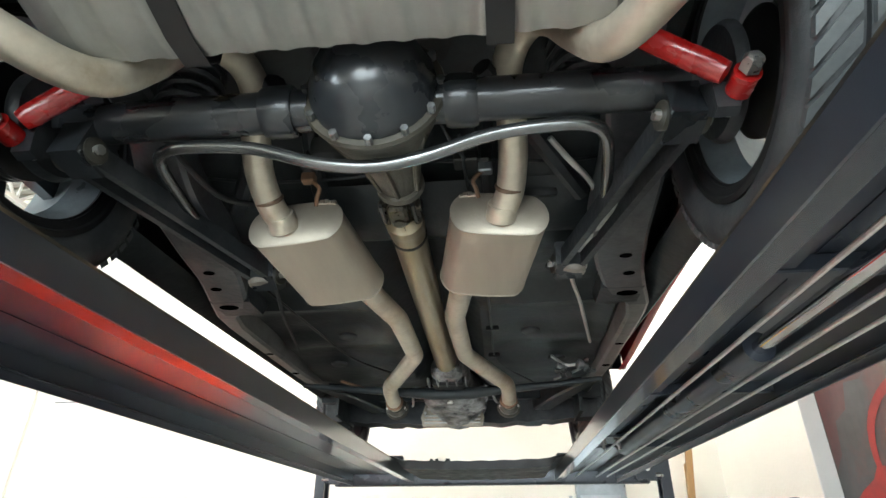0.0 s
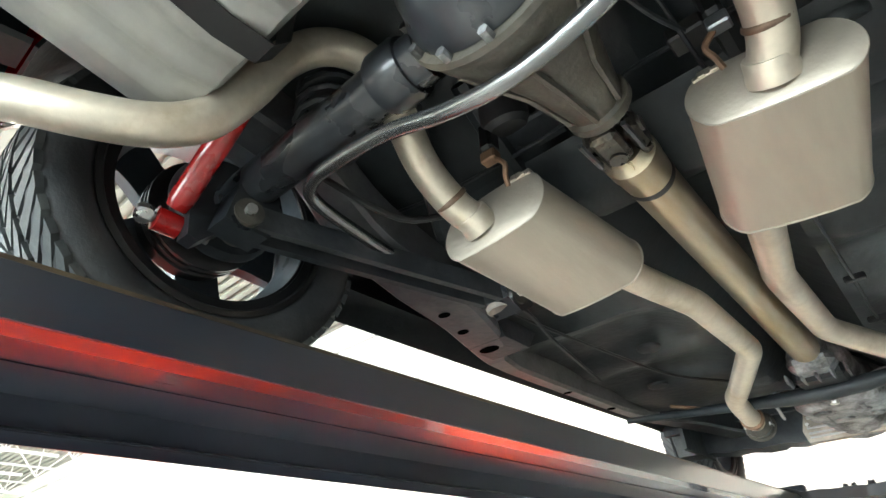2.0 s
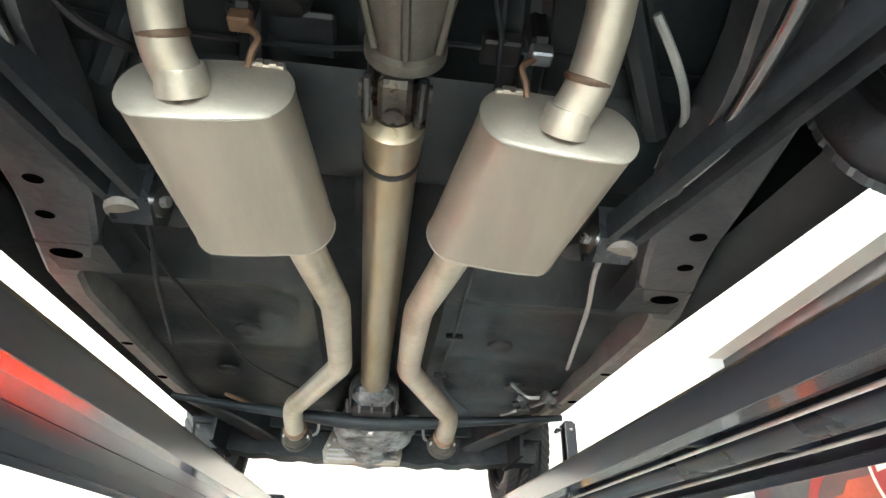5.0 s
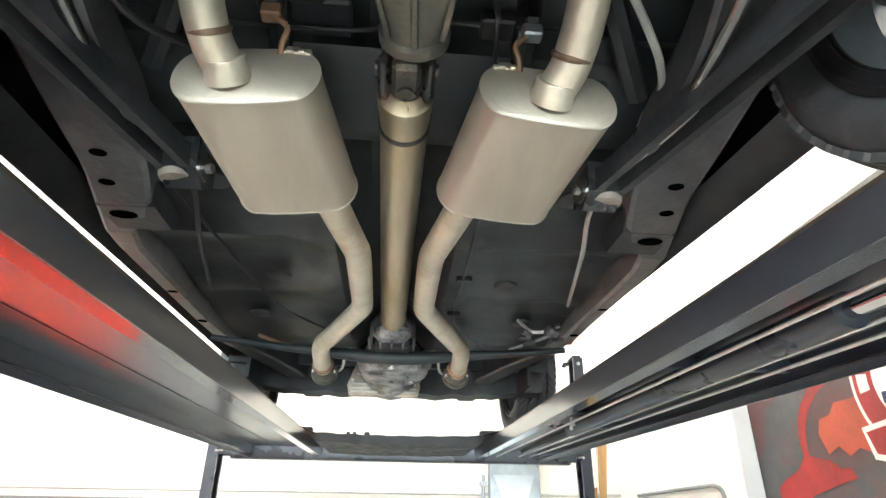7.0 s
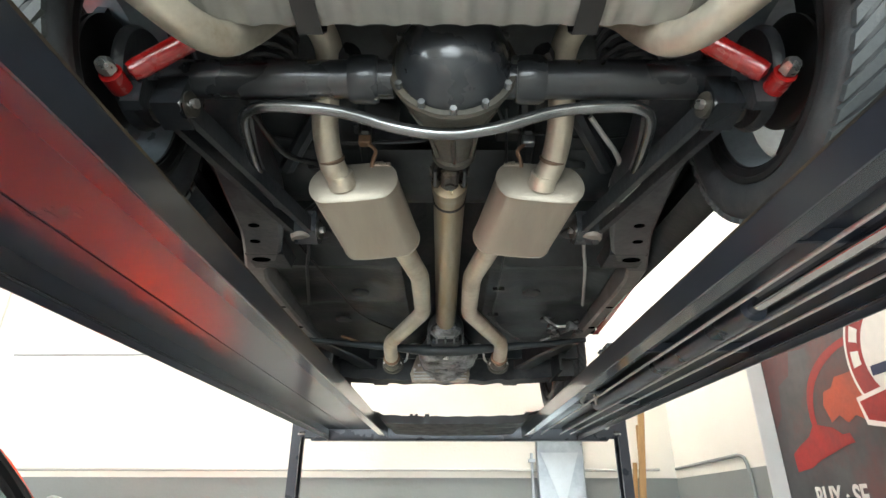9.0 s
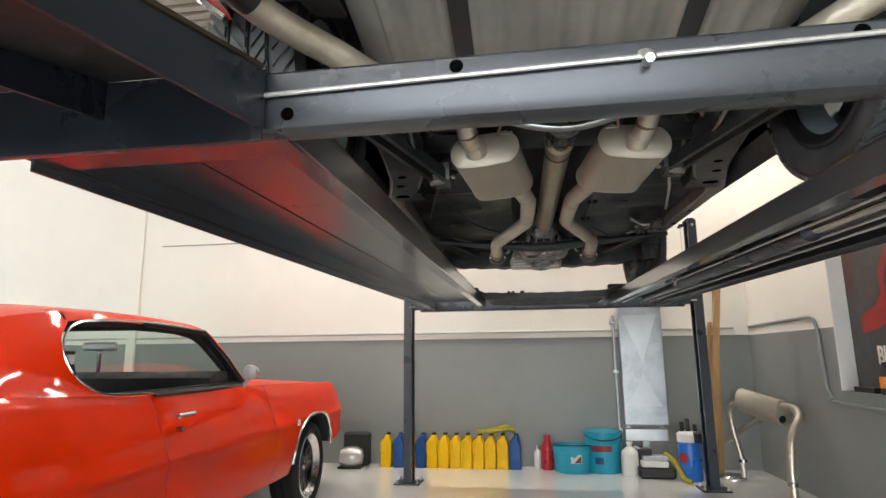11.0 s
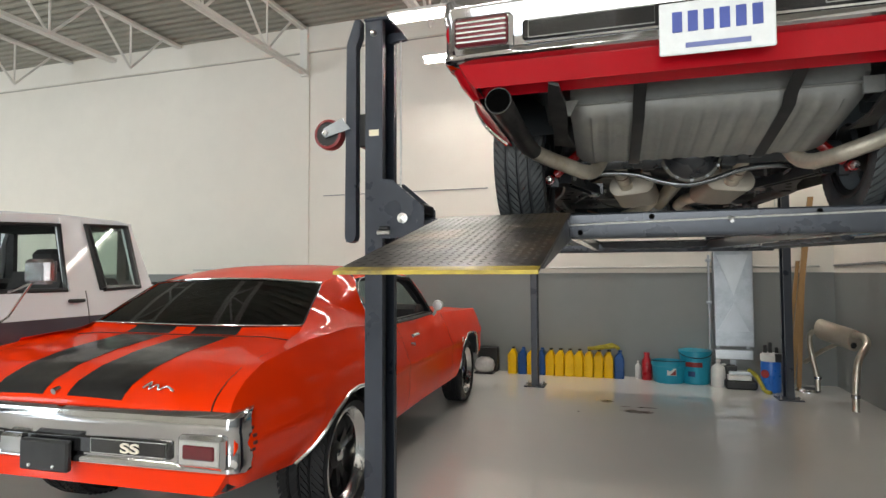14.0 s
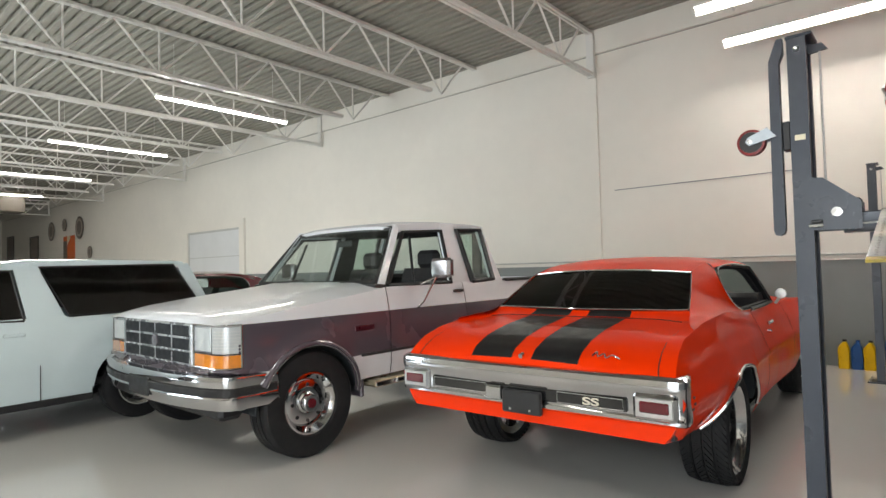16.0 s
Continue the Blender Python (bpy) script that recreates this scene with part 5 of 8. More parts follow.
for k in range(12):
    a = 2 * math.pi * k / 12
    c = (CX + 0.012 + 0.124 * math.cos(a), 1.036, AX_Z + 0.012 + 0.124 * math.sin(a))
    under("cover_bolt", rod(c, (c[0], 1.020, c[2]), 0.0075, 6), CAST_ALLOY, axle)
under("differential_housing", lathe([(0.126, 0.0), (0.120, 0.025), (0.102, 0.065), (0.080, 0.11), (0.064, 0.16), (0.052, 0.215), (0.047, 0.245), (0.054, 0.25), (0.054, 0.265), (0.0, 0.265)], (CX + 0.012, 1.055, AX_Z + 0.010), (0.02, 1, -0.085), 28), CAST_BROWN, axle, "greasy brown cast differential nose")
for a in (-0.9, 0.0, 0.9):
    c, sn = math.cos(a - math.pi / 2), math.sin(a - math.pi / 2)
    under("housing_rib", tube(bmesh.new(), [(CX + 0.012 + 0.112 * c, 1.09, AX_Z + 0.01 + 0.112 * sn), (CX + 0.014 + 0.066 * c, 1.20, AX_Z - 0.002 + 0.070 * sn), (CX + 0.018 + 0.050 * c, 1.29, AX_Z - 0.010 + 0.050 * sn)], 0.006, 6), CAST_BROWN, axle)
# universal joint and propeller shaft
uj = (CX + 0.008, 1.372, 1.79)
shaft = under("propeller_shaft", tube(bmesh.new(), [(CX + 0.008, 1.465, 1.789), (CX + 0.0, 2.60, 1.785)], 0.043, 24), SHAFT, red_car, "long bare steel propeller shaft")
under("weld_band", lathe([(0.0435, 0), (0.0455, 0.004), (0.0455, 0.010), (0.0435, 0.014)], (CX + 0.0075, 1.502, 1.789), (0, 1, 0), 24), BLACK, shaft)
under("shaft_end", lathe([(0.030, -0.045), (0.041, -0.032), (0.047, -0.028), (0.047, 0.0), (0.0445, 0.006), (0.0445, 0.03)], (CX + 0.008, 1.455, 1.789), (0, 1, 0), 24), SHAFT, shaft)
for s in (-1, 1):
    under("yoke_ear", boxes((uj[0] + s * 0.034 - 0.011, uj[0] + s * 0.034 + 0.011, uj[1] - 0.02, uj[1] + 0.055, uj[2] - 0.022, uj[2] + 0.022), bevel=0.007), GREASE, shaft)
    under("yoke_ear", boxes((uj[0] - 0.022, uj[0] + 0.022, uj[1] - 0.055, uj[1] + 0.02, uj[2] + s * 0.034 - 0.011, uj[2] + s * 0.034 + 0.011), bevel=0.007), GREASE, shaft)
    under("bearing_cap", rod((uj[0] - 0.050, uj[1] + 0.0, uj[2]), (uj[0] + 0.050, uj[1], uj[2]), 0.014, 12) if s > 0 else rod((uj[0], uj[1], uj[2] - 0.05), (uj[0], uj[1], uj[2] + 0.05), 0.014, 12), GREASE, shaft)
    under("u_bolt", tube(bmesh.new(), [(uj[0] + s * 0.036, uj[1] - 0.05, uj[2] - 0.03), (uj[0] + s * 0.036, uj[1] + 0.018, uj[2] - 0.03), (uj[0] + s * 0.036, uj[1] + 0.018, uj[2] + 0.03), (uj[0] + s * 0.036, uj[1] - 0.05, uj[2] + 0.03)], 0.005, 6), FRAME_BLACK, shaft)
# gearbox
gear = under("gearbox", lathe([(0.035, 0.0), (0.045, 0.02), (0.05, 0.14), (0.078, 0.19), (0.088, 0.22), (0.092, 0.50), (0.115, 0.56), (0.15, 0.74), (0.155, 0.77), (0.0, 0.77)], (CX, 2.58, 1.815), (0, 1, -0.02), 20), CAST_ALLOY, red_car, "oily cast aluminium gearbox")
bm, rings = bmesh.new(), []
for z, sc in ((1.738, 1.0), (1.722, 1.0), (1.715, 0.93), (1.69, 0.90), (1.676, 0.82), (1.668, 0.66)):
    ring = []
    for k in range(36):
        a = 2 * math.pi * k / 36
        c, sn = math.cos(a), math.sin(a)
        wob = 1 + 0.05 * math.cos(3 * a + 0.6) + 0.025 * math.cos(7 * a)
        ring.append((CX + 0.004 + sc * wob * 0.150 * math.copysign(abs(c) ** 0.7, c), 3.0 + sc * wob * 0.180 * math.copysign(abs(sn) ** 0.7, sn), z))
    rings.append(ring)
ring_faces(bm, rings)
under("oil_pan", bm, CAST_ALLOY, gear, "dimpled cast alloy oil pan")
for a, b, r in ((-0.06, 2.93, 0.030), (0.05, 2.98, 0.026), (-0.02, 3.07, 0.034), (0.08, 3.06, 0.022)):
    under("pan_dimple", lathe([(r, 0.0), (r * 0.9, 0.005), (r * 0.5, 0.008), (0.0, 0.009)], (CX + a, b, 1.668), (0, 0, -1), 16), CAST_ALLOY, gear)
for k in range(2):
    under("pan_rib", boxes((CX - 0.07 + 0.12 * k, CX - 0.055 + 0.12 * k, 2.90, 3.12, 1.664, 1.672), bevel=0.003), CAST_ALLOY, gear)
for k in range(5):
    for yy in (2.85, 3.17):
        under("pan_bolt", rod((CX - 0.14 + 0.07 * k, yy, 1.722), (CX - 0.14 + 0.07 * k, yy, 1.712), 0.008, 6), BOLT, gear)
PLATE_BEIGE = mat("dusty_cover_plate", (0.42, 0.37, 0.31), 0.5, 0.4, 0.25, 14, 0.12, 90, dirt=(0.22, 0.18, 0.14), dirt_at=0.52)
under("bell_housing_cover", prism([(CX - 0.185, 1.655), (CX + 0.125, 1.655), (CX + 0.135, 1.70), (CX + 0.10, 1.80), (CX - 0.16, 1.80), (CX - 0.195, 1.70)], 3.30, 3.34, "xz"), PLATE_BEIGE, gear, "dusty beige flywheel cover")
for zz in (1.668, 1.684, 1.703):
    under("inspection_rib", boxes((CX - 0.175, CX + 0.115, 3.288, 3.30, zz, zz + 0.006), bevel=0.002), SILVER, gear)
for k in range(4):
    under("cover_screw", rod((CX - 0.17 + 0.09 * k, 3.30, 1.72), (CX - 0.17 + 0.09 * k, 3.288, 1.72), 0.008, 6), BOLT, gear)
for k in range(5):
    under("gearbox_rib", boxes((CX - 0.085 + 0.04 * k, CX - 0.077 + 0.04 * k, 2.64, 2.72, 1.706, 1.735), bevel=0.004), CAST_ALLOY, gear)
under("tail_housing_boss", boxes((CX - 0.065, CX + 0.065, 2.60, 2.70, 1.722, 1.78), bevel=0.022), CAST_ALLOY, gear)
under("mount_bolt", lathe([(0.0, 0.0), (0.013, 0.0), (0.013, 0.010), (0.0, 0.011)], (CX, 2.795, 1.667), (0, 0, -1), 6), BOLT, gear, "bright mounting bolt")
under("gearbox_mount", boxes((CX - 0.07, CX + 0.07, 2.68, 2.78, 1.71, 1.755), bevel=0.01), BLACK, gear)
for s in (-1, 1):
    under("cooler_line", tube(bmesh.new(), [(CX + s * 0.10, 2.95, 1.76), (CX + s * 0.17, 2.85, 1.74), (CX + s * 0.2, 3.05, 1.72), (CX + s * 0.24, 3.3, 1.76)], 0.006, 6, 5), SILVER, gear)
under("shift_linkage", tube(bmesh.new(), [(CX - 0.12, 2.86, 1.74), (CX - 0.36, 2.86, 1.735), (CX - 0.50, 2.80, 1.77)], 0.007, 6), COPPER, gear)
under("engine_oil_pan", prism([(3.38, 1.80), (3.40, 1.70), (3.48, 1.69), (3.50, 1.80)], CX - 0.13, CX + 0.13), FRAME_BLACK, red_car)

# exhaust: one side, then the other
for s in (-1, 1):
    f = (lambda p: p) if s < 0 else mx
    mc0, mc1 = f((0.036, 1.365, 1.752)), f((0.083, 1.632 if s < 0 else 1.618, 1.716))
    lean = 0.10 * s
    bm, rings = bmesh.new(), []
    for t, sc in ((-0.012, 0.90), (0.0, 1.0), (0.012, 1.0), (0.5, 1.0), (0.988, 1.0), (1.0, 1.0), (1.012, 0.93)):
        c = Vector(mc0).lerp(Vector(mc1), t)
        ring = []
        for k in range(32):
            a = 2 * math.pi * k / 32
            cx, cz = math.cos(a), math.sin(a)
            w = sc * (0.058 * (1 if cx > 0 else -1) * min(1, abs(cx) * 3) + 0.050 * cx)
            ring.append((c.x + w, c.y, c.z + sc * 0.053 * cz - lean * w))
        rings.append(ring)
    ring_faces(bm, rings)
    muf = under("muffler", bm, CASE_STEEL, red_car, "oval brushed steel muffler", 30)
    for t in (0.006, 0.994):
        bm = bmesh.new()
        c = Vector(mc0).lerp(Vector(mc1), t)
        pts = []
        for k in range(33):
            a = 2 * math.pi * k / 32
            cx, cz = math.cos(a), math.sin(a)
            w = 0.058 * (1 if cx > 0 else -1) * min(1, abs(cx) * 3) + 0.050 * cx
            pts.append((c.x + w, c.y, c.z + 0.053 * cz - lean * w))
        tube(bm, pts, 0.002, 6, cap=False)
        under("end_seam", bm, CASE_STEEL, muf, "rolled end seam")
    sway = 0.0 if s < 0 else 0.022
    inlet = f((0.008 + sway, 1.360, 1.752))
    rim = Vector(mc0) + Vector((0.066 * -s, 0.004, 0.050))
    bm = bmesh.new()
    for k in range(5):
        box(bm, rim.x - 0.022 + 0.009 * k, rim.x - 0.011 + 0.009 * k, rim.y - 0.010 - 0.003 * (k % 2), rim.y + 0.004, rim.z - 0.004, rim.z + 0.004 + 0.003 * (k % 3), 0.0015)
    under("crimped_tab", bm, STAINLESS, muf, "crumpled bright tab on the end plate")
    under("neck", lathe([(0.036, -0.012), (0.0345, 0.0), (0.0332, 0.004), (0.0328, 0.020), (0.0312, 0.023)], inlet, (-0.12 if s < 0 else 0.12, -1, 0.55), 24), PIPE_STEEL, muf, "short pipe neck with weld")
    bm = tube(bmesh.new(), [f(p) for p in ((0.008 + sway, 1.36, 1.752), (-0.012 + sway, 1.318, 1.782), (-0.018 + 0.9 * sway, 1.25, 1.828), (-0.010 + 0.6 * sway, 1.19, 1.884), (0.006 + 0.2 * sway, 1.13, 1.935), (-0.006, 1.075, 1.962), (-0.036, 1.02, 1.955), (-0.068, 0.975, 1.905), (-0.096, 0.945, 1.835), (-0.124, 0.905, 1.768), (-0.152, 0.85, 1.737), (-0.19, 0.78, 1.732), (-0.235, 0.715, 1.742), (-0.30, 0.655, 1.762), (-0.35, 0.595, 1.778), (-0.376, 0.545, 1.788))], 0.031, 20, 5)
    tp = under("tail_pipe", bm, PIPE_STEEL, red_car, "heat-stained steel tail pipe over the axle")
    bm = tube(bmesh.new(), [f(p) for p in ((-0.365, 0.565, 1.784), (-0.380, 0.52, 1.793), (-0.392, 0.42, 1.807), (-0.402, 0.25, 1.823), (-0.409, 0.12, 1.836), (-0.413, 0.04, 1.842))], [0.0312, 0.034, 0.036, 0.037, 0.040, 0.043], 24)
    under("tip", bm, SHADED_STEEL, tp, "flared pipe tip, darkened for its shade")
    # flat black disc stands in for the shade inside the pipe
    under("pipe_bore", lathe([(0.0, 0.0), (0.039, 0.0), (0.039, 0.0015), (0.0, 0.0015)], f((-0.4131, 0.0385, 1.8421)), (0, -1, 0.075), 20), VOID, tp, "black disc for the shaded pipe mouth")
    for p, d in (((-0.011 + sway, 1.312, 1.786), (-0.15, -1, 0.7)),):
        p = f(p)
        under("weld_bead", lathe([(0.0305, -0.005), (0.0325, -0.002), (0.0328, 0.001), (0.0322, 0.003), (0.0305, 0.005)], p, (d[0] * (1 if s < 0 else -1), d[1], d[2]), 20), WELD, tp, "brown weld seam")
    bm = tube(bmesh.new(), [f(p) for p in ((0.136, 1.62, 1.714), (0.142, 1.69, 1.717), (0.172, 1.885, 1.727), (0.178, 1.93, 1.729), (0.179, 2.00, 1.732), (0.175, 2.31, 1.741), (0.170, 2.36, 1.741), (0.155, 2.40, 1.738), (0.052, 2.62, 1.717), (0.026, 2.67, 1.712), (0.014, 2.72, 1.705), (0.009, 2.80, 1.693), (0.008, 2.95, 1.668))], 0.032, 20, 3)
    fp = under("front_pipe", bm, PIPE_STEEL, red_car, "heat-stained steel exhaust pipe")
    fl = f((0.010, 2.90, 1.675))
    under("flange", lathe([(0.030, 0), (0.050, 0.001), (0.053, 0.006), (0.050, 0.012), (0.030, 0.013)], (fl[0], 2.937, 1.670), (0, 1, -0.17), 20), CAST_BROWN, fp, "round pipe flange")
    under("clamp_ring", lathe([(0.033, 0), (0.039, 0.003), (0.040, 0.012), (0.033, 0.016)], (fl[0] - 0.001, 2.855, 1.6842), (0, 1, -0.17), 20), COPPER, fp, "rusty clamp ring")
    under("flange_collar", lathe([(0.034, 0), (0.046, 0.012), (0.046, 0.03), (0.034, 0.035)], (fl[0], 2.895, 1.675), (0, 1, -0.1), 20), CAST_BROWN, fp)
    for b in (-0.04, 0.04):
        under("flange_bolt", rod((fl[0] + b, 2.90, 1.665), (fl[0] + b, 2.97, 1.665), 0.006, 6), BOLT, fp)
    hk = f((0.080, 1.35, 1.80))
    under("exhaust_hanger", tube(bmesh.new(), [(hk[0], 1.362, 1.795), (hk[0] - 0.004 * s, 1.35, 1.81), (hk[0] - 0.010 * s, 1.342, 1.83), (hk[0] + 0.012 * s, 1.342, 1.855)], 0.005, 6, 4), COPPER, muf, "rusty hanger hook")
    under("hanger_clamp", boxes((hk[0] + 0.018 * s - 0.016, hk[0] + 0.018 * s + 0.016, 1.33, 1.354, 1.848, 1.872), bevel=0.003), COPPER if s < 0 else ZINC, muf, "small metal hanger clamp")
    under("hanger_rubber", boxes((hk[0] + 0.018 * s - 0.014, hk[0] + 0.018 * s + 0.014, 1.325, 1.36, 1.872, 1.99), bevel=0.006), BLACK, muf)

    # shock absorber, control arms, spring
    lo, hi = f((-0.322, 0.968, 1.745)), f((-0.02, 0.985, 2.02))
    lo_v, hi_v = Vector(lo), Vector(hi)
    way = (hi_v - lo_v).normalized()
    sh = under("shock_absorber", lathe([(0.0, 0.0), (0.018, 0.004), (0.021, 0.02), (0.021, 0.30), (0.018, 0.31)], lo, way, 20), SHOCK_RED, red_car, "bright red shock absorber")
    eye = lo_v - way * 0.025
    under("shock_eye", lathe([(0.010, -0.022), (0.021, -0.020), (0.021, 0.020), (0.010, 0.022)], eye, (0, 1, 0), 16), SHOCK_RED, sh)
    under("shock_bolt", rod((eye.x, 0.915, eye.z), (eye.x, 1.04, eye.z), 0.010, 10), BOLT, sh, "zinc bolt")
    under("bolt_head", lathe([(0.0, 0.0), (0.017, 0.0), (0.017, 0.016), (0.012, 0.024), (0.0, 0.026)], (eye.x, 0.94, eye.z), (0, -1, 0), 6), BOLT, sh)
    under("bolt_nut", lathe([(0.0, 0.0), (0.015, 0.0), (0.015, 0.014), (0.0, 0.014)], (eye.x, 0.995, eye.z), (0, 1, 0), 6), BOLT, sh)
    under("shock_bracket", prism([(0.99, 1.70), (0.985, 1.745), (1.05, 1.80), (1.09, 1.79), (1.05, 1.735), (1.01, 1.695)], lo[0] - 0.018, lo[0] + 0.018), FRAME_BLACK, axle, "worn axle bracket")
    b0, b1 = f((-0.278, 1.065, 1.745)), f((-0.142, 1.66, 1.762))
    v0, v1 = Vector(b0), Vector(b1)
    side = (v1 - v0).cross(Vector((0, 0, 1))).normalized()
    arm = None
    for off in (-0.024, 0.024):
        bm = bmesh.new()
        ring_faces(bm, [[p + side * (off + a) + Vector((0, 0, b)) for a, b in ((-0.008, -0.022), (0.008, -0.022), (0.008, 0.022), (-0.008, 0.022))] for p in (v0, v1)])
        if arm is None:
            arm = under("lower_control_arm", bm, FRAME_BLACK, red_car, "black channel-section lower control arm")
        else:
            under("arm_flange", bm, FRAME_BLACK, arm)
    bm = bmesh.new()
    ring_faces(bm, [[p + side * a + Vector((0, 0, b)) for a, b in ((-0.024, 0.012), (0.024, 0.012), (0.024, 0.020), (-0.024, 0.020))] for p in (v0, v1)])
    under("arm_web", bm, FRAME_BLACK, arm)
    for p in (v0, v1):
        under("arm_bush", rod(p - side * 0.040, p + side * 0.040, 0.026, 16), CAST_BROWN, arm)
        under("bush_bolt", rod(p - side * 0.052, p + side * 0.052, 0.010, 8), BOLT, arm)
    under("arm_bracket", prism([(1.02, 1.72), (1.10, 1.715), (1.13, 1.76), (1.11, 1.82), (1.04, 1.82)], b0[0] - 0.030, b0[0] + 0.030), AXLE_BLACK, axle, "axle bracket")
    under("bush_cup", lathe([(0.0, 0.0), (0.030, 0.002), (0.033, 0.010), (0.033, 0.03), (0.0, 0.032)], (b1[0] - 0.01 * -s, 1.645, 1.728), (0.1 * s, -0.1, 1), 20), TAN_CUP, arm, "dusty tan bush cup")
    under("chassis_bracket", prism([(1.60, 1.80), (1.61, 1.74), (1.66, 1.72), (1.71, 1.75), (1.71, 1.80)], b1[0] - 0.034, b1[0] + 0.034), AXLE_BLACK, red_car)
    u0, u1 = Vector(f((0.06, 1.10, 1.93))), Vector(f((-0.17, 1.48, 1.87)))
    under("upper_control_arm", tube(bmesh.new(), [u0, u1], 0.022, 8), FRAME_BLACK, red_car)
    sp = f((-0.13, 1.12, 1.88))
    pts = [(sp[0] + 0.058 * math.cos(t * 0.55), sp[1] + 0.058 * math.sin(t * 0.55), 1.86 + 0.0028 * t) for t in range(60)]
    under("coil_spring", tube(bmesh.new(), pts, 0.0075, 6), FRAME_BLACK, red_car, "black coil spring")
    # brake hose, wiring, parking brake cable
    under("brake_line", tube(bmesh.new(), [f(p) for p in (((-0.20, 1.12, 1.86), (-0.13, 1.30, 1.80), (-0.05, 1.42, 1.83), (-0.10, 1.60, 1.84), (-0.24, 1.72, 1.80)) if s < 0 else ((-0.08, 1.27, 1.88), (-0.125, 1.32, 1.855), (-0.165, 1.375, 1.85), (-0.195, 1.44, 1.85), (-0.195, 1.50, 1.85), (-0.18, 1.60, 1.845), (-0.20, 1.70, 1.81)))], 0.007, 8, 6), BLACK if s < 0 else HOSE, red_car, "flexible hose")
    under("brake_cable", tube(bmesh.new(), [f(p) for p in ((-0.33, 1.12, 1.80), (-0.22, 1.40, 1.765), (-0.16, 1.70, 1.78), (-0.22, 2.0, 1.78), (-0.30, 2.4, 1.79))], 0.006, 6, 6), FRAME_BLACK if s < 0 else HOSE, red_car)
# right side: fuel filter cluster near the rail, left: brake parts
for k, (a, b, c, r) in enumerate(((0.80, 2.55, 1.77, 0.02), (0.76, 2.60, 1.765, 0.018), (0.84, 2.62, 1.77, 0.016), (0.79, 2.68, 1.77, 0.02), (0.72, 2.58, 1.775, 0.012), (0.85, 2.54, 1.785, 0.012))):
    under("fuel_line_fitting", lathe([(0, 0), (r, 0.002), (r, 0.02), (r * 0.6, 0.024), (r * 0.6, 0.045), (0, 0.046)], (a, b, c - 0.02), ((-1) ** k, 0.4, -0.2), 10), SHADED_STEEL if k % 2 else CAST_ALLOY, red_car)
under("fuel_line", tube(bmesh.new(), [(0.70, 2.55, 1.785), (0.76, 2.60, 1.76), (0.82, 2.58, 1.755), (0.83, 2.7, 1.77), (0.74, 2.9, 1.78)], 0.006, 6, 6), SILVER, red_car)

# bump stop, junction block and pipes on the kick-up of the floor
under("pinion_bumper", lathe([(0.0, 0.0), (0.036, 0.003), (0.046, 0.014), (0.050, 0.05), (0.0, 0.05)], (CX - 0.17, 1.36, 1.915), (0, -0.4, 1), 20), PLUG, red_body, "round black bump stop")
under("bump_stop_plate", boxes((CX - 0.25, CX - 0.09, 1.37, 1.45, 1.925, 1.94), bevel=0.005), FRAME_BLACK, red_body)
under("brake_junction", boxes((CX + 0.13, CX + 0.19, 1.365, 1.41, 1.905, 1.935), bevel=0.004), SHADED_STEEL, red_body, "small pipe junction block")
for pts in ([(CX - 0.50, 1.40, 1.92), (CX - 0.34, 1.405, 1.90), (CX - 0.10, 1.41, 1.905), (CX + 0.05, 1.40, 1.93), (CX + 0.15, 1.385, 1.915)], [(CX + 0.18, 1.385, 1.915), (CX + 0.26, 1.37, 1.90), (CX + 0.38, 1.385, 1.90), (CX + 0.50, 1.40, 1.92)], [(CX + 0.16, 1.37, 1.91), (CX + 0.13, 1.28, 1.90), (CX + 0.10, 1.18, 1.925)]):
    under("axle_brake_pipe", tube(bmesh.new(), pts, 0.0045, 6, 5), FRAME_BLACK, red_body, "thin black brake pipe")
for s in (-1, 1):
    under("floor_strengthener", tube(bmesh.new(), [(CX + s * 0.20, 1.26, 1.985), (CX + s * 0.21, 1.36, 1.935), (CX + s * 0.215, 1.48, 1.885), (CX + s * 0.22, 1.60, 1.84), (CX + s * 0.225, 1.72, 1.825)], 0.022, 8, 3), UNDERSEAL, red_body)
    under("seat_belt_plate", lathe([(0.0, 0.0), (0.045, 0.002), (0.05, 0.010), (0.05, 0.02)], (CX + s * 0.34, 1.50, 1.872), (0, -0.45, 1), 16), UNDERSEAL, red_body)

# anti-roll bar
pts = [(CX - 0.462, 1.335, 1.766), (CX - 0.455, 1.27, 1.766), (CX - 0.435, 1.14, 1.767), (CX - 0.40, 1.098, 1.768), (CX - 0.33, 1.092, 1.768), (CX - 0.22, 1.092, 1.755), (CX - 0.10, 1.092, 1.715), (CX, 1.092, 1.70)]
pts += [(2 * CX - p[0], p[1], p[2]) for p in pts[-2::-1]]
under("anti_roll_bar", tube(bmesh.new(), pts, 0.0125, 14, 6), BAR_STEEL, red_car, "bent steel anti-roll bar")

# fuel tank, ribbed, with two straps
TX0, TX1 = CX - 0.48, CX + 0.48


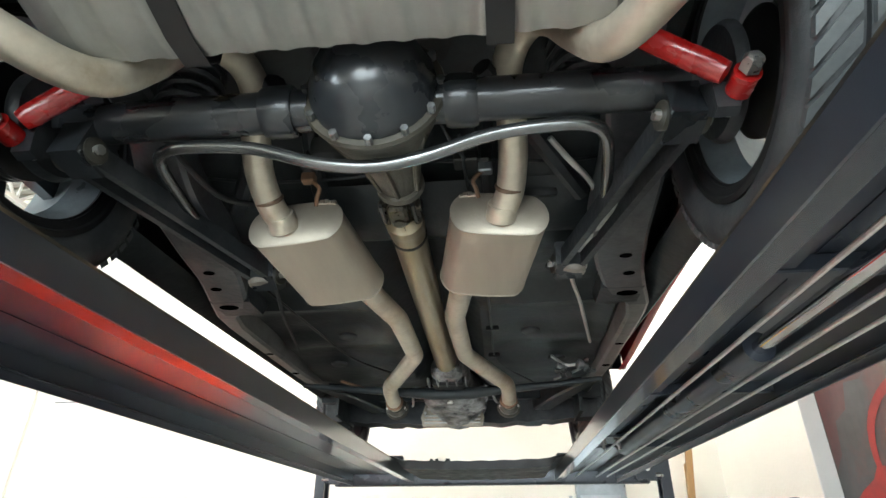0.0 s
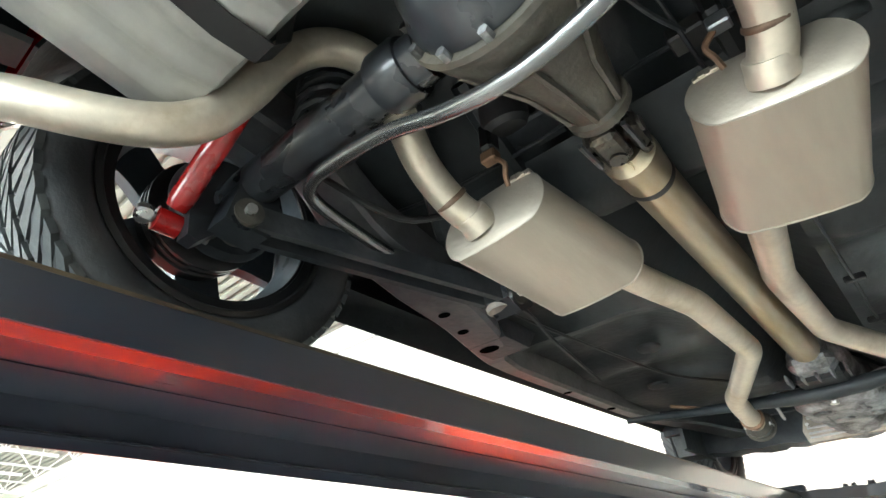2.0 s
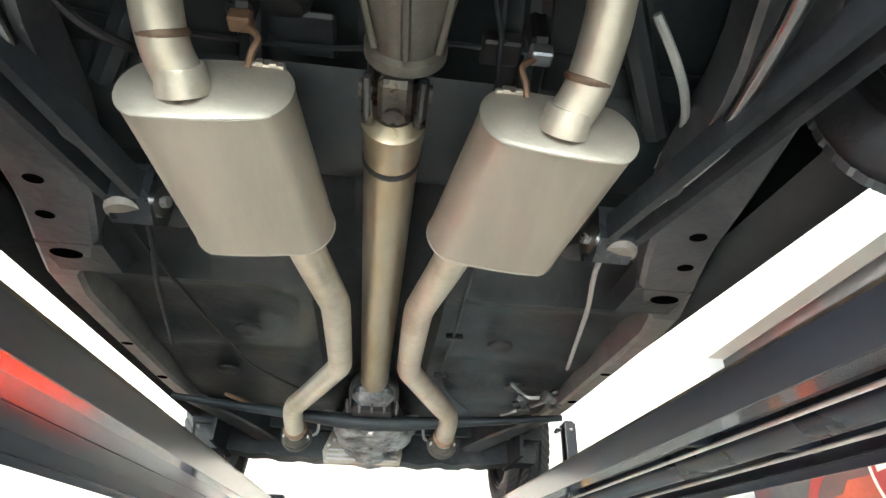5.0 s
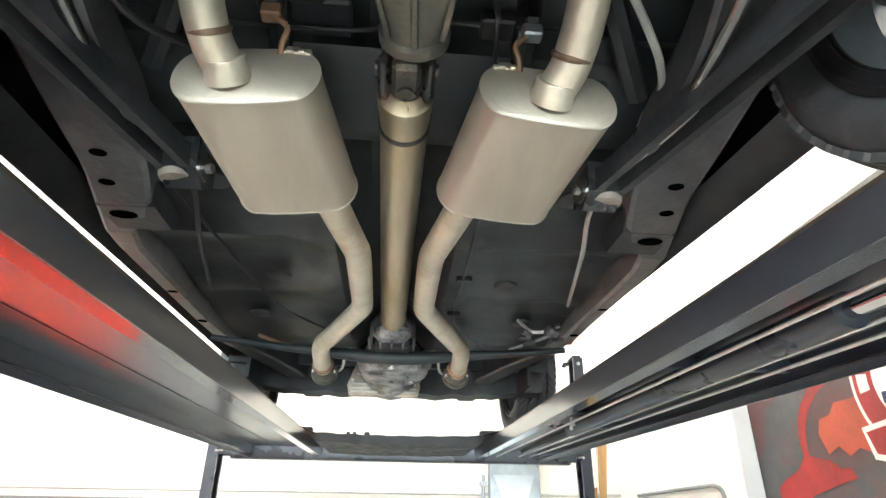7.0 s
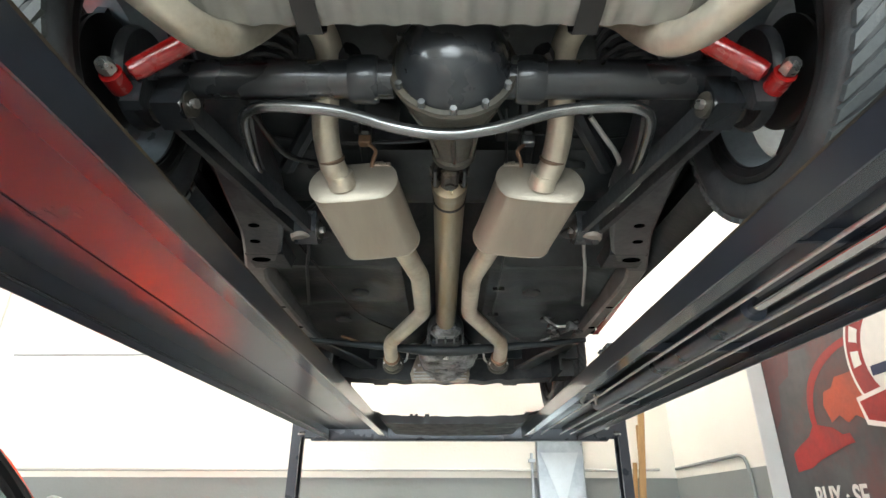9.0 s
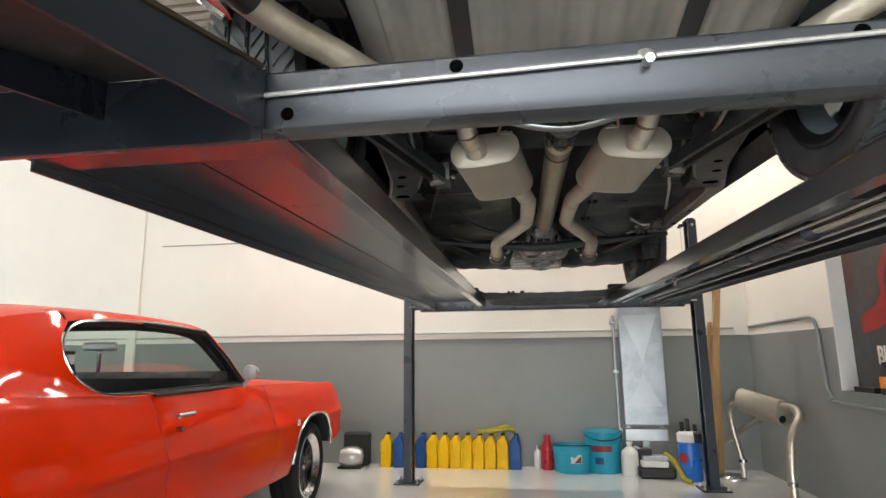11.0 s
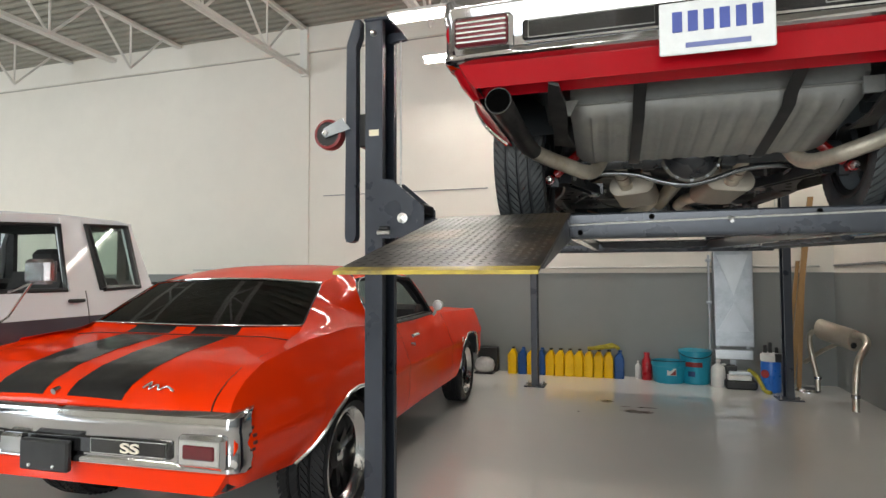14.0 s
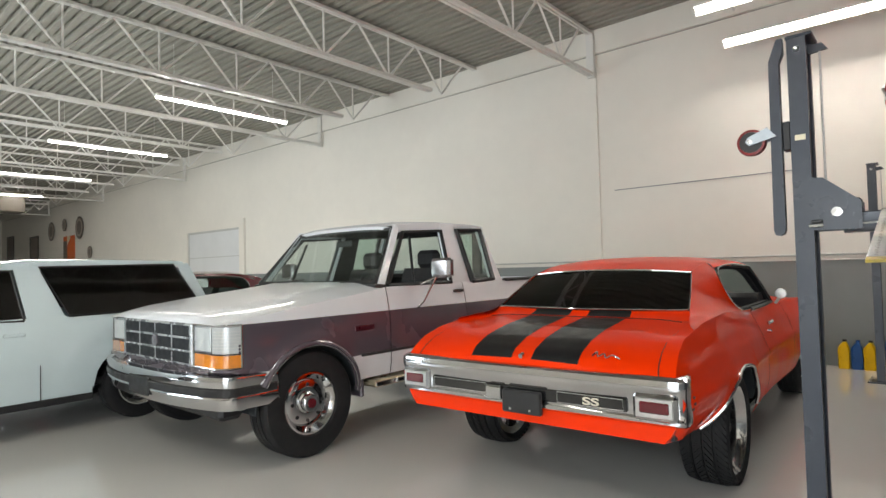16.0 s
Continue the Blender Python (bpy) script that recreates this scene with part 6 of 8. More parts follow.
def tank_row(x, rib):
    d = 0.009 * rib
    e = min(1.0, min(x - TX0, TX1 - x) / 0.06)
    r = 0.03 * (1 - e) ** 2
    return [(x, 0.43, 1.985), (x, 0.425, 1.95), (x, 0.425 + r, 1.900 + r), (x, 0.445 + r, 1.872 + r - d * 0.4), (x, 0.49, 1.855 + r - d), (x, 0.62, 1.826 + r - d), (x, 0.84, 1.782 + r - d), (x, 0.89 - r, 1.786 + r - d * 0.4), (x, 0.905 - r, 1.81 + r), (x, 0.905 - r, 1.90), (x, 0.89, 1.985)]


rows = []
for k in range(141):
    x = TX0 + (TX1 - TX0) * k / 140
    wave = math.sin((x - TX0) * 2 * math.pi / 0.062)
    inner = 1.0 if TX0 + 0.07 < x < TX1 - 0.07 else 0.0
    rows.append(tank_row(x, max(-0.2, wave) * inner))
bm = grid(rows)
bmesh.ops.holes_fill(bm, edges=[e for e in bm.edges if e.is_boundary], sides=0)
tank = under("fuel_tank", bm, TANK, red_car, "ribbed galvanised fuel tank with black straps", 40)
under("tank_seam", boxes((TX0 - 0.008, TX1 + 0.008, 0.408, 0.93, 1.912, 1.918), bevel=0.002), TANK, tank)
for s in (-1, 1):
    under("tank_corner_tab", prism([(TX0 - 0.03 if s < 0 else TX1 - 0.03, 1.875), (TX0 if s < 0 else TX1 + 0.03, 1.875), (TX0 + 0.03 if s < 0 else TX1 + 0.03, 1.93), (TX0 - 0.03 if s < 0 else TX1 - 0.03, 1.93)], 0.405, 0.42, "xz"), TANK, tank)
    xs = CX + s * 0.24
    line = [(0.10, 2.01), (0.25, 1.945), (0.40, 1.89), (0.43, 1.858), (0.49, 1.842), (0.62, 1.814), (0.84, 1.770), (0.90, 1.772), (0.922, 1.80), (0.925, 1.98)]
    bm = bmesh.new()
    ring_faces(bm, [[(xs - 0.021, p, q), (xs + 0.021, p, q), (xs + 0.021, p + 0.001, q + 0.003), (xs - 0.021, p + 0.001, q + 0.003)] for p, q in line])
    under("tank_strap", bm, BLACK, tank, "black steel strap")
under("filler_neck", tube(bmesh.new(), [(CX - 0.02, 0.15, 2.02), (CX - 0.02, 0.30, 1.98)], 0.026, 14), TANK, tank)

for s in (-1, 1):
    f = (lambda p: p) if s < 0 else mx
    bm = bmesh.new()
    ring_faces(bm, [[f((x - w, y, z)), f((x + w, y, z - 0.012)), f((x + w, y, z)), f((x - w, y, z + 0.012))] for x, y, z, w in ((-0.245, 0.10, 1.90, 0.016), (-0.245, 0.22, 1.872, 0.030), (-0.25, 0.36, 1.862, 0.032), (-0.252, 0.50, 1.83, 0.026), (-0.25, 0.62, 1.815, 0.040), (-0.25, 0.70, 1.83, 0.036))])
    under("tank_brace", bm, SHADED_STEEL, red_body, "bent grey brace beside the tank")

# floor-pan plugs, brake pipe with clips
for s in (-1, 1):
    for u, y in ((0.40, 1.78), (0.34, 2.28), (0.46, 2.62)):
        under("floor_plug", lathe([(0.0, 0.0), (0.028, 0.001), (0.034, 0.005), (0.036, 0.012)], (CX + s * u, y, interp(FLOOR_Z, y) - 0.016), (0, 0, 1), 18), PLUG, red_body, "round rubber floor plug")
pts = [(CX + 0.15, 1.30, 1.93), (CX + 0.17, 1.55, 1.83), (CX + 0.19, 1.75, 1.795), (CX + 0.20, 2.2, 1.785), (CX + 0.22, 2.6, 1.78), (CX + 0.40, 2.95, 1.77)]
line = under("brake_pipe", tube(bmesh.new(), pts, 0.004, 6, 5), FRAME_BLACK, red_car, "thin black brake pipe")
for y, z in ((1.75, 1.795), (2.2, 1.785), (2.5, 1.78)):
    under("pipe_clip", boxes((CX + 0.18, CX + 0.225, y, y + 0.014, z - 0.007, z + 0.01), bevel=0.003), BLACK, line)
pts = [(CX - 0.50, 1.66, 1.80), (CX - 0.46, 1.9, 1.785), (CX - 0.42, 2.2, 1.782), (CX - 0.36, 2.5, 1.775), (CX - 0.20, 2.72, 1.76)]
under("parking_brake_cable", tube(bmesh.new(), pts, 0.0045, 6, 5), BLACK, red_car, "black parking brake cable")

# ---- the pick-up truck ----
AMBER = mat("amber_lens", (0.75, 0.25, 0.02), 0.12, 0, 0.1, 40, coat=1.0)
LAMP_GLASS = mat("headlamp_glass", (0.58, 0.61, 0.62), 0.10, 0.1, 0.06, 20, coat=1.0)
TRUCK_BELT = [(-4.45, 1.16), (-2.36, 1.17), (-2.3, 1.17), (-0.78, 1.17), (-0.66, 1.15), (-0.4, 1.118), (0.0, 1.075), (0.45, 1.02), (0.62, 0.985)]
TRUCK_WIDE = [(-4.45, 0.96), (-3.0, 0.985), (-0.5, 0.985), (0.2, 0.985), (0.5, 0.965), (0.62, 0.93)]
TRUCK_ARCH = ((0.0, 0.375, 0.43), (-3.53, 0.375, 0.43))


def truck_point(y, z):
    w = interp(TRUCK_WIDE, y)
    w -= 0.05 * max(0.0, (z - 0.85) / 0.3) ** 1.5 + 0.05 * max(0.0, (0.62 - z) / 0.25) ** 1.6
    for yc, zc, R in TRUCK_ARCH:
        d = math.hypot(y - yc, z - zc)
        if d < R + 0.09:
            w += 0.022 * max(0.0, 1 - abs(d - R - 0.02) / 0.07)
    return w


def truck_strip(za, zb, y0, y1, n=5):
    rows = []
    ys = [y0 + (y1 - y0) * k / 110 for k in range(111)]
    for y in ys:
        low = 0.47
        for yc, zc, R in TRUCK_ARCH:
            if abs(y - yc) < R:
                low = max(low, zc + math.sqrt(R * R - (y - yc) ** 2))
        top = interp(TRUCK_BELT, y) if zb is None else zb
        a = min(max(za, low), top - 0.001)
        rows.append([(truck_point(y, a + (top - a) * k / n), y, a + (top - a) * k / n) for k in range(n + 1)])
    return rows


GRILLE_DARK = mat("dark_grille_plastic", (0.009, 0.010, 0.013), 0.45, 0, 0.2, 20, spec=0.2)
GRILLE_BAR = mat("silver_grille_plastic", (0.40, 0.41, 0.42), 0.28, 0.6, 0.06, 12)
BADGE_RED = mat("dark_red_badge", (0.06, 0.008, 0.016), 0.3, 0, 0.2, 40)
SCREEN_GLASS = glass_mat("pale_green_glass", (0.66, 0.76, 0.72))


def pickup(x, y, rz):
    t = thing("pickup_truck", "white and plum-grey extended-cab pickup truck, parked on the floor", "truck", x, y, 0, rz)
    for name, za, zb, m, lab in (("upper_body", 0.98, None, WHITE_PAINT, "white upper body"), ("body_band", 0.66, 0.98, PLUM, "plum-grey band along the side"), ("lower_body", 0.47, 0.66, WHITE_PAINT, "white lower body")):
        for s in (1, -1):
            rows = truck_strip(za, zb, -4.45, 0.545 if za == 0.66 else 0.62)
            if s < 0:
                rows = [mirror_x(r) for r in rows]
            bm = grid(rows)
            bmesh.ops.delete(bm, geom=[f for f in bm.faces if f.calc_area() < 5e-5], context="FACES")
            b = part(name, bm, m, t, lab, 45)
            if za == 0.98:
                body = b
    ys = [-0.72 + 1.34 * k / 24 for k in range(25)]
    rows = []
    for v in ys:
        x0, zb = truck_point(v, interp(TRUCK_BELT, v)), interp(TRUCK_BELT, v)
        rows.append([(x0 * f, v, zb + 0.052 * (1 - f**4) + 0.006 * math.exp(-((abs(f) - 0.62) / 0.10) ** 2)) for f in [1 - k / 10 for k in range(21)]])
    for dy, dz, k in ((0.022, -0.012, 0.995), (0.036, -0.034, 0.985), (0.040, -0.062, 0.975), (0.030, -0.085, 0.97)):
        rows.append([(x * k, 0.62 + dy, max(z + dz, 0.9885 + 0.1 * dz)) for x, _, z in rows[24]])
    part("bonnet", grid(rows), WHITE_PAINT, t, "white bonnet", 45)
    # cowl, cab floor, bed
    part("cab_floor", boxes((-0.92, 0.92, -2.45, -0.7, 0.42, 0.5)), CARPET, t)
    part("cowl", prism([(-0.95, 1.17), (-0.735, 1.196), (-0.70, 1.19), (-0.70, 1.1), (-0.95, 1.1)], -0.90, 0.90), BLACK_PLASTIC, t)
    part("bed_floor", boxes((-0.92, 0.92, -4.44, -2.52, 0.6, 0.64)), WHITE_PAINT, t)
    part("bed_front", boxes((-0.92, 0.92, -2.55, -2.50, 0.5, 1.165)), WHITE_PAINT, t)
    part("tailgate", boxes((-0.93, 0.93, -4.47, -4.43, 0.5, 1.165), bevel=0.01), WHITE_PAINT, t)
    for s in (1, -1):
        part("bed_rail", boxes((s * 0.93 - 0.035, s * 0.93 + 0.035, -4.44, -2.50, 1.162, 1.195), bevel=0.012), BLACK_PLASTIC, t, "black bed rail cap")
    # cab
    roof = [(-2.40, 0.68, 1.70), (-2.37, 0.71, 1.735), (-2.28, 0.72, 1.752), (-1.8, 0.725, 1.755), (-1.40, 0.72, 1.74), (-1.18, 0.71, 1.715), (-1.10, 0.69, 1.685)]
    rows = [[(w * f, v + (0.03 if v > -1.3 else -0.0) * (1 - f * f), z + 0.03 * (1 - f**4)) for f in [1 - k / 8 for k in range(17)]] for v, w, z in roof]
    part("roof", thick(grid(rows), 0.03), WHITE_PAINT, t, "white cab roof", 50)
    for s in (1, -1):
        def post4(lo, hi, w0, w1, nm):
            (ya, xa, za), (yb, xb, zb) = lo, hi
            bm = bmesh.new()
            ring_faces(bm, [[(s * xa, ya - w0 / 2, za), (s * xa, ya + w0 / 2, za), (s * (xa - 0.06), ya + w0 / 2, za), (s * (xa - 0.06), ya - w0 / 2, za)], [(s * xb, yb - w1 / 2, zb), (s * xb, yb + w1 / 2, zb), (s * (xb - 0.05), yb + w1 / 2, zb), (s * (xb - 0.05), yb - w1 / 2, zb)]])
            part(nm, bm, WHITE_PAINT, t)
        post4((-0.765, 0.90, 1.16), (-1.15, 0.72, 1.715), 0.065, 0.06, "windscreen_post")
        post4((-1.79, 0.93, 1.16), (-1.81, 0.735, 1.735), 0.26, 0.20, "door_post")
        post4((-2.385, 0.93, 1.16), (-2.365, 0.72, 1.735), 0.15, 0.07, "rear_post")
        part("door_header", prism([(-1.75, 1.675), (-1.17, 1.645), (-1.13, 1.712), (-1.75, 1.75)], s * 0.715 - 0.02, s * 0.715 + 0.02), WHITE_PAINT, t)
        part("quarter_header", prism([(-2.395, 1.715), (-1.75, 1.69), (-1.75, 1.75), (-2.395, 1.735)], s * 0.715 - 0.02, s * 0.715 + 0.02), WHITE_PAINT, t)
        for nm, q in (("door_window", ((-0.83, 0.905, 1.18), (-1.63, 0.92, 1.18), (-1.70, 0.748, 1.672), (-1.18, 0.74, 1.642))), ("quarter_window", ((-1.95, 0.928, 1.185), (-2.29, 0.928, 1.19), (-2.315, 0.752, 1.70), (-1.93, 0.755, 1.685)))):
            pts = [(s * b, a, c) for a, b, c in q]
            bm = bmesh.new()
            # the door glass is wound down: only its upper edge stands above the sill
            pane = pts if nm == "quarter_window" else [(s * b, a, c) for a, b, c in ((-0.85, 0.905, 1.165), (-1.63, 0.92, 1.165), (-1.62, 0.91, 1.19), (-0.87, 0.90, 1.19))]
            bm.faces.new([bm.verts.new(p) for p in pane])
            g = part(nm, thick(bm, 0.005), CLEAR_GLASS, t)
            g.visible_shadow = False
            part("window_seal", tube(bmesh.new(), [(p[0] + s * 0.006, p[1], p[2]) for p in pts + pts[:1]], 0.027 if nm == "quarter_window" else 0.020, 8), BLACK, g, "black rubber seal")
        part("vent_bar", tube(bmesh.new(), [(s * 0.912, -1.14, 1.18), (s * 0.765, -1.25, 1.60)], 0.013, 6), BLACK, t)
        # door shut lines and handle, mouldings, arch lip
        for v in (-0.78, -1.79):
            part("door_gap", tube(bmesh.new(), [(s * (truck_point(v, 0.42 + 0.075 * k) + 0.001), v, 0.42 + 0.075 * k) for k in range(11)], 0.0035, 5), BLACK, t)
        part("door_handle", boxes((s * 0.965 - 0.012, s * 0.965 + 0.012, -1.76, -1.62, 1.085, 1.112), bevel=0.008), BLACK_PLASTIC, t, "black door handle")
        part("side_moulding", boxes((s * 0.987 - 0.008, s * 0.987 + 0.008, -3.0, -0.46, 0.645, 0.668), bevel=0.004), BLACK_PLASTIC, t, "black side moulding")
        part("fender_badge", boxes((s * 0.985 - 0.006, s * 0.985 + 0.006, -0.60, -0.40, 0.845, 0.885), bevel=0.004), BADGE_RED, t, "dark red badge")
        for yc, zc, R in TRUCK_ARCH:
            pts = [(s * (truck_point(yc + R * math.cos(a), zc + R * math.sin(a)) + 0.006), yc + R * math.cos(a), zc + R * math.sin(a)) for a in (math.pi * ((0.14 if yc > -1 else 0.02) + (0.84 if yc > -1 else 0.96) * k / 28) for k in range(29))]
            part("wheel_arch_lip", tube(bmesh.new(), pts, 0.022, 10), PLUM, t, "painted wheel-arch lip")
            part("arch_bright_edge", tube(bmesh.new(), [(q[0] + s * 0.012, yc + (q[1] - yc) * 0.965, zc + (q[2] - zc) * 0.965) for q in pts], 0.005, 6), CHROME, t, "thin chrome edge")
            arc = [(yc + (R + 0.01) * math.cos(a), zc + (R + 0.01) * math.sin(a)) for a in (math.pi * k / 24 for k in range(25))]
            part("wheel_well", thick(grid([[(s * 0.97, p, q) for p, q in arc], [(s * 0.55, p, q) for p, q in arc]]), 0.006), UNDERSEAL, t)
        # running board, mirror
        rb = part("running_board", boxes((s * 0.93 - 0.13, s * 0.93 + 0.13, -3.0, -0.54, 0.40, 0.455), bevel=0.015), mat("tan_step", (0.42, 0.36, 0.25), 0.3, 0.6, 0.15, 10), t, "tan and bright metal running board")
        part("step_trim", boxes((s * 1.06 - 0.006, s * 1.06 + 0.006, -3.0, -0.54, 0.41, 0.445), bevel=0.004), CHROME, rb)
        part("mud_flap", boxes((s * 0.86 - 0.11, s * 0.86 + 0.11, -0.50, -0.46, 0.33, 0.66), bevel=0.01), PLUM, t)
        m = part("door_mirror", boxes((s * 1.13 - 0.11, s * 1.13 + 0.11, -1.31, -1.23, 1.23, 1.40), bevel=0.025), mat("dull_chrome", (0.42, 0.40, 0.41), 0.22, 0.9, 0.1, 10), t, "large chrome door mirror")
        part("mirror_face", boxes((s * 1.13 - 0.095, s * 1.13 + 0.095, -1.315, -1.309, 1.245, 1.385)), ZINC, m)
        part("mirror_arm", tube(bmesh.new(), [(s * 0.94, -1.20, 1.18), (s * 1.08, -1.26, 1.24)], 0.010, 8), CHROME, m)
        part("mirror_strut", tube(bmesh.new(), [(s * 0.97, -1.12, 0.98), (s * 1.00, -1.16, 1.02), (s * 1.08, -1.26, 1.25)], 0.008, 8), CHROME, m)
    for nm, q in (("windscreen", ((0.86, -0.74, 1.20), (-0.86, -0.74, 1.20), (-0.69, -1.12, 1.682), (0.69, -1.12, 1.682))), ("rear_window", ((0.84, -2.44, 1.19), (-0.84, -2.44, 1.19), (-0.66, -2.385, 1.69), (0.66, -2.385, 1.69)))):
        bm = grid([[(q[1][0] + (q[0][0] - q[1][0]) * k / 8, q[0][1] + (0.05 if nm == "windscreen" else 0) * (1 - (k / 4 - 1) ** 2), q[0][2]) for k in range(9)], [(q[2][0] + (q[3][0] - q[2][0]) * k / 8, q[2][1] + (0.04 if nm == "windscreen" else 0) * (1 - (k / 4 - 1) ** 2), q[2][2]) for k in range(9)]])
        g = part(nm, thick(bm, 0.005), SCREEN_GLASS, t)
        g.visible_shadow = False
        part("window_seal", tube(bmesh.new(), list(q) + [q[0]], 0.024, 6), BLACK, g, "black rubber seal")
    for sx in (-0.45, 0.5):
        part("wiper", tube(bmesh.new(), [(sx, -0.70, 1.205), (sx - 0.38, -0.74, 1.235)], 0.008, 6), BLACK, t, "black wiper")
    for sx in (-0.42, 0.42):
        seat(t, sx, -1.55, 0.80, 0.55, 0.50)
        part("headrest", boxes((sx - 0.14, sx + 0.14, -1.95, -1.83, 1.32, 1.50), bevel=0.04), CARPET, t)
    part("roof_lining", boxes((-0.66, 0.66, -2.36, -1.18, 1.68, 1.695)), CARPET, t, "dark roof lining")
    part("cab_back", boxes((-0.86, 0.86, -2.42, -2.37, 0.5, 1.24), (-0.72, -0.62, -2.40, -2.36, 1.24, 1.68), (0.62, 0.72, -2.40, -2.36, 1.24, 1.68)), CARPET, t, "dark cab lining")
    for s in (1, -1):
        part("post_lining", grid([[(s * 0.865, -1.93, 1.16), (s * 0.865, -1.65, 1.16)], [(s * 0.68, -1.92, 1.68), (s * 0.68, -1.72, 1.68)]]), CARPET, t)
        part("door_card", boxes((s * 0.88 - 0.02, s * 0.88 + 0.02, -2.36, -0.78, 0.5, 1.165)), CARPET, t)
    part("rear_bench", boxes((-0.7, 0.7, -2.34, -2.16, 0.7, 1.26), bevel=0.04), CARPET, t)
    part("dashboard", prism([(-1.05, 0.85), (-1.08, 1.1), (-0.98, 1.18), (-0.78, 1.17), (-0.78, 0.85)], -0.86, 0.86), CARPET, t)
    part("steering_wheel", lathe([(0.185, -0.014), (0.20, 0), (0.185, 0.014), (0.17, 0)], (-0.42, -1.17, 1.13), (0, -0.8, 0.6), 28, closed=True), BLACK, t)
    part("rear_view_mirror", boxes((-0.12, 0.12, -1.15, -1.12, 1.54, 1.60), bevel=0.012), BLACK_PLASTIC, t)
    # nose
    nose = part("grille_surround", boxes((-0.56, 0.56, 0.60, 0.665, 0.69, 0.985), bevel=0.012), GRILLE_BAR, t, "silver grille with black openings")
    for i in range(4):
        for j in range(3):
            x0 = -0.535 + 0.27 * i
            z0 = 0.712 + 0.09 * j
            part("grille_opening", boxes((x0 + 0.010, x0 + 0.260, 0.655, 0.6665, z0 - 0.002, z0 + 0.074), bevel=0.002), GRILLE_DARK, nose, "dark grille opening")
    part("grille_badge", lathe([(0.0, 0.0), (0.045, 0.0), (0.045, 0.006), (0.0, 0.010)], (0, 0.666, 0.838), (0, 1, 0), 24), PLUM, nose, "oval badge")
    for s in (1, -1):
        def wrap(grow, inner):
            out = [(inner, 0.648 + grow), (0.86, 0.640 + grow), (0.915, 0.615 + grow * 0.8), (0.943, 0.575 + grow * 0.4), (0.952 + grow * 0.6, 0.525)]
            return [(s * a, b) for a, b in out + [(0.90, 0.525), (0.86, 0.56), (inner, 0.58)]]
        h = part("headlamp_housing", prism(wrap(0.0, 0.575), 0.69, 0.985, "xy"), GRILLE_BAR, t, "silver headlamp housing")
        part("headlamp", boxes((s * 0.70 - 0.11, s * 0.70 + 0.11, 0.63, 0.658, 0.80, 0.968), bevel=0.01), LAMP_GLASS, h, "clear headlamp")
        part("side_lamp", prism(wrap(0.008, 0.815), 0.80, 0.968, "xy"), LAMP_GLASS, h, "ribbed clear corner lamp")
        for k in range(7):
            part("lamp_rib", prism(wrap(0.0095, 0.83), 0.812 + 0.021 * k, 0.816 + 0.021 * k, "xy"), SILVER, h)
        part("indicator", prism(wrap(0.010, 0.59), 0.708, 0.788, "xy"), AMBER, h, "amber indicator")
        rim = wrap(0.009, 0.578)[:5]
        for z in (0.978, 0.700):
            part("lamp_bezel", tube(bmesh.new(), [(a, b, z) for a, b in rim], 0.008, 8), CHROME, h, "chrome lamp bezel")
        part("lamp_bezel", tube(bmesh.new(), [(rim[0][0], rim[0][1], 0.70), (rim[0][0], rim[0][1], 0.978)], 0.008, 8), CHROME, h)
        part("lamp_bezel", tube(bmesh.new(), [(rim[4][0], rim[4][1], 0.70), (rim[4][0], rim[4][1], 0.978)], 0.008, 8), CHROME, h)
        part("lamp_joint", tube(bmesh.new(), [(a, b + 0.001, 0.794) for a, b in rim], 0.004, 6), BLACK, h)
        part("lamp_joint", tube(bmesh.new(), [(s * 0.816, 0.656, 0.80), (s * 0.816, 0.656, 0.965)], 0.003, 6), BLACK, h)
    line = smooth_path([(-0.99, 0.28, 0), (-0.985, 0.50, 0), (-0.93, 0.66, 0), (-0.5, 0.76, 0), (0, 0.78, 0), (0.5, 0.76, 0), (0.93, 0.66, 0), (0.985, 0.50, 0), (0.99, 0.28, 0)], 5)
    bm = thick(grid([[(p.x * 0.97, p.y - 0.06, 0.665), (p.x, p.y, 0.655), (p.x * 1.003, p.y + 0.008, 0.62), (p.x * 0.995, p.y - 0.004, 0.585), (p.x * 0.995, p.y - 0.004, 0.53), (p.x, p.y + 0.004, 0.515), (p.x * 0.985, p.y - 0.02, 0.44), (p.x * 0.96, p.y - 0.06, 0.43)] for p in line]), 0.004)
    bp = part("front_bumper", bm, CHROME, t, "chrome front bumper with a black strip", 40)
    part("bumper_strip", thick(grid([[(p.x * 0.999, p.y + 0.002, 0.582), (p.x * 1.003, p.y + 0.009, 0.575), (p.x * 1.003, p.y + 0.009, 0.535), (p.x * 0.999, p.y + 0.002, 0.528)] for p in line]), 0.003), BLACK_PLASTIC, bp, "black rubber strip")
    part("nose_valance", thick(grid([[(p.x * 0.982, min(p.y - 0.02, 0.652), 0.700), (p.x * 0.985, min(p.y - 0.01, 0.668), 0.684), (p.x * 0.985, p.y - 0.045, 0.667)] for p in line if p.y > 0.45]), 0.004), PLUM, t, "plum-grey strip over the bumper", 50)
    part("plate_recess", boxes((-0.17, 0.17, 0.775, 0.79, 0.47, 0.60), bevel=0.01), BLACK_PLASTIC, bp)
    part("air_dam", boxes((-0.80, 0.80, 0.42, 0.60, 0.34, 0.45), bevel=0.03), BLACK_PLASTIC, t)
    part("chassis", boxes((-0.42, -0.34, -4.3, 0.5, 0.40, 0.52)), UNDERSEAL, t)
    part("chassis", boxes((0.34, 0.42, -4.3, 0.5, 0.40, 0.52)), UNDERSEAL, t)
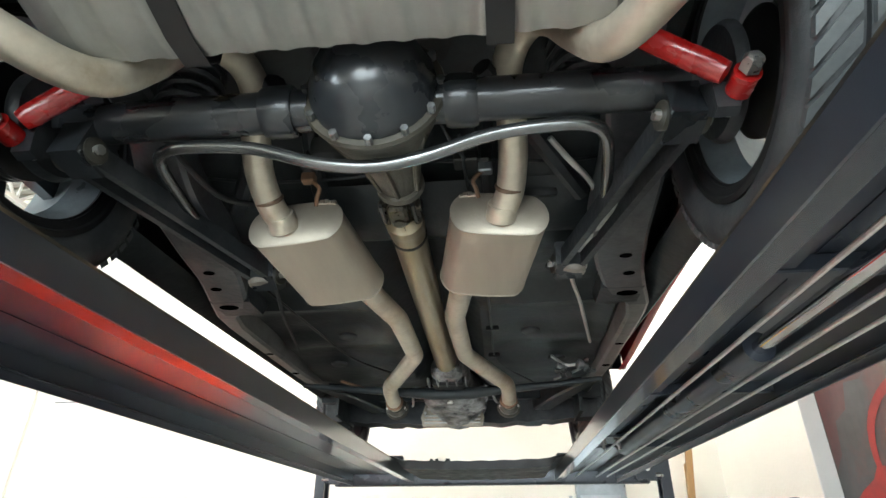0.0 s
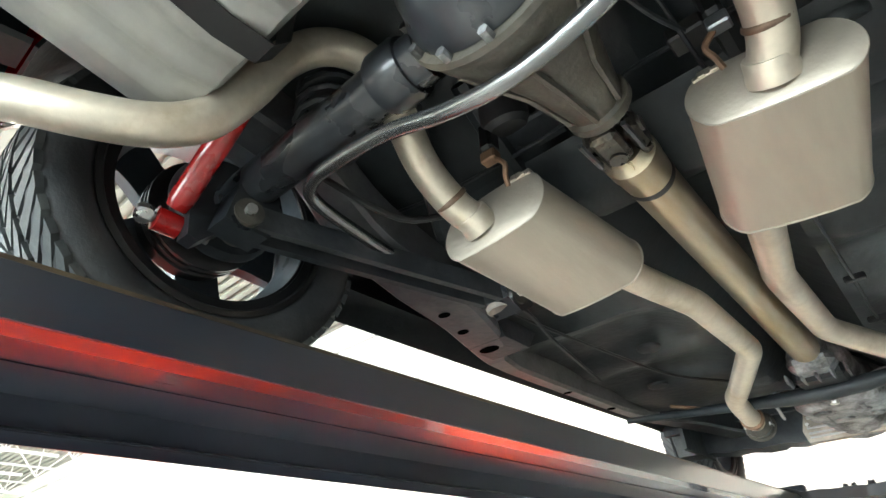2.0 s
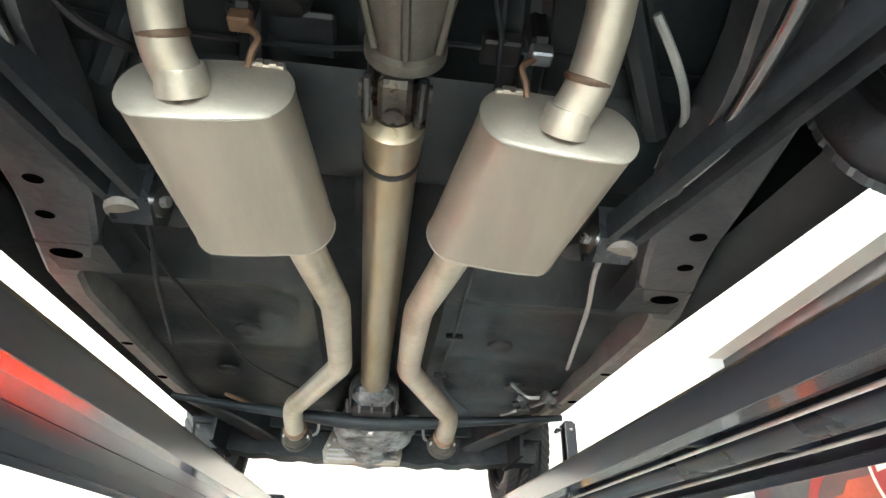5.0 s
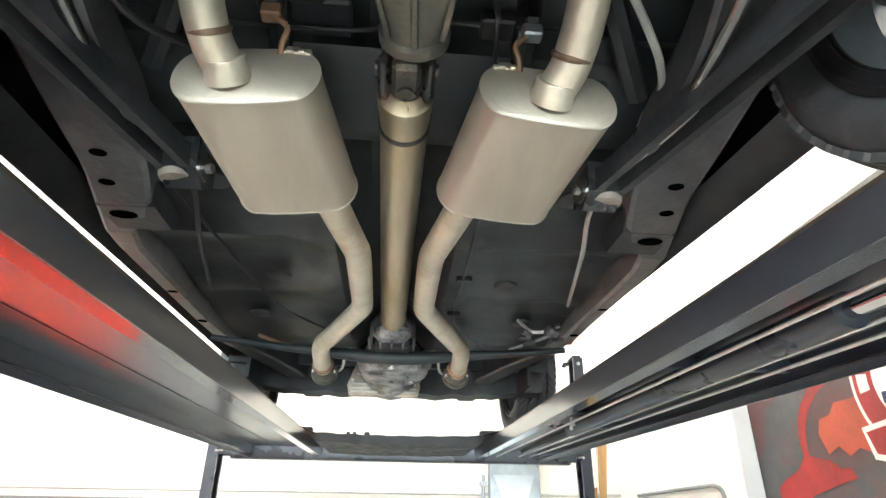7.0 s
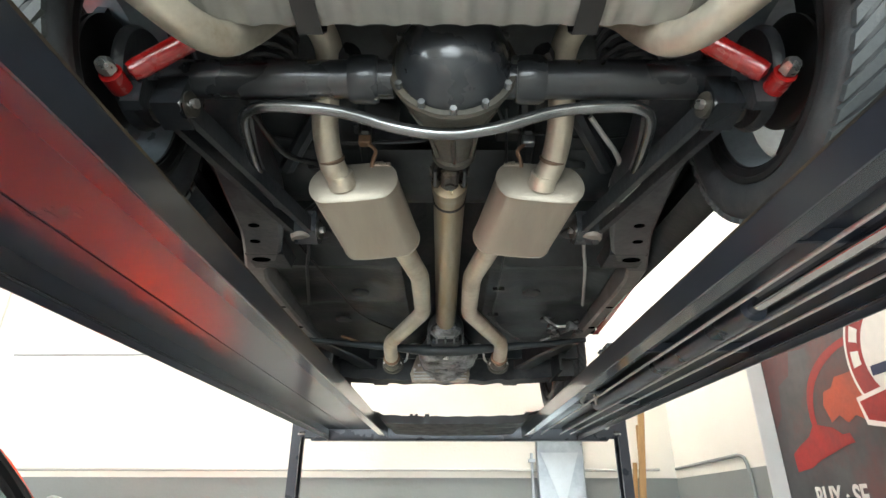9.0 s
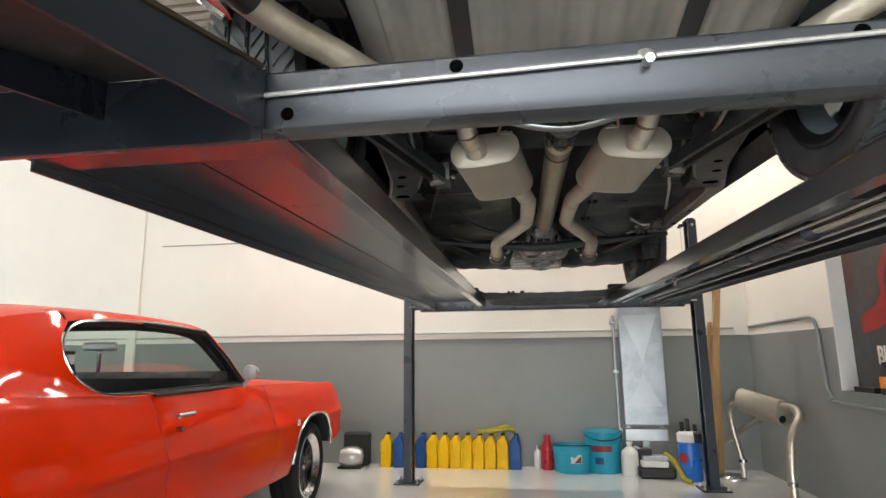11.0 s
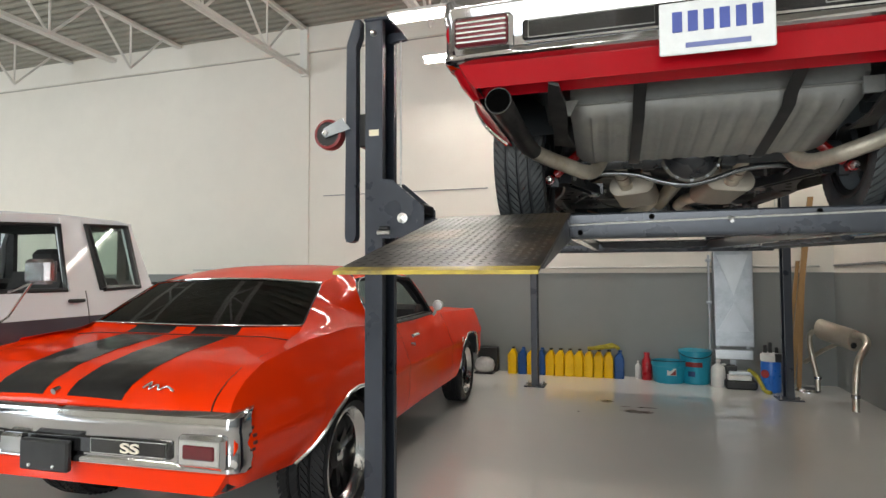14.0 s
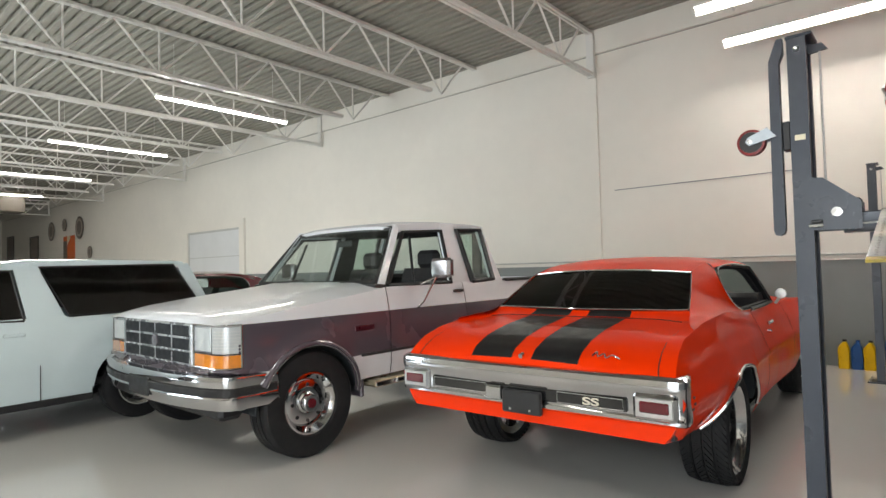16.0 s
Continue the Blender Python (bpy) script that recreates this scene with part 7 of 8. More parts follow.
    part("front_axle_beam", tube(bmesh.new(), [(-0.75, 0, 0.36), (0, 0, 0.33), (0.75, 0, 0.36)], 0.045, 10), UNDERSEAL, t)
    part("rear_axle_tube", tube(bmesh.new(), [(-0.75, -3.53, 0.375), (0.75, -3.53, 0.375)], 0.05, 10), UNDERSEAL, t)
    for yy in (0.0, -3.53):
        for s in (1, -1):
            road_wheel(t, s * 0.865, yy, 0.378, 0.218, 0.235, s, "truck")
    return t


pickup(-4.88, -0.13, 180.0)


# ---- the compact SUV ----
def suv(x, y, rz):
    """Seen from its left rear quarter; origin on the ground under the rear axle."""
    t = thing("compact_suv", "pale white two-door SUV with black-tinted glass, parked on the floor", "car", x, y, 0, rz)
    arch = ((0.0, 0.31, 0.41), (2.55, 0.31, 0.41))
    ys = [-0.74 + 3.97 * k / 100 for k in range(101)]
    rows = []
    for v in ys:
        low = 0.27
        for yc, zc, R in arch:
            if abs(v - yc) < R:
                low = max(low, zc + math.sqrt(R * R - (v - yc) ** 2))
        top = interp([(-0.74, 0.99), (1.8, 0.98), (2.0, 0.97), (3.2, 0.88)], v)
        w = interp([(-0.74, 0.80), (-0.55, 0.845), (2.6, 0.85), (3.23, 0.80)], v)
        rows.append([(w - 0.05 * max(0, (z - 0.7) / 0.3) ** 2 - 0.04 * max(0, (0.5 - z) / 0.25) ** 2 + (0.012 if abs(z - 0.62) < 0.06 else 0), v, z) for z in (low + (top - low) * k / 8 for k in range(9))])
    bm = bmesh.new()
    for m in (lambda r: r, mirror_x):
        ring_faces(bm, [m(r) for r in rows], False, False)
    for r in (rows[0], rows[-1]):
        ring_faces(bm, [r, mirror_x(r)], False, False)
    deck = [r for r in rows if r[0][1] > 1.75]
    ring_faces(bm, [[(r[-1][0] * f, r[0][1], r[-1][2] + 0.05 * (1 - f**4)) for f in [1 - k / 6 for k in range(13)]] for r in deck], False, False)
    bmesh.ops.remove_doubles(bm, verts=bm.verts, dist=1e-4)
    body = part("body", bm, SUV_WHITE, t, "pale white body", 45)
    roof = [(-0.53, 0.66, 1.40), (-0.43, 0.69, 1.453), (0.2, 0.70, 1.468), (0.9, 0.69, 1.46), (1.2, 0.66, 1.41)]
    part("roof", thick(grid([[(w * f, v, z + 0.025 * (1 - f**4)) for f in [1 - k / 8 for k in range(17)]] for v, w, z in roof]), 0.03), SUV_WHITE, t, "", 50)
    for s in (1, -1):
        for a, b, w0, w1 in (((-0.64, 0.79, 0.98), (-0.46, 0.69, 1.43), 0.16, 0.12), ((0.74, 0.80, 0.97), (0.88, 0.70, 1.44), 0.28, 0.17), ((1.78, 0.79, 0.97), (1.20, 0.68, 1.43), 0.08, 0.06)):
            bm = bmesh.new()
            ring_faces(bm, [[(s * p[1], p[0] - w / 2, p[2]), (s * p[1], p[0] + w / 2, p[2]), (s * (p[1] - 0.05), p[0] + w / 2, p[2]), (s * (p[1] - 0.05), p[0] - w / 2, p[2])] for p, w in ((a, w0), (b, w1))])
            part("roof_post", bm, SUV_WHITE, t)
        for nm, q in (("quarter_window", ((-0.60, 0.802, 0.995), (0.578, 0.808, 0.982), (0.777, 0.712, 1.408), (-0.36, 0.705, 1.42))), ("door_window", ((0.90, 0.80, 0.965), (1.68, 0.79, 0.985), (1.24, 0.70, 1.39), (0.975, 0.71, 1.38)))):
            bm = bmesh.new()
            bm.faces.new([bm.verts.new((s * b, a, c)) for a, b, c in q])
            g = part(nm, thick(bm, 0.005), DARK_GLASS, t, "black-tinted side glass")
            part("window_trim", tube(bmesh.new(), [(s * (b + 0.004), a, c) for a, b, c in q + q[:1]], 0.010, 6), BLACK, g)
        part("roof_side", prism([(-0.50, 1.39), (1.2, 1.39), (1.15, 1.44), (-0.45, 1.45)], s * 0.69 - 0.015, s * 0.69 + 0.012), SUV_WHITE, t)
        for v in (0.80, 1.80):
            part("door_gap", tube(bmesh.new(), [(s * 0.848, v, 0.30), (s * 0.852, v, 0.65), (s * 0.80, v, 0.97)], 0.004, 5), BLACK, t)
        part("door_handle", boxes((s * 0.84 - 0.014, s * 0.84 + 0.014, 0.90, 1.05, 0.84, 0.87), bevel=0.008), SUV_WHITE, t)
        part("rocker_trim", boxes((s * 0.80 - 0.03, s * 0.80 + 0.03, 0.40, 2.15, 0.24, 0.30), bevel=0.01), BLACK_PLASTIC, t)
        for yc, zc, R in arch:
            arc = [(yc + R * math.cos(a), zc + R * math.sin(a)) for a in (math.pi * k / 24 for k in range(25))]
            part("wheel_well", thick(grid([[(s * 0.83, p, q) for p, q in arc], [(s * 0.5, p, q) for p, q in arc]]), 0.006), UNDERSEAL, t)
            road_wheel(t, s * 0.735, yc, 0.315, 0.195, 0.2, s, "mag")
    for nm, q in (("windscreen", ((0.74, 1.80, 0.99), (-0.74, 1.80, 0.99), (-0.64, 1.21, 1.41), (0.64, 1.21, 1.41))), ("tailgate_window", ((0.74, -0.70, 1.0), (-0.74, -0.70, 1.0), (-0.63, -0.52, 1.40), (0.63, -0.52, 1.40)))):
        bm = bmesh.new()
        bm.faces.new([bm.verts.new(p) for p in q])
        part(nm, thick(bm, 0.005), DARK_GLASS, t)
    part("interior", boxes((-0.75, 0.75, -0.7, 1.8, 0.35, 0.42)), CARPET, t)
    seat(t, 0, 0.3, 0.6, 1.2, 0.5)
    part("rear_bumper", boxes((-0.80, 0.80, -0.84, -0.72, 0.42, 0.55), bevel=0.03), CHROME, t)
    part("floor_pan", boxes((-0.5, 0.5, -0.8, 3.2, 0.27, 0.3)), UNDERSEAL, t)
    return t


suv(-7.02, -0.38, 180)
DARK_RED = mat("dark_red_paint", (0.13, 0.006, 0.014), 0.25, 0, 0.03, 2, coat=0.8)
coupe("maroon_coupe", "maroon coupe parked behind the SUV", -9.6, 2.9, 0, 178, DARK_RED, (0.322, 0.24, 0.24), (0.313, 0.232, 0.22), False, False)

# ---- window banner on the east wall ----
BANNER = mat("printed_banner_grey", (0.062, 0.060, 0.062), 0.55, 0, 0.45, 2.2, dirt=(0.15, 0.035, 0.03), dirt_at=0.60)
BAN_RED = mat("printed_red", (0.30, 0.020, 0.018), 0.55, 0, 0.3, 5, dirt=(0.16, 0.02, 0.02), dirt_at=0.6)
BAN_ORANGE = mat("printed_orange", (0.37, 0.062, 0.028), 0.55, 0, 0.25, 6)
BAN_WHITE = mat("printed_white", (0.72, 0.68, 0.64), 0.55, 0, 0.06, 20)
WHITE_TRIM = mat("white_reveal", (0.74, 0.73, 0.71), 0.5, 0, 0.05, 3)
BX = 2.408
tagged(part("window_1", boxes((BX + 0.006, BX + 0.02, WIN_Y0, WIN_Y1, WIN_Z0, WIN_Z1)), BAN_WHITE), "window filled by a printed banner", "window", kind="structure")
for nm, b in (("reveal_side", (WALL_E + 0.001, BX + 0.03, WIN_Y1 - 0.012, WIN_Y1 - 0.001, WIN_Z0 + 0.001, WIN_Z1)), ("reveal_sill", (WALL_E - 0.012, BX + 0.03, WIN_Y0, WIN_Y1 - 0.013, WIN_Z0 + 0.001, WIN_Z0 + 0.012))):
    tagged(part("trim", boxes(b), WHITE_TRIM if nm == "reveal_side" else GREY_WALL), "painted window reveal", "trim", kind="structure")
ban = thing("window_banner", "dark grey printed banner with red artwork and white lettering", "banner", BX, 0, 0)
part("sheet", boxes((0.0, 0.004, WIN_Y0 + 0.01, WIN_Y1 - 0.014, WIN_Z0 + 0.014, WIN_Z1 - 0.01)), BANNER, ban)


def print_shape(name, pts, m, lift_by, label=""):
    bm = bmesh.new()
    bm.faces.new([bm.verts.new((-lift_by, a, b)) for a, b in pts])
    return part(name, bm, m, ban, label)


def smooth_outline(pts, steps=5):
    """The same outline with its corners rounded off."""
    return [(p[1], p[2]) for p in smooth_path([Vector((0, a, b)) for a, b in pts], steps)]


def arc_band(cy, cz, r0, r1, a0, a1, n=28):
    a = [radians(a0 + (a1 - a0) * k / n) for k in range(n + 1)]
    return [(cy + r0 * math.cos(t), cz + r0 * math.sin(t)) for t in a] + [(cy + r1 * math.cos(t), cz + r1 * math.sin(t)) for t in reversed(a)]


RED_HAZE = mat("printed_dark_red_haze", (0.120, 0.030, 0.028), 0.55, 0, 0.5, 3, dirt=(0.062, 0.05, 0.052), dirt_at=0.55, dirt_soft=0.2)
print_shape("red_haze", [(WIN_Y1 - 0.03, 2.06), (3.62, 2.10), (3.50, 1.98), (3.62, 1.92), (3.78, 1.94), (3.84, 1.80), (3.98, 1.76), (4.02, 1.58), (WIN_Y1 - 0.03, 1.50)], RED_HAZE, 0.0015, "dim red printed haze")
print_shape("red_arc", smooth_outline([(3.18, 1.885), (3.30, 1.88), (3.47, 1.84), (3.62, 1.756), (3.70, 1.65), (3.722, 1.53), (3.71, 1.44)]) + smooth_outline([(3.665, 1.46), (3.668, 1.53), (3.652, 1.60), (3.60, 1.69), (3.49, 1.77), (3.33, 1.83), (3.18, 1.845)]), BAN_RED, 0.002, "red printed arc")
print_shape("red_swash", [(3.705, 1.487), (3.60, 1.46), (3.53, 1.444), (3.46, 1.40), (3.40, 1.40), (3.37, 1.35), (3.46, 1.34), (3.60, 1.31), (3.705, 1.288), (3.82, 1.25), (3.98, 1.235), (3.985, 1.34), (3.90, 1.38), (3.78, 1.42)], BAN_RED, 0.003, "red printed shape")
print_shape("orange_swash", [(3.10, 1.72), (3.29, 1.70), (3.40, 1.70), (3.45, 1.65), (3.53, 1.64), (3.56, 1.57), (3.52, 1.47), (3.44, 1.50), (3.38, 1.45), (3.305, 1.48), (3.22, 1.44), (3.10, 1.46)], BAN_ORANGE, 0.004, "orange printed shape")
BADGE_C = (2.875, 1.74)
for r1, m, l in ((0.380, BAN_WHITE, 0.005), (0.362, BAN_RED, 0.006), (0.245, BAN_WHITE, 0.007)):
    print_shape("badge_ring", arc_band(*BADGE_C, 0.001, r1, 0, 360, 48), m, l, "round red and white badge")
for a in range(-6, 186, 24):
    print_shape("badge_bar", arc_band(*BADGE_C, 0.272, 0.335, a, a + 15, 4), BAN_WHITE, 0.008)
print_shape("badge_bar", [(3.09, 1.64), (2.60, 1.64), (2.60, 1.69), (3.09, 1.69)], mat("printed_dark_blue", (0.02, 0.025, 0.07), 0.5), 0.008)
for k, m in ((0.0, BAN_WHITE), (0.022, BAN_RED)):
    print_shape("badge_shield", [(3.26 - k, 1.56 - k), (3.23 - k, 1.42 + k), (2.875, 1.34 + k), (2.52 + k, 1.42 + k), (2.49 + k, 1.56 - k), (2.875, 1.60 - k)], m, 0.009 + k / 20, "red shield with a white rim")
text_part("BUY \u00b7 SE", 0.165, ban, BAN_WHITE, pose(-0.004, 3.85, 1.03, 90, 0, -90), "white printed lettering", 0.78)
text_part("NTAG", 0.115, ban, BAN_WHITE, pose(-0.004, 3.77, 0.88, 90, 0, -90), "white printed lettering", 0.78)

# bottles on the sill
SILL = WIN_Z0 + 0.012


def bottle(name, label, x, y, z, r, h, m, cap, wide=1.0, lab=None, neck=0.35, rz=0, handle=False, kind="bottle", group=""):
    b = thing(name, label, kind, x, y, z, rz, group)
    bm = lathe([(0.0, 0.0), (r * 0.92, 0.0), (r, 0.01), (r, h * 0.62), (r * 0.9, h * 0.72), (r * neck, h * 0.86), (r * neck, h * 0.93), (0.0, h * 0.93)], seg=20)
    bmesh.ops.scale(bm, vec=(wide, 1, 1), verts=bm.verts)
    part("body", bm, m, b)
    part("cap", lathe([(0.0, h * 0.925), (r * neck * 1.25, h * 0.925), (r * neck * 1.2, h), (0.0, h)], seg=14), cap, b, "screw cap")
    if lab:
        bm = lathe([(r * 1.01, h * 0.2), (r * 1.015, h * 0.21), (r * 1.015, h * 0.54), (r * 1.01, h * 0.55)], seg=20)
        bmesh.ops.scale(bm, vec=(wide, 1, 1), verts=bm.verts)
        part("label", bm, lab, b, "printed paper label")
    if handle:
        part("handle", tube(bmesh.new(), [(r * 0.5 * wide, 0, h * 0.84), (r * 1.0 * wide, 0, h * 0.80), (r * 1.05 * wide, 0, h * 0.62), (r * 0.8 * wide, 0, h * 0.5)], r * 0.16, 8, 4), m, b)
    return b


RED_PLASTIC = mat("red_plastic", (0.42, 0.012, 0.02), 0.3, 0, 0.08, 15)
WHITE_PLASTIC = mat("white_plastic", (0.72, 0.72, 0.70), 0.35, 0, 0.05, 15)
ORANGE_LABEL = mat("orange_label", (0.75, 0.22, 0.03), 0.5, 0, 0.3, 25)
YELLOW_PLASTIC = mat("yellow_plastic", (0.84, 0.50, 0.0), 0.4, 0, 0.06, 12, 0.03, 60, spec=0.25)
BLUE_PLASTIC = mat("blue_plastic", (0.010, 0.070, 0.24), 0.4, 0, 0.08, 12, 0.03, 60, spec=0.3)
TEAL_PLASTIC = mat("teal_plastic", (0.012, 0.32, 0.46), 0.35, 0, 0.08, 8)
SPRAY_BLUE = mat("sprayer_blue", (0.015, 0.16, 0.62), 0.3, 0, 0.08, 8)
bottle("black_bottle", "black bottle with an orange label on the window sill", 2.33, 3.66, SILL, 0.034, 0.20, BLACK_PLASTIC, BLACK_PLASTIC, lab=ORANGE_LABEL)
bottle("orange_bottle", "orange-red bottle on the window sill", 2.335, 3.42, SILL, 0.045, 0.24, mat("orange_plastic", (0.62, 0.09, 0.02), 0.35, 0, 0.08, 15), BLACK_PLASTIC)
bottle("grey_funnel_bottle", "squat grey bottle on the window sill", 2.34, 3.53, SILL, 0.06, 0.12, mat("grey_plastic", (0.30, 0.33, 0.33), 0.4, 0, 0.1, 15), BLACK_PLASTIC, neck=0.2)
solo("small_carton", boxes((-0.03, 0.03, -0.12, 0.12, 0, 0.035), bevel=0.004), BLACK_PLASTIC, "small dark carton on the window sill", "box", 2.345, 3.90, SILL)

# ---- along the north wall ----


def oil_jug(x, y, m, rz, colour):
    """A five-litre oil jug with a moulded grip and a screw cap."""
    j = thing("oil_jug", f"{colour} plastic motor oil jug standing by the wall", "oil jug", x, y, 0, rz, "row of oil jugs")
    h = 0.31
    out = [(-0.054, 0.0), (0.054, 0.0), (0.057, 0.02), (0.057, 0.215), (0.050, 0.262), (0.034, 0.292), (0.030, 0.315), (-0.006, 0.315), (-0.014, 0.300), (-0.046, 0.262), (-0.056, 0.22), (-0.057, 0.02)]
    bm = bmesh.new()
    rings = []
    for d, sc in ((-0.075, 0.86), (-0.068, 0.96), (-0.06, 1.0), (0.06, 1.0), (0.068, 0.96), (0.075, 0.86)):
        rings.append([(a * sc, d, 0.145 + (b - 0.145) * (sc if b > 0.01 else 1.0)) for a, b in out])
    ring_faces(bm, rings)
    part("body", bm, m, j)
    part("cap", lathe([(0.0, 0.312), (0.021, 0.312), (0.021, 0.338), (0.0, 0.340)], (0.012, 0, 0), seg=16), BLACK_PLASTIC if colour == "yellow" else m, j, "screw cap")
    part("grip", tube(bmesh.new(), [(-0.012, -0.068, 0.285), (-0.044, -0.080, 0.245), (-0.046, -0.080, 0.165), (-0.028, -0.074, 0.125)], 0.0095, 8, 4), m, j)
    part("label_panel", boxes((-0.040, 0.045, -0.0795, -0.076, 0.03, 0.10), bevel=0.003), m, j)


for x, m, c in ((-1.375, YELLOW_PLASTIC, "yellow"), (-1.245, BLUE_PLASTIC, "blue"), (-1.125, YELLOW_PLASTIC, "yellow"), (-1.005, BLUE_PLASTIC, "blue"), (-0.893, YELLOW_PLASTIC, "yellow"), (-0.775, YELLOW_PLASTIC, "yellow"), (-0.657, YELLOW_PLASTIC, "yellow"), (-0.539, YELLOW_PLASTIC, "yellow"), (-0.420, YELLOW_PLASTIC, "yellow"), (-0.302, YELLOW_PLASTIC, "yellow"), (-0.184, YELLOW_PLASTIC, "yellow"), (-0.055, BLUE_PLASTIC, "blue")):
    oil_jug(x, 5.68, m, random.uniform(-5, 5), c)
rag = mat("yellow_green_cloth", (0.35, 0.30, 0.03), 0.85, 0, 0.3, 25, 0.3, 120)
pts = [(-0.42, 5.66, 0.352), (-0.30, 5.60, 0.365), (-0.20, 5.66, 0.37), (-0.10, 5.62, 0.385), (-0.06, 5.66, 0.36)]
solo("hose_coil", tube(tube(bmesh.new(), pts, 0.022, 10, 5), [(-0.36, 5.70, 0.355), (-0.22, 5.72, 0.38), (-0.14, 5.70, 0.40), (-0.08, 5.70, 0.37)], 0.020, 10, 5), rag, "yellow-green strap lying on the oil jugs", "strap")
bottle("white_bottle", "small white bottle standing by the wall", 0.165, 5.70, 0, 0.035, 0.22, WHITE_PLASTIC, WHITE_PLASTIC, neck=0.3)
bottle("red_bottle", "tall red bottle standing by the wall", 0.265, 5.66, 0, 0.058, 0.325, RED_PLASTIC, RED_PLASTIC, neck=0.5)


def pail(x, y, r0, r1, h, label, tall):
    p = thing("bucket", label, "bucket", x, y, 0, 0, "teal buckets")
    part("body", lathe([(0.0, 0.0), (r0, 0.0), (r0 + 0.003, 0.01), (r1, h - 0.05), (r1 + 0.008, h - 0.045), (r1 + 0.008, h), (r1, h), (r0, 0.012), (0.0, 0.012)], seg=36), TEAL_PLASTIC, p)
    if tall:
        for k in (0.72, 0.80):
            part("rib", lathe([(r0 + (r1 - r0) * k, h * k), (r0 + (r1 - r0) * k + 0.008, h * k + 0.003), (r0 + (r1 - r0) * k, h * k + 0.008)], seg=36), TEAL_PLASTIC, p)
        part("lid", lathe([(0.0, h - 0.002), (r1 + 0.012, h - 0.002), (r1 + 0.012, h + 0.014), (0.0, h + 0.014)], seg=36), TEAL_PLASTIC, p, "fitted teal lid")
    part("bail_handle", tube(bmesh.new(), [(r1 + 0.006, 0, h - 0.03)] + [((r1 + 0.012) * math.cos(a), -abs(r1 + 0.012) * math.sin(a), h + (0.02 if not tall else -0.06) * math.sin(a)) for a in (math.pi * k / 10 for k in range(1, 10))] + [(-r1 - 0.006, 0, h - 0.03)], 0.005, 6), BLACK, p, "wire handle")
    return p


low = pail(0.505, 5.60, 0.165, 0.19, 0.245, "low teal bucket with a white and red label", False)
part("label", boxes((-0.03, 0.07, -0.184, -0.176, 0.10, 0.18)), BAN_WHITE, low, "white and red label")
part("label_mark", prism([(0.0, 0.105), (0.065, 0.105), (0.065, 0.17)], -0.187, -0.185, "xz"), BAN_RED, low)
tall = pail(0.80, 5.62, 0.150, 0.170, 0.365, "tall teal lidded bucket with red print", True)
for a, b, c, d, m in ((-0.13, 0.06, 0.20, 0.255, BAN_RED), (-0.10, -0.02, 0.09, 0.15, mat("dark_blue_print", (0.01, 0.05, 0.16), 0.5))):
    bm = grid([[(0.168 * math.sin(t), -0.168 * math.cos(t), z) for t in [a * 6 + (b - a) * 6 * k / 8 for k in range(9)]] for z in (c, d)])
    part("print", bm, m, tall, "red and dark printing")
bottle("white_jug", "white plastic jug with a handle on the floor", 1.02, 5.45, 0, 0.082, 0.30, WHITE_PLASTIC, WHITE_PLASTIC, wide=0.95, neck=0.3, handle=True, kind="jug")
case = thing("tool_pack", "black pack with white cartons on the floor", "tool case", 1.23, 5.42, 0)
part("tray", boxes((-0.16, 0.16, -0.14, 0.14, 0, 0.10), bevel=0.02), BLACK_PLASTIC, case)
part("carton", boxes((-0.13, 0.10, -0.13, -0.02, 0.101, 0.15), bevel=0.004), WHITE_PLASTIC, case, "white carton")
part("carton", boxes((-0.11, 0.14, -0.06, 0.06, 0.151, 0.185), bevel=0.004), ZINC, case, "silver carton")
part("carton", boxes((-0.14, -0.02, -0.01, 0.11, 0.102, 0.24), bevel=0.008), BLACK_PLASTIC, case)
solo("strap", tube(bmesh.new(), [(1.33, 5.42, 0.20), (1.37, 5.34, 0.17), (1.41, 5.26, 0.10), (1.43, 5.18, 0.03), (1.48, 5.12, 0.012)], 0.022, 8, 5), rag, "yellow-green webbing strap hanging down", "strap")
spr = thing("pump_sprayer", "blue pump sprayer with white and black fittings on the floor", "sprayer", 1.515, 5.28, 0)
part("tank", lathe([(0.0, 0.0), (0.09, 0.0), (0.098, 0.02), (0.098, 0.30), (0.09, 0.335), (0.0, 0.34)], seg=28), SPRAY_BLUE, spr, "blue tank")
part("collar", lathe([(0.095, 0.33), (0.10, 0.335), (0.10, 0.40), (0.07, 0.42), (0.0, 0.42)], seg=28), WHITE_PLASTIC, spr, "white collar")
part("side_block", boxes((0.02, 0.11, -0.105, -0.03, 0.33, 0.42), bevel=0.01), BLACK_PLASTIC, spr)
for dx, hh in ((-0.05, 0.50), (0.0, 0.53), (0.06, 0.48)):
    part("nozzle", lathe([(0.0, 0.0), (0.02, 0.0), (0.016, 0.05), (0.02, hh - 0.42), (0.0, hh - 0.42 + 0.006)], (dx, 0, 0.418), seg=12), BLACK_PLASTIC, spr)
part("badge", lathe([(0.0, 0.0), (0.045, 0.0), (0.045, 0.003), (0.0, 0.004)], (-0.071, -0.071, 0.20), (-0.7, -0.7, 0), 20), BAN_RED, spr, "round red and white badge")

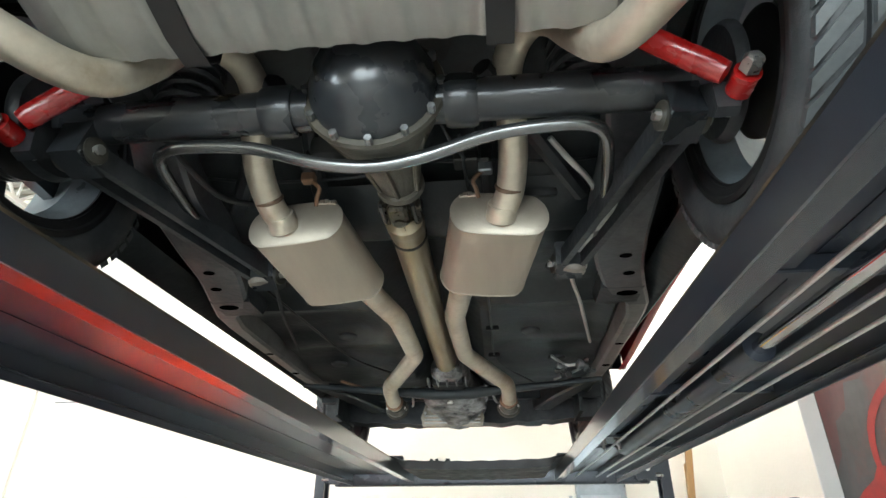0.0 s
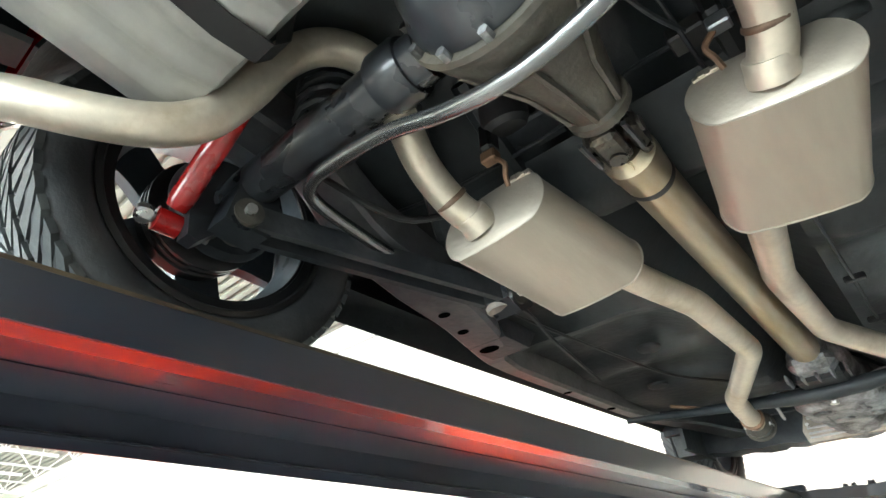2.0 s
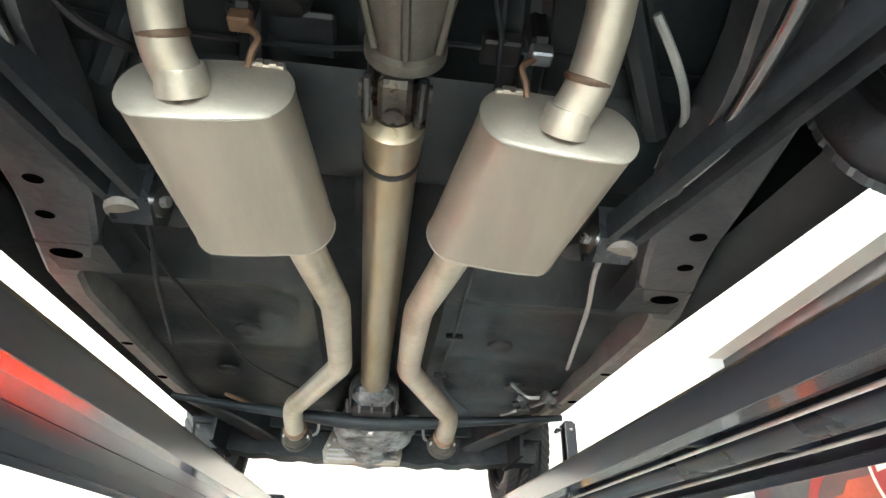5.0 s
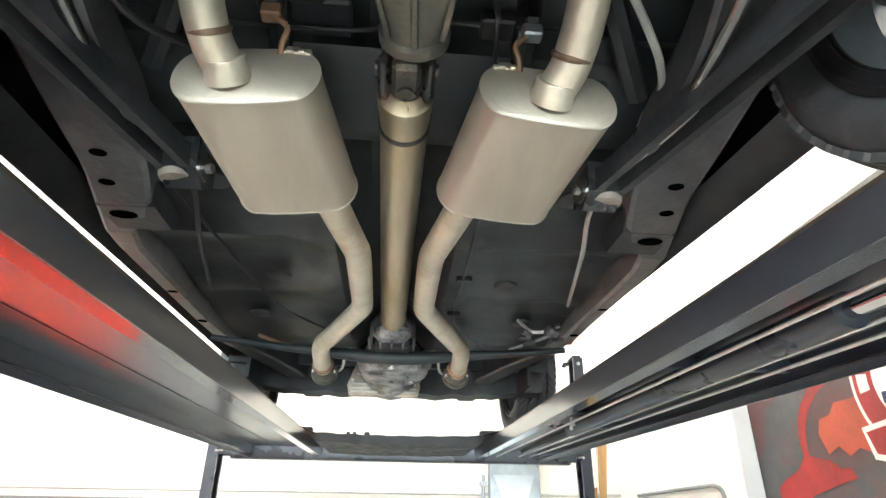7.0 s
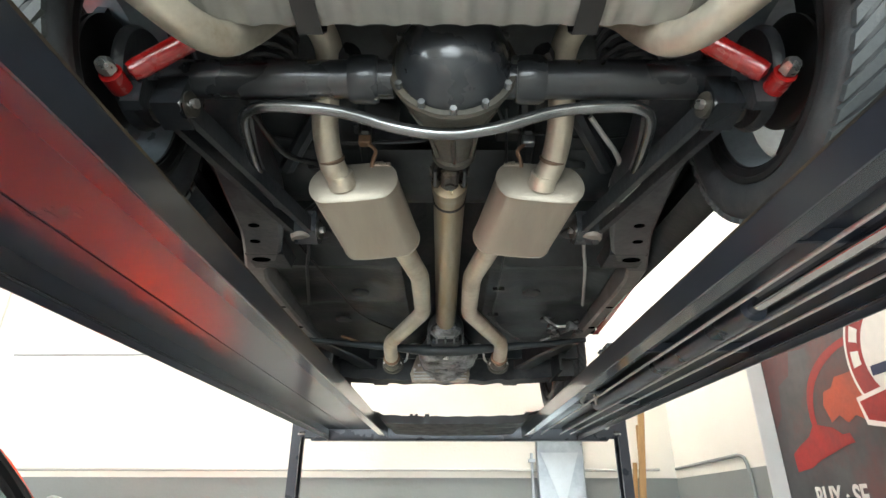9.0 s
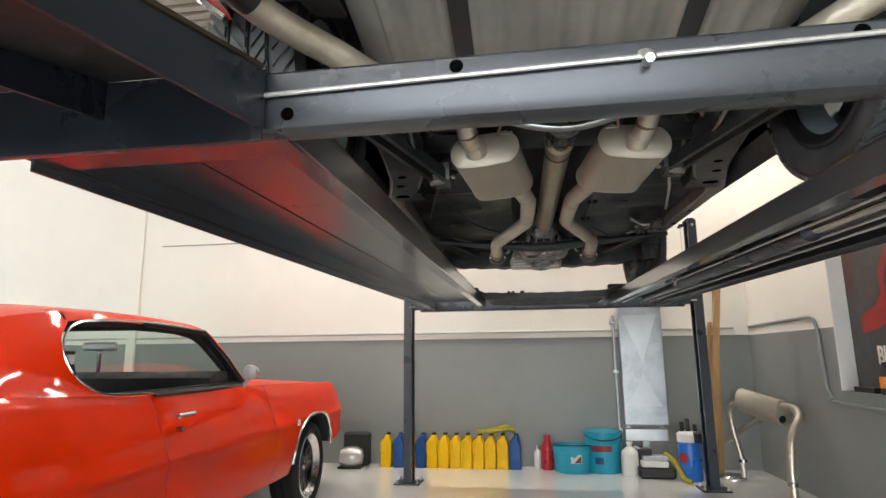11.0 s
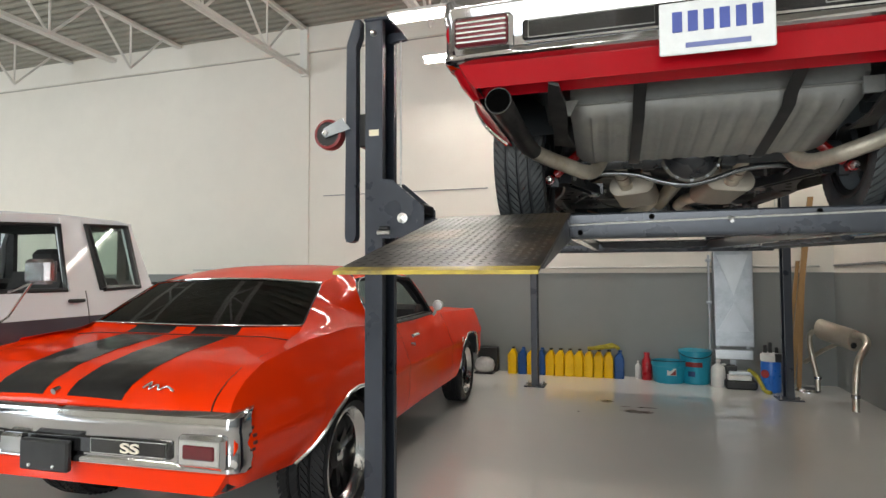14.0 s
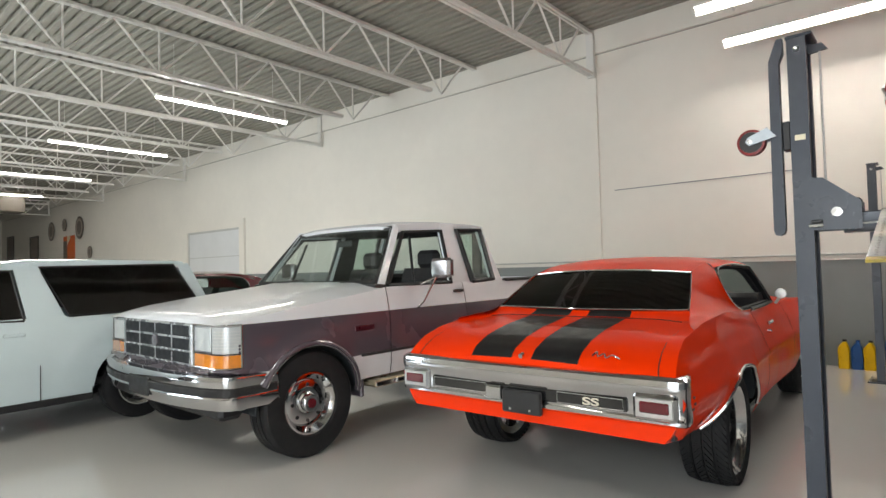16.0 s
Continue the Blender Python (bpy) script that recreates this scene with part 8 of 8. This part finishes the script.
# sheet metal duct against the wall, with the conduit beside it
duct = thing("sheet_metal_duct", "galvanised sheet metal duct leaning flat against the wall", "duct", 0, 0, 0)
part("panel", boxes((1.03, 1.45, 5.70, 5.795, 0.42, 1.64), bevel=0.008), ZINC, duct)
# the fold's highlight is put in as a brighter zinc
part("fold", prism([(1.06, 1.50), (1.40, 1.50), (1.24, 1.02)], 5.690, 5.6995, "xz"), mat("highlight_zinc", (0.50, 0.53, 0.55), 0.34, 0.8, 0.08, 9), duct, "folded triangle, coloured brighter as a highlight")
part("fold", prism([(1.06, 0.60), (1.40, 0.60), (1.24, 0.92)], 5.692, 5.6995, "xz"), mat("pale_zinc", (0.44, 0.47, 0.50), 0.36, 0.8, 0.08, 9), duct, "folded triangle")
# brighter zinc than the panel above
part("lower_strip", boxes((1.03, 1.44, 5.72, 5.795, 0.27, 0.385), bevel=0.006), mat("brighter_zinc", (0.60, 0.63, 0.65), 0.32, 0.7, 0.08, 9), duct)
part("hanger_strap", boxes((1.06, 1.09, 5.775, 5.795, 0.38, 0.43)), ZINC, duct)
part("hanger_strap", boxes((1.38, 1.41, 5.775, 5.795, 0.38, 0.43)), ZINC, duct)
part("floor_leg", boxes((1.20, 1.26, 5.76, 5.795, 0.0, 0.28)), ZINC, duct)
con = thing("conduit", "thin metal conduit pipe with clips on the wall", "pipe", 0, 0, 0)
part("pipe", tube(bmesh.new(), [(0.985, 5.765, 0.0), (0.985, 5.765, 1.50)], 0.014, 10), ZINC, con)
for z in (0.35, 0.92, 1.42):
    part("clip", boxes((0.955, 1.015, 5.745, 5.799, z, z + 0.03), bevel=0.004), ZINC, con)
wp = thing("wall_conduit", "grey painted conduit along the wall paint line", "pipe", 0, 0, 0)
part("pipe", tube(bmesh.new(), [(-6.5, 5.785, 1.355), (1.9, 5.785, 1.355), (2.15, 5.785, 1.36)], 0.012, 8), mat("painted_conduit", (0.50, 0.49, 0.46), 0.5, 0, 0.06, 6), wp)
part("pipe", tube(bmesh.new(), [(2.285, 5.74, 1.365), (2.285, 4.7, 1.375), (2.285, 4.45, 1.37), (2.285, 4.37, 1.30), (2.285, 4.34, 1.05), (2.285, 4.32, 0.86), (2.285, 4.25, 0.78), (2.285, 4.1, 0.755), (2.285, 1.5, 0.74)], 0.013, 8, 4), GREY_WALL, wp)
# timber in the corner
WOOD = mat("pine_board", (0.33, 0.19, 0.075), 0.6, 0, 0.2, 4, 0.1, 40, stretch=(6, 6, 0.5))
for k, (a, b, w) in enumerate((((1.74, 5.42, 0.02), (2.06, 5.70, 2.15), 0.055), ((1.84, 5.50, 0.02), (2.00, 5.74, 1.75), 0.04), ((1.70, 5.48, 0.02), (1.93, 5.76, 1.42), 0.035))):
    va, vb = Vector(a), Vector(b)
    bm = bmesh.new()
    ring_faces(bm, [[p + Vector((w / 2, 0, 0)), p + Vector((-w / 2, 0, 0)), p + Vector((-w / 2, 0.03, 0)), p + Vector((w / 2, 0.03, 0))] for p in (va, vb)])
    solo("timber_board", bm, WOOD, "rough pine board leaning in the wall corner", "board", group="leaning boards")
# spare exhaust leaning at the wall
ex = thing("spare_exhaust", "spare steel muffler with bent pipes standing on end", "exhaust", 0, 0, 0)
bm, rings = bmesh.new(), []
for t, sc in ((0.0, 0.9), (0.02, 1.0), (0.98, 1.0), (1.0, 0.9)):
    c = Vector((1.96, 5.16, 0.70)).lerp(Vector((2.12, 4.72, 0.63)), t)
    rings.append([(c.x + sc * 0.070 * math.cos(a), c.y + 0.02 * math.cos(a), c.z + sc * 0.105 * math.sin(a)) for a in (2 * math.pi * k / 28 for k in range(28))])
ring_faces(bm, rings)
muf2 = part("muffler", bm, CASE_STEEL, ex, "oval muffler")
part("muffler_outlet", lathe([(0.0, 0.0), (0.03, 0.0), (0.03, 0.004), (0.0, 0.004)], (2.105, 4.715, 0.585), (0.35, -0.93, -0.1), 18), BLACK, muf2, "black outlet")
part("outlet_pipe", tube(bmesh.new(), [(2.11, 4.75, 0.685), (2.15, 4.60, 0.68), (2.13, 4.47, 0.62), (2.04, 4.40, 0.50), (2.0, 4.37, 0.30), (1.985, 4.345, 0.03)], 0.030, 16, 5), STAINLESS, ex, "polished bent pipe")
part("inlet_pipe", tube(bmesh.new(), [(1.97, 5.12, 0.66), (1.92, 5.26, 0.66), (1.90, 5.32, 0.58), (1.92, 5.32, 0.40), (1.955, 5.31, 0.20), (1.965, 5.30, 0.03)], 0.026, 16, 5), STAINLESS, ex, "polished bent pipe")
part("brace_pipe", tube(bmesh.new(), [(1.90, 5.50, 0.30), (2.02, 5.30, 0.46), (2.08, 5.1, 0.55)], 0.022, 12, 4), STAINLESS, ex)
for p, z in (((1.985, 4.345), 0.15), ((1.965, 5.30), 0.15)):
    part("pipe_band", lathe([(0.031, 0.0), (0.036, 0.004), (0.036, 0.03), (0.031, 0.034)], (p[0], p[1], z), (0, 0, 1), 18), CHROME, ex)
lid = thing("hub_cap", "round bright hub cap lying by the post", "hub cap", 1.90, 5.42, 0)
part("disc", lathe([(0.0, 0.02), (0.05, 0.035), (0.10, 0.03), (0.12, 0.008), (0.12, 0.0), (0.0, 0.0)], seg=28), CHROME, lid)
tc = thing("equipment_case", "black case with a bright metal dome on the floor", "tool case", -1.72, 5.68, 0)
part("case", boxes((-0.13, 0.15, 0.0, 0.10, 0.0, 0.33), bevel=0.02), BLACK_PLASTIC, tc)
bm = lathe([(0.0, -0.13), (0.07, -0.11), (0.105, -0.05), (0.105, 0.05), (0.07, 0.11), (0.0, 0.13)], (0.0, -0.12, 0.105), (1, 0.2, 0), 24)
part("chrome_dome", bm, SILVER, tc, "bright metal dome")
part("dome_cradle", boxes((-0.12, 0.12, -0.20, -0.02, 0, 0.02)), BLACK_PLASTIC, tc)

# oil stains on the floor
STAIN = mat("brown_oil_stain", (0.09, 0.06, 0.035), 0.3, 0, 0.5, 14)


def stain(cx, cy, rx, ry, seed, m=STAIN):
    rnd = random.Random(seed)
    n = 26
    bm = bmesh.new()
    bm.faces.new([bm.verts.new((cx + rx * math.cos(2 * math.pi * k / n) * rnd.uniform(0.6, 1.15), cy + ry * math.sin(2 * math.pi * k / n) * rnd.uniform(0.6, 1.15), 0.0012)) for k in range(n)])
    tagged(part("floor_stain", bm, m), "brown oil stain on the epoxy floor", "stain", kind="structure")


for a in ((0.10, 3.93, 0.16, 0.07, 1), (-0.18, 4.31, 0.07, 0.06, 2), (0.20, 4.12, 0.10, 0.03, 3), (0.0, 4.12, 0.05, 0.02, 4), (-0.42, 3.8, 0.015, 0.015, 5)):
    stain(*a)

# ---- the far end of the hall ----
tagged(part("door_1", boxes((-18.15, -15.1, WALL_N - 0.03, WALL_N - 0.004, 0, 2.60)), mat("white_door", (0.70, 0.71, 0.71), 0.5, 0, 0.04, 2)), "white roller door in the wall", "door", kind="structure")
DOOR_LINE = mat("door_shadow_joint", (0.50, 0.50, 0.48), 0.6, 0, 0.1, 4)
# strip painted as the surround's shadow on the door, left and top
tagged(part("trim", boxes((-18.15, -18.07, WALL_N - 0.036, WALL_N - 0.030, 0, 2.60), (-18.07, -15.1, WALL_N - 0.036, WALL_N - 0.030, 2.54, 2.60)), DOOR_LINE), "painted shadow line inside the roller door's surround", "trim", kind="structure")
for z in (0.6, 1.2, 1.8):
    tagged(part("trim", boxes((-18.05, -15.12, WALL_N - 0.034, WALL_N - 0.030, z, z + 0.02)), DOOR_LINE), "joint of the roller door", "trim", kind="structure")
tagged(part("trim", boxes((-18.52, -18.15, WALL_N - 0.07, WALL_N - 0.004, 0, 2.84), (-15.1, -14.85, WALL_N - 0.07, WALL_N - 0.004, 0, 2.84), (-18.15, -15.1, WALL_N - 0.07, WALL_N - 0.004, 2.60, 2.84)), WHITE_WALL), "white door surround", "trim", kind="structure")
tagged(part("trim", boxes((-4.2, -1.72, WALL_N - 0.012, WALL_N - 0.001, 2.435, 2.447)), GREY_WALL), "thin dark joint line across the wall", "trim", kind="structure")
tagged(part("trim", boxes((-4.55, -4.44, WALL_N - 0.03, WALL_N - 0.001, 0, 4.6)), WHITE_WALL), "shallow white wall pilaster", "trim", kind="structure")
tagged(part("trim", boxes((WALL_W + 0.1, WALL_E, WALL_N - 0.01, WALL_N - 0.001, PAINT - 0.004, PAINT + 0.004)), GREY_WALL), "grey paint edge line", "trim", kind="structure")
SIGN_DARK = mat("dark_sign", (0.17, 0.14, 0.12), 0.5, 0, 0.3, 8)
for x, z, r in ((-31.75, 3.50, 0.44), (-29.9, 3.67, 0.28), (-27.95, 3.44, 0.48), (-26.75, 2.34, 0.25)):
    s = thing("round_wall_sign", "round dark sign with a pale ring on the wall", "sign", x, WALL_N - 0.03, z, group="round wall signs")
    part("disc", lathe([(0.0, 0.0), (r, 0.0), (r, 0.02), (0.0, 0.02)], axis=(0, -1, 0), seg=28), SIGN_DARK, s)
    part("ring", lathe([(r * 0.6, 0.021), (r * 0.8, 0.021), (r * 0.8, 0.026), (r * 0.6, 0.026)], axis=(0, -1, 0), seg=28, closed=True), mat("faded_sign_ring", (0.42, 0.36, 0.30), 0.6, 0, 0.2, 8), s)
ps = thing("orange_poster", "orange and dark poster on the far wall", "poster", -29.35, WALL_N - 0.01, 2.65)
part("sheet", boxes((-0.75, 0.75, -0.008, 0.0, -0.51, 0.51)), mat("orange_print", (0.70, 0.14, 0.03), 0.5, 0, 0.1, 4), ps)
part("dark_panel", boxes((-0.75, -0.25, -0.014, -0.009, -0.51, 0.30)), SIGN_DARK, ps)
part("pale_panel", prism([(-0.25, 0.10), (0.20, 0.42), (0.05, 0.51), (-0.25, 0.51)], -0.014, -0.009, "xz"), BRIGHT_PAPER, ps)
for xa, xb, za, zb in ((-35.3, -33.85, 2.15, 3.42), (-39.7, -38.3, 2.18, 3.66)):
    w = thing("dark_wall_panel", "dark framed panel high on the far wall", "panel", (xa + xb) / 2, WALL_N - 0.004, (za + zb) / 2, group="dark wall panels")
    hx, hz = (xb - xa) / 2, (zb - za) / 2
    part("sheet", boxes((-hx + 0.06, hx - 0.06, -0.012, -0.003, -hz + 0.06, hz - 0.06)), SIGN_DARK, w)
    part("frame", boxes((-hx, -hx + 0.06, -0.03, -0.001, -hz, hz), (hx - 0.06, hx, -0.03, -0.001, -hz, hz), (-hx + 0.06, hx - 0.06, -0.03, -0.001, hz - 0.06, hz), (-hx + 0.06, hx - 0.06, -0.03, -0.001, -hz, -hz + 0.06)), BLACK, w)
heater = thing("unit_heater", "grey hanging unit heater under the roof", "heater", -24.5, 2.6, 3.6)
part("casing", boxes((-0.4, 0.4, -0.35, 0.35, 0, 0.7), bevel=0.02), mat("brown_casing", (0.10, 0.085, 0.065), 0.5, 0.3, 0.1, 4), heater)
for a, b in ((-0.35, -0.3), (0.35, -0.3), (-0.35, 0.3), (0.35, 0.3)):
    part("hanger_rod", rod((a, b, 0.7), (a, b, 1.39), 0.008, 6), STEEL_WHITE, heater)
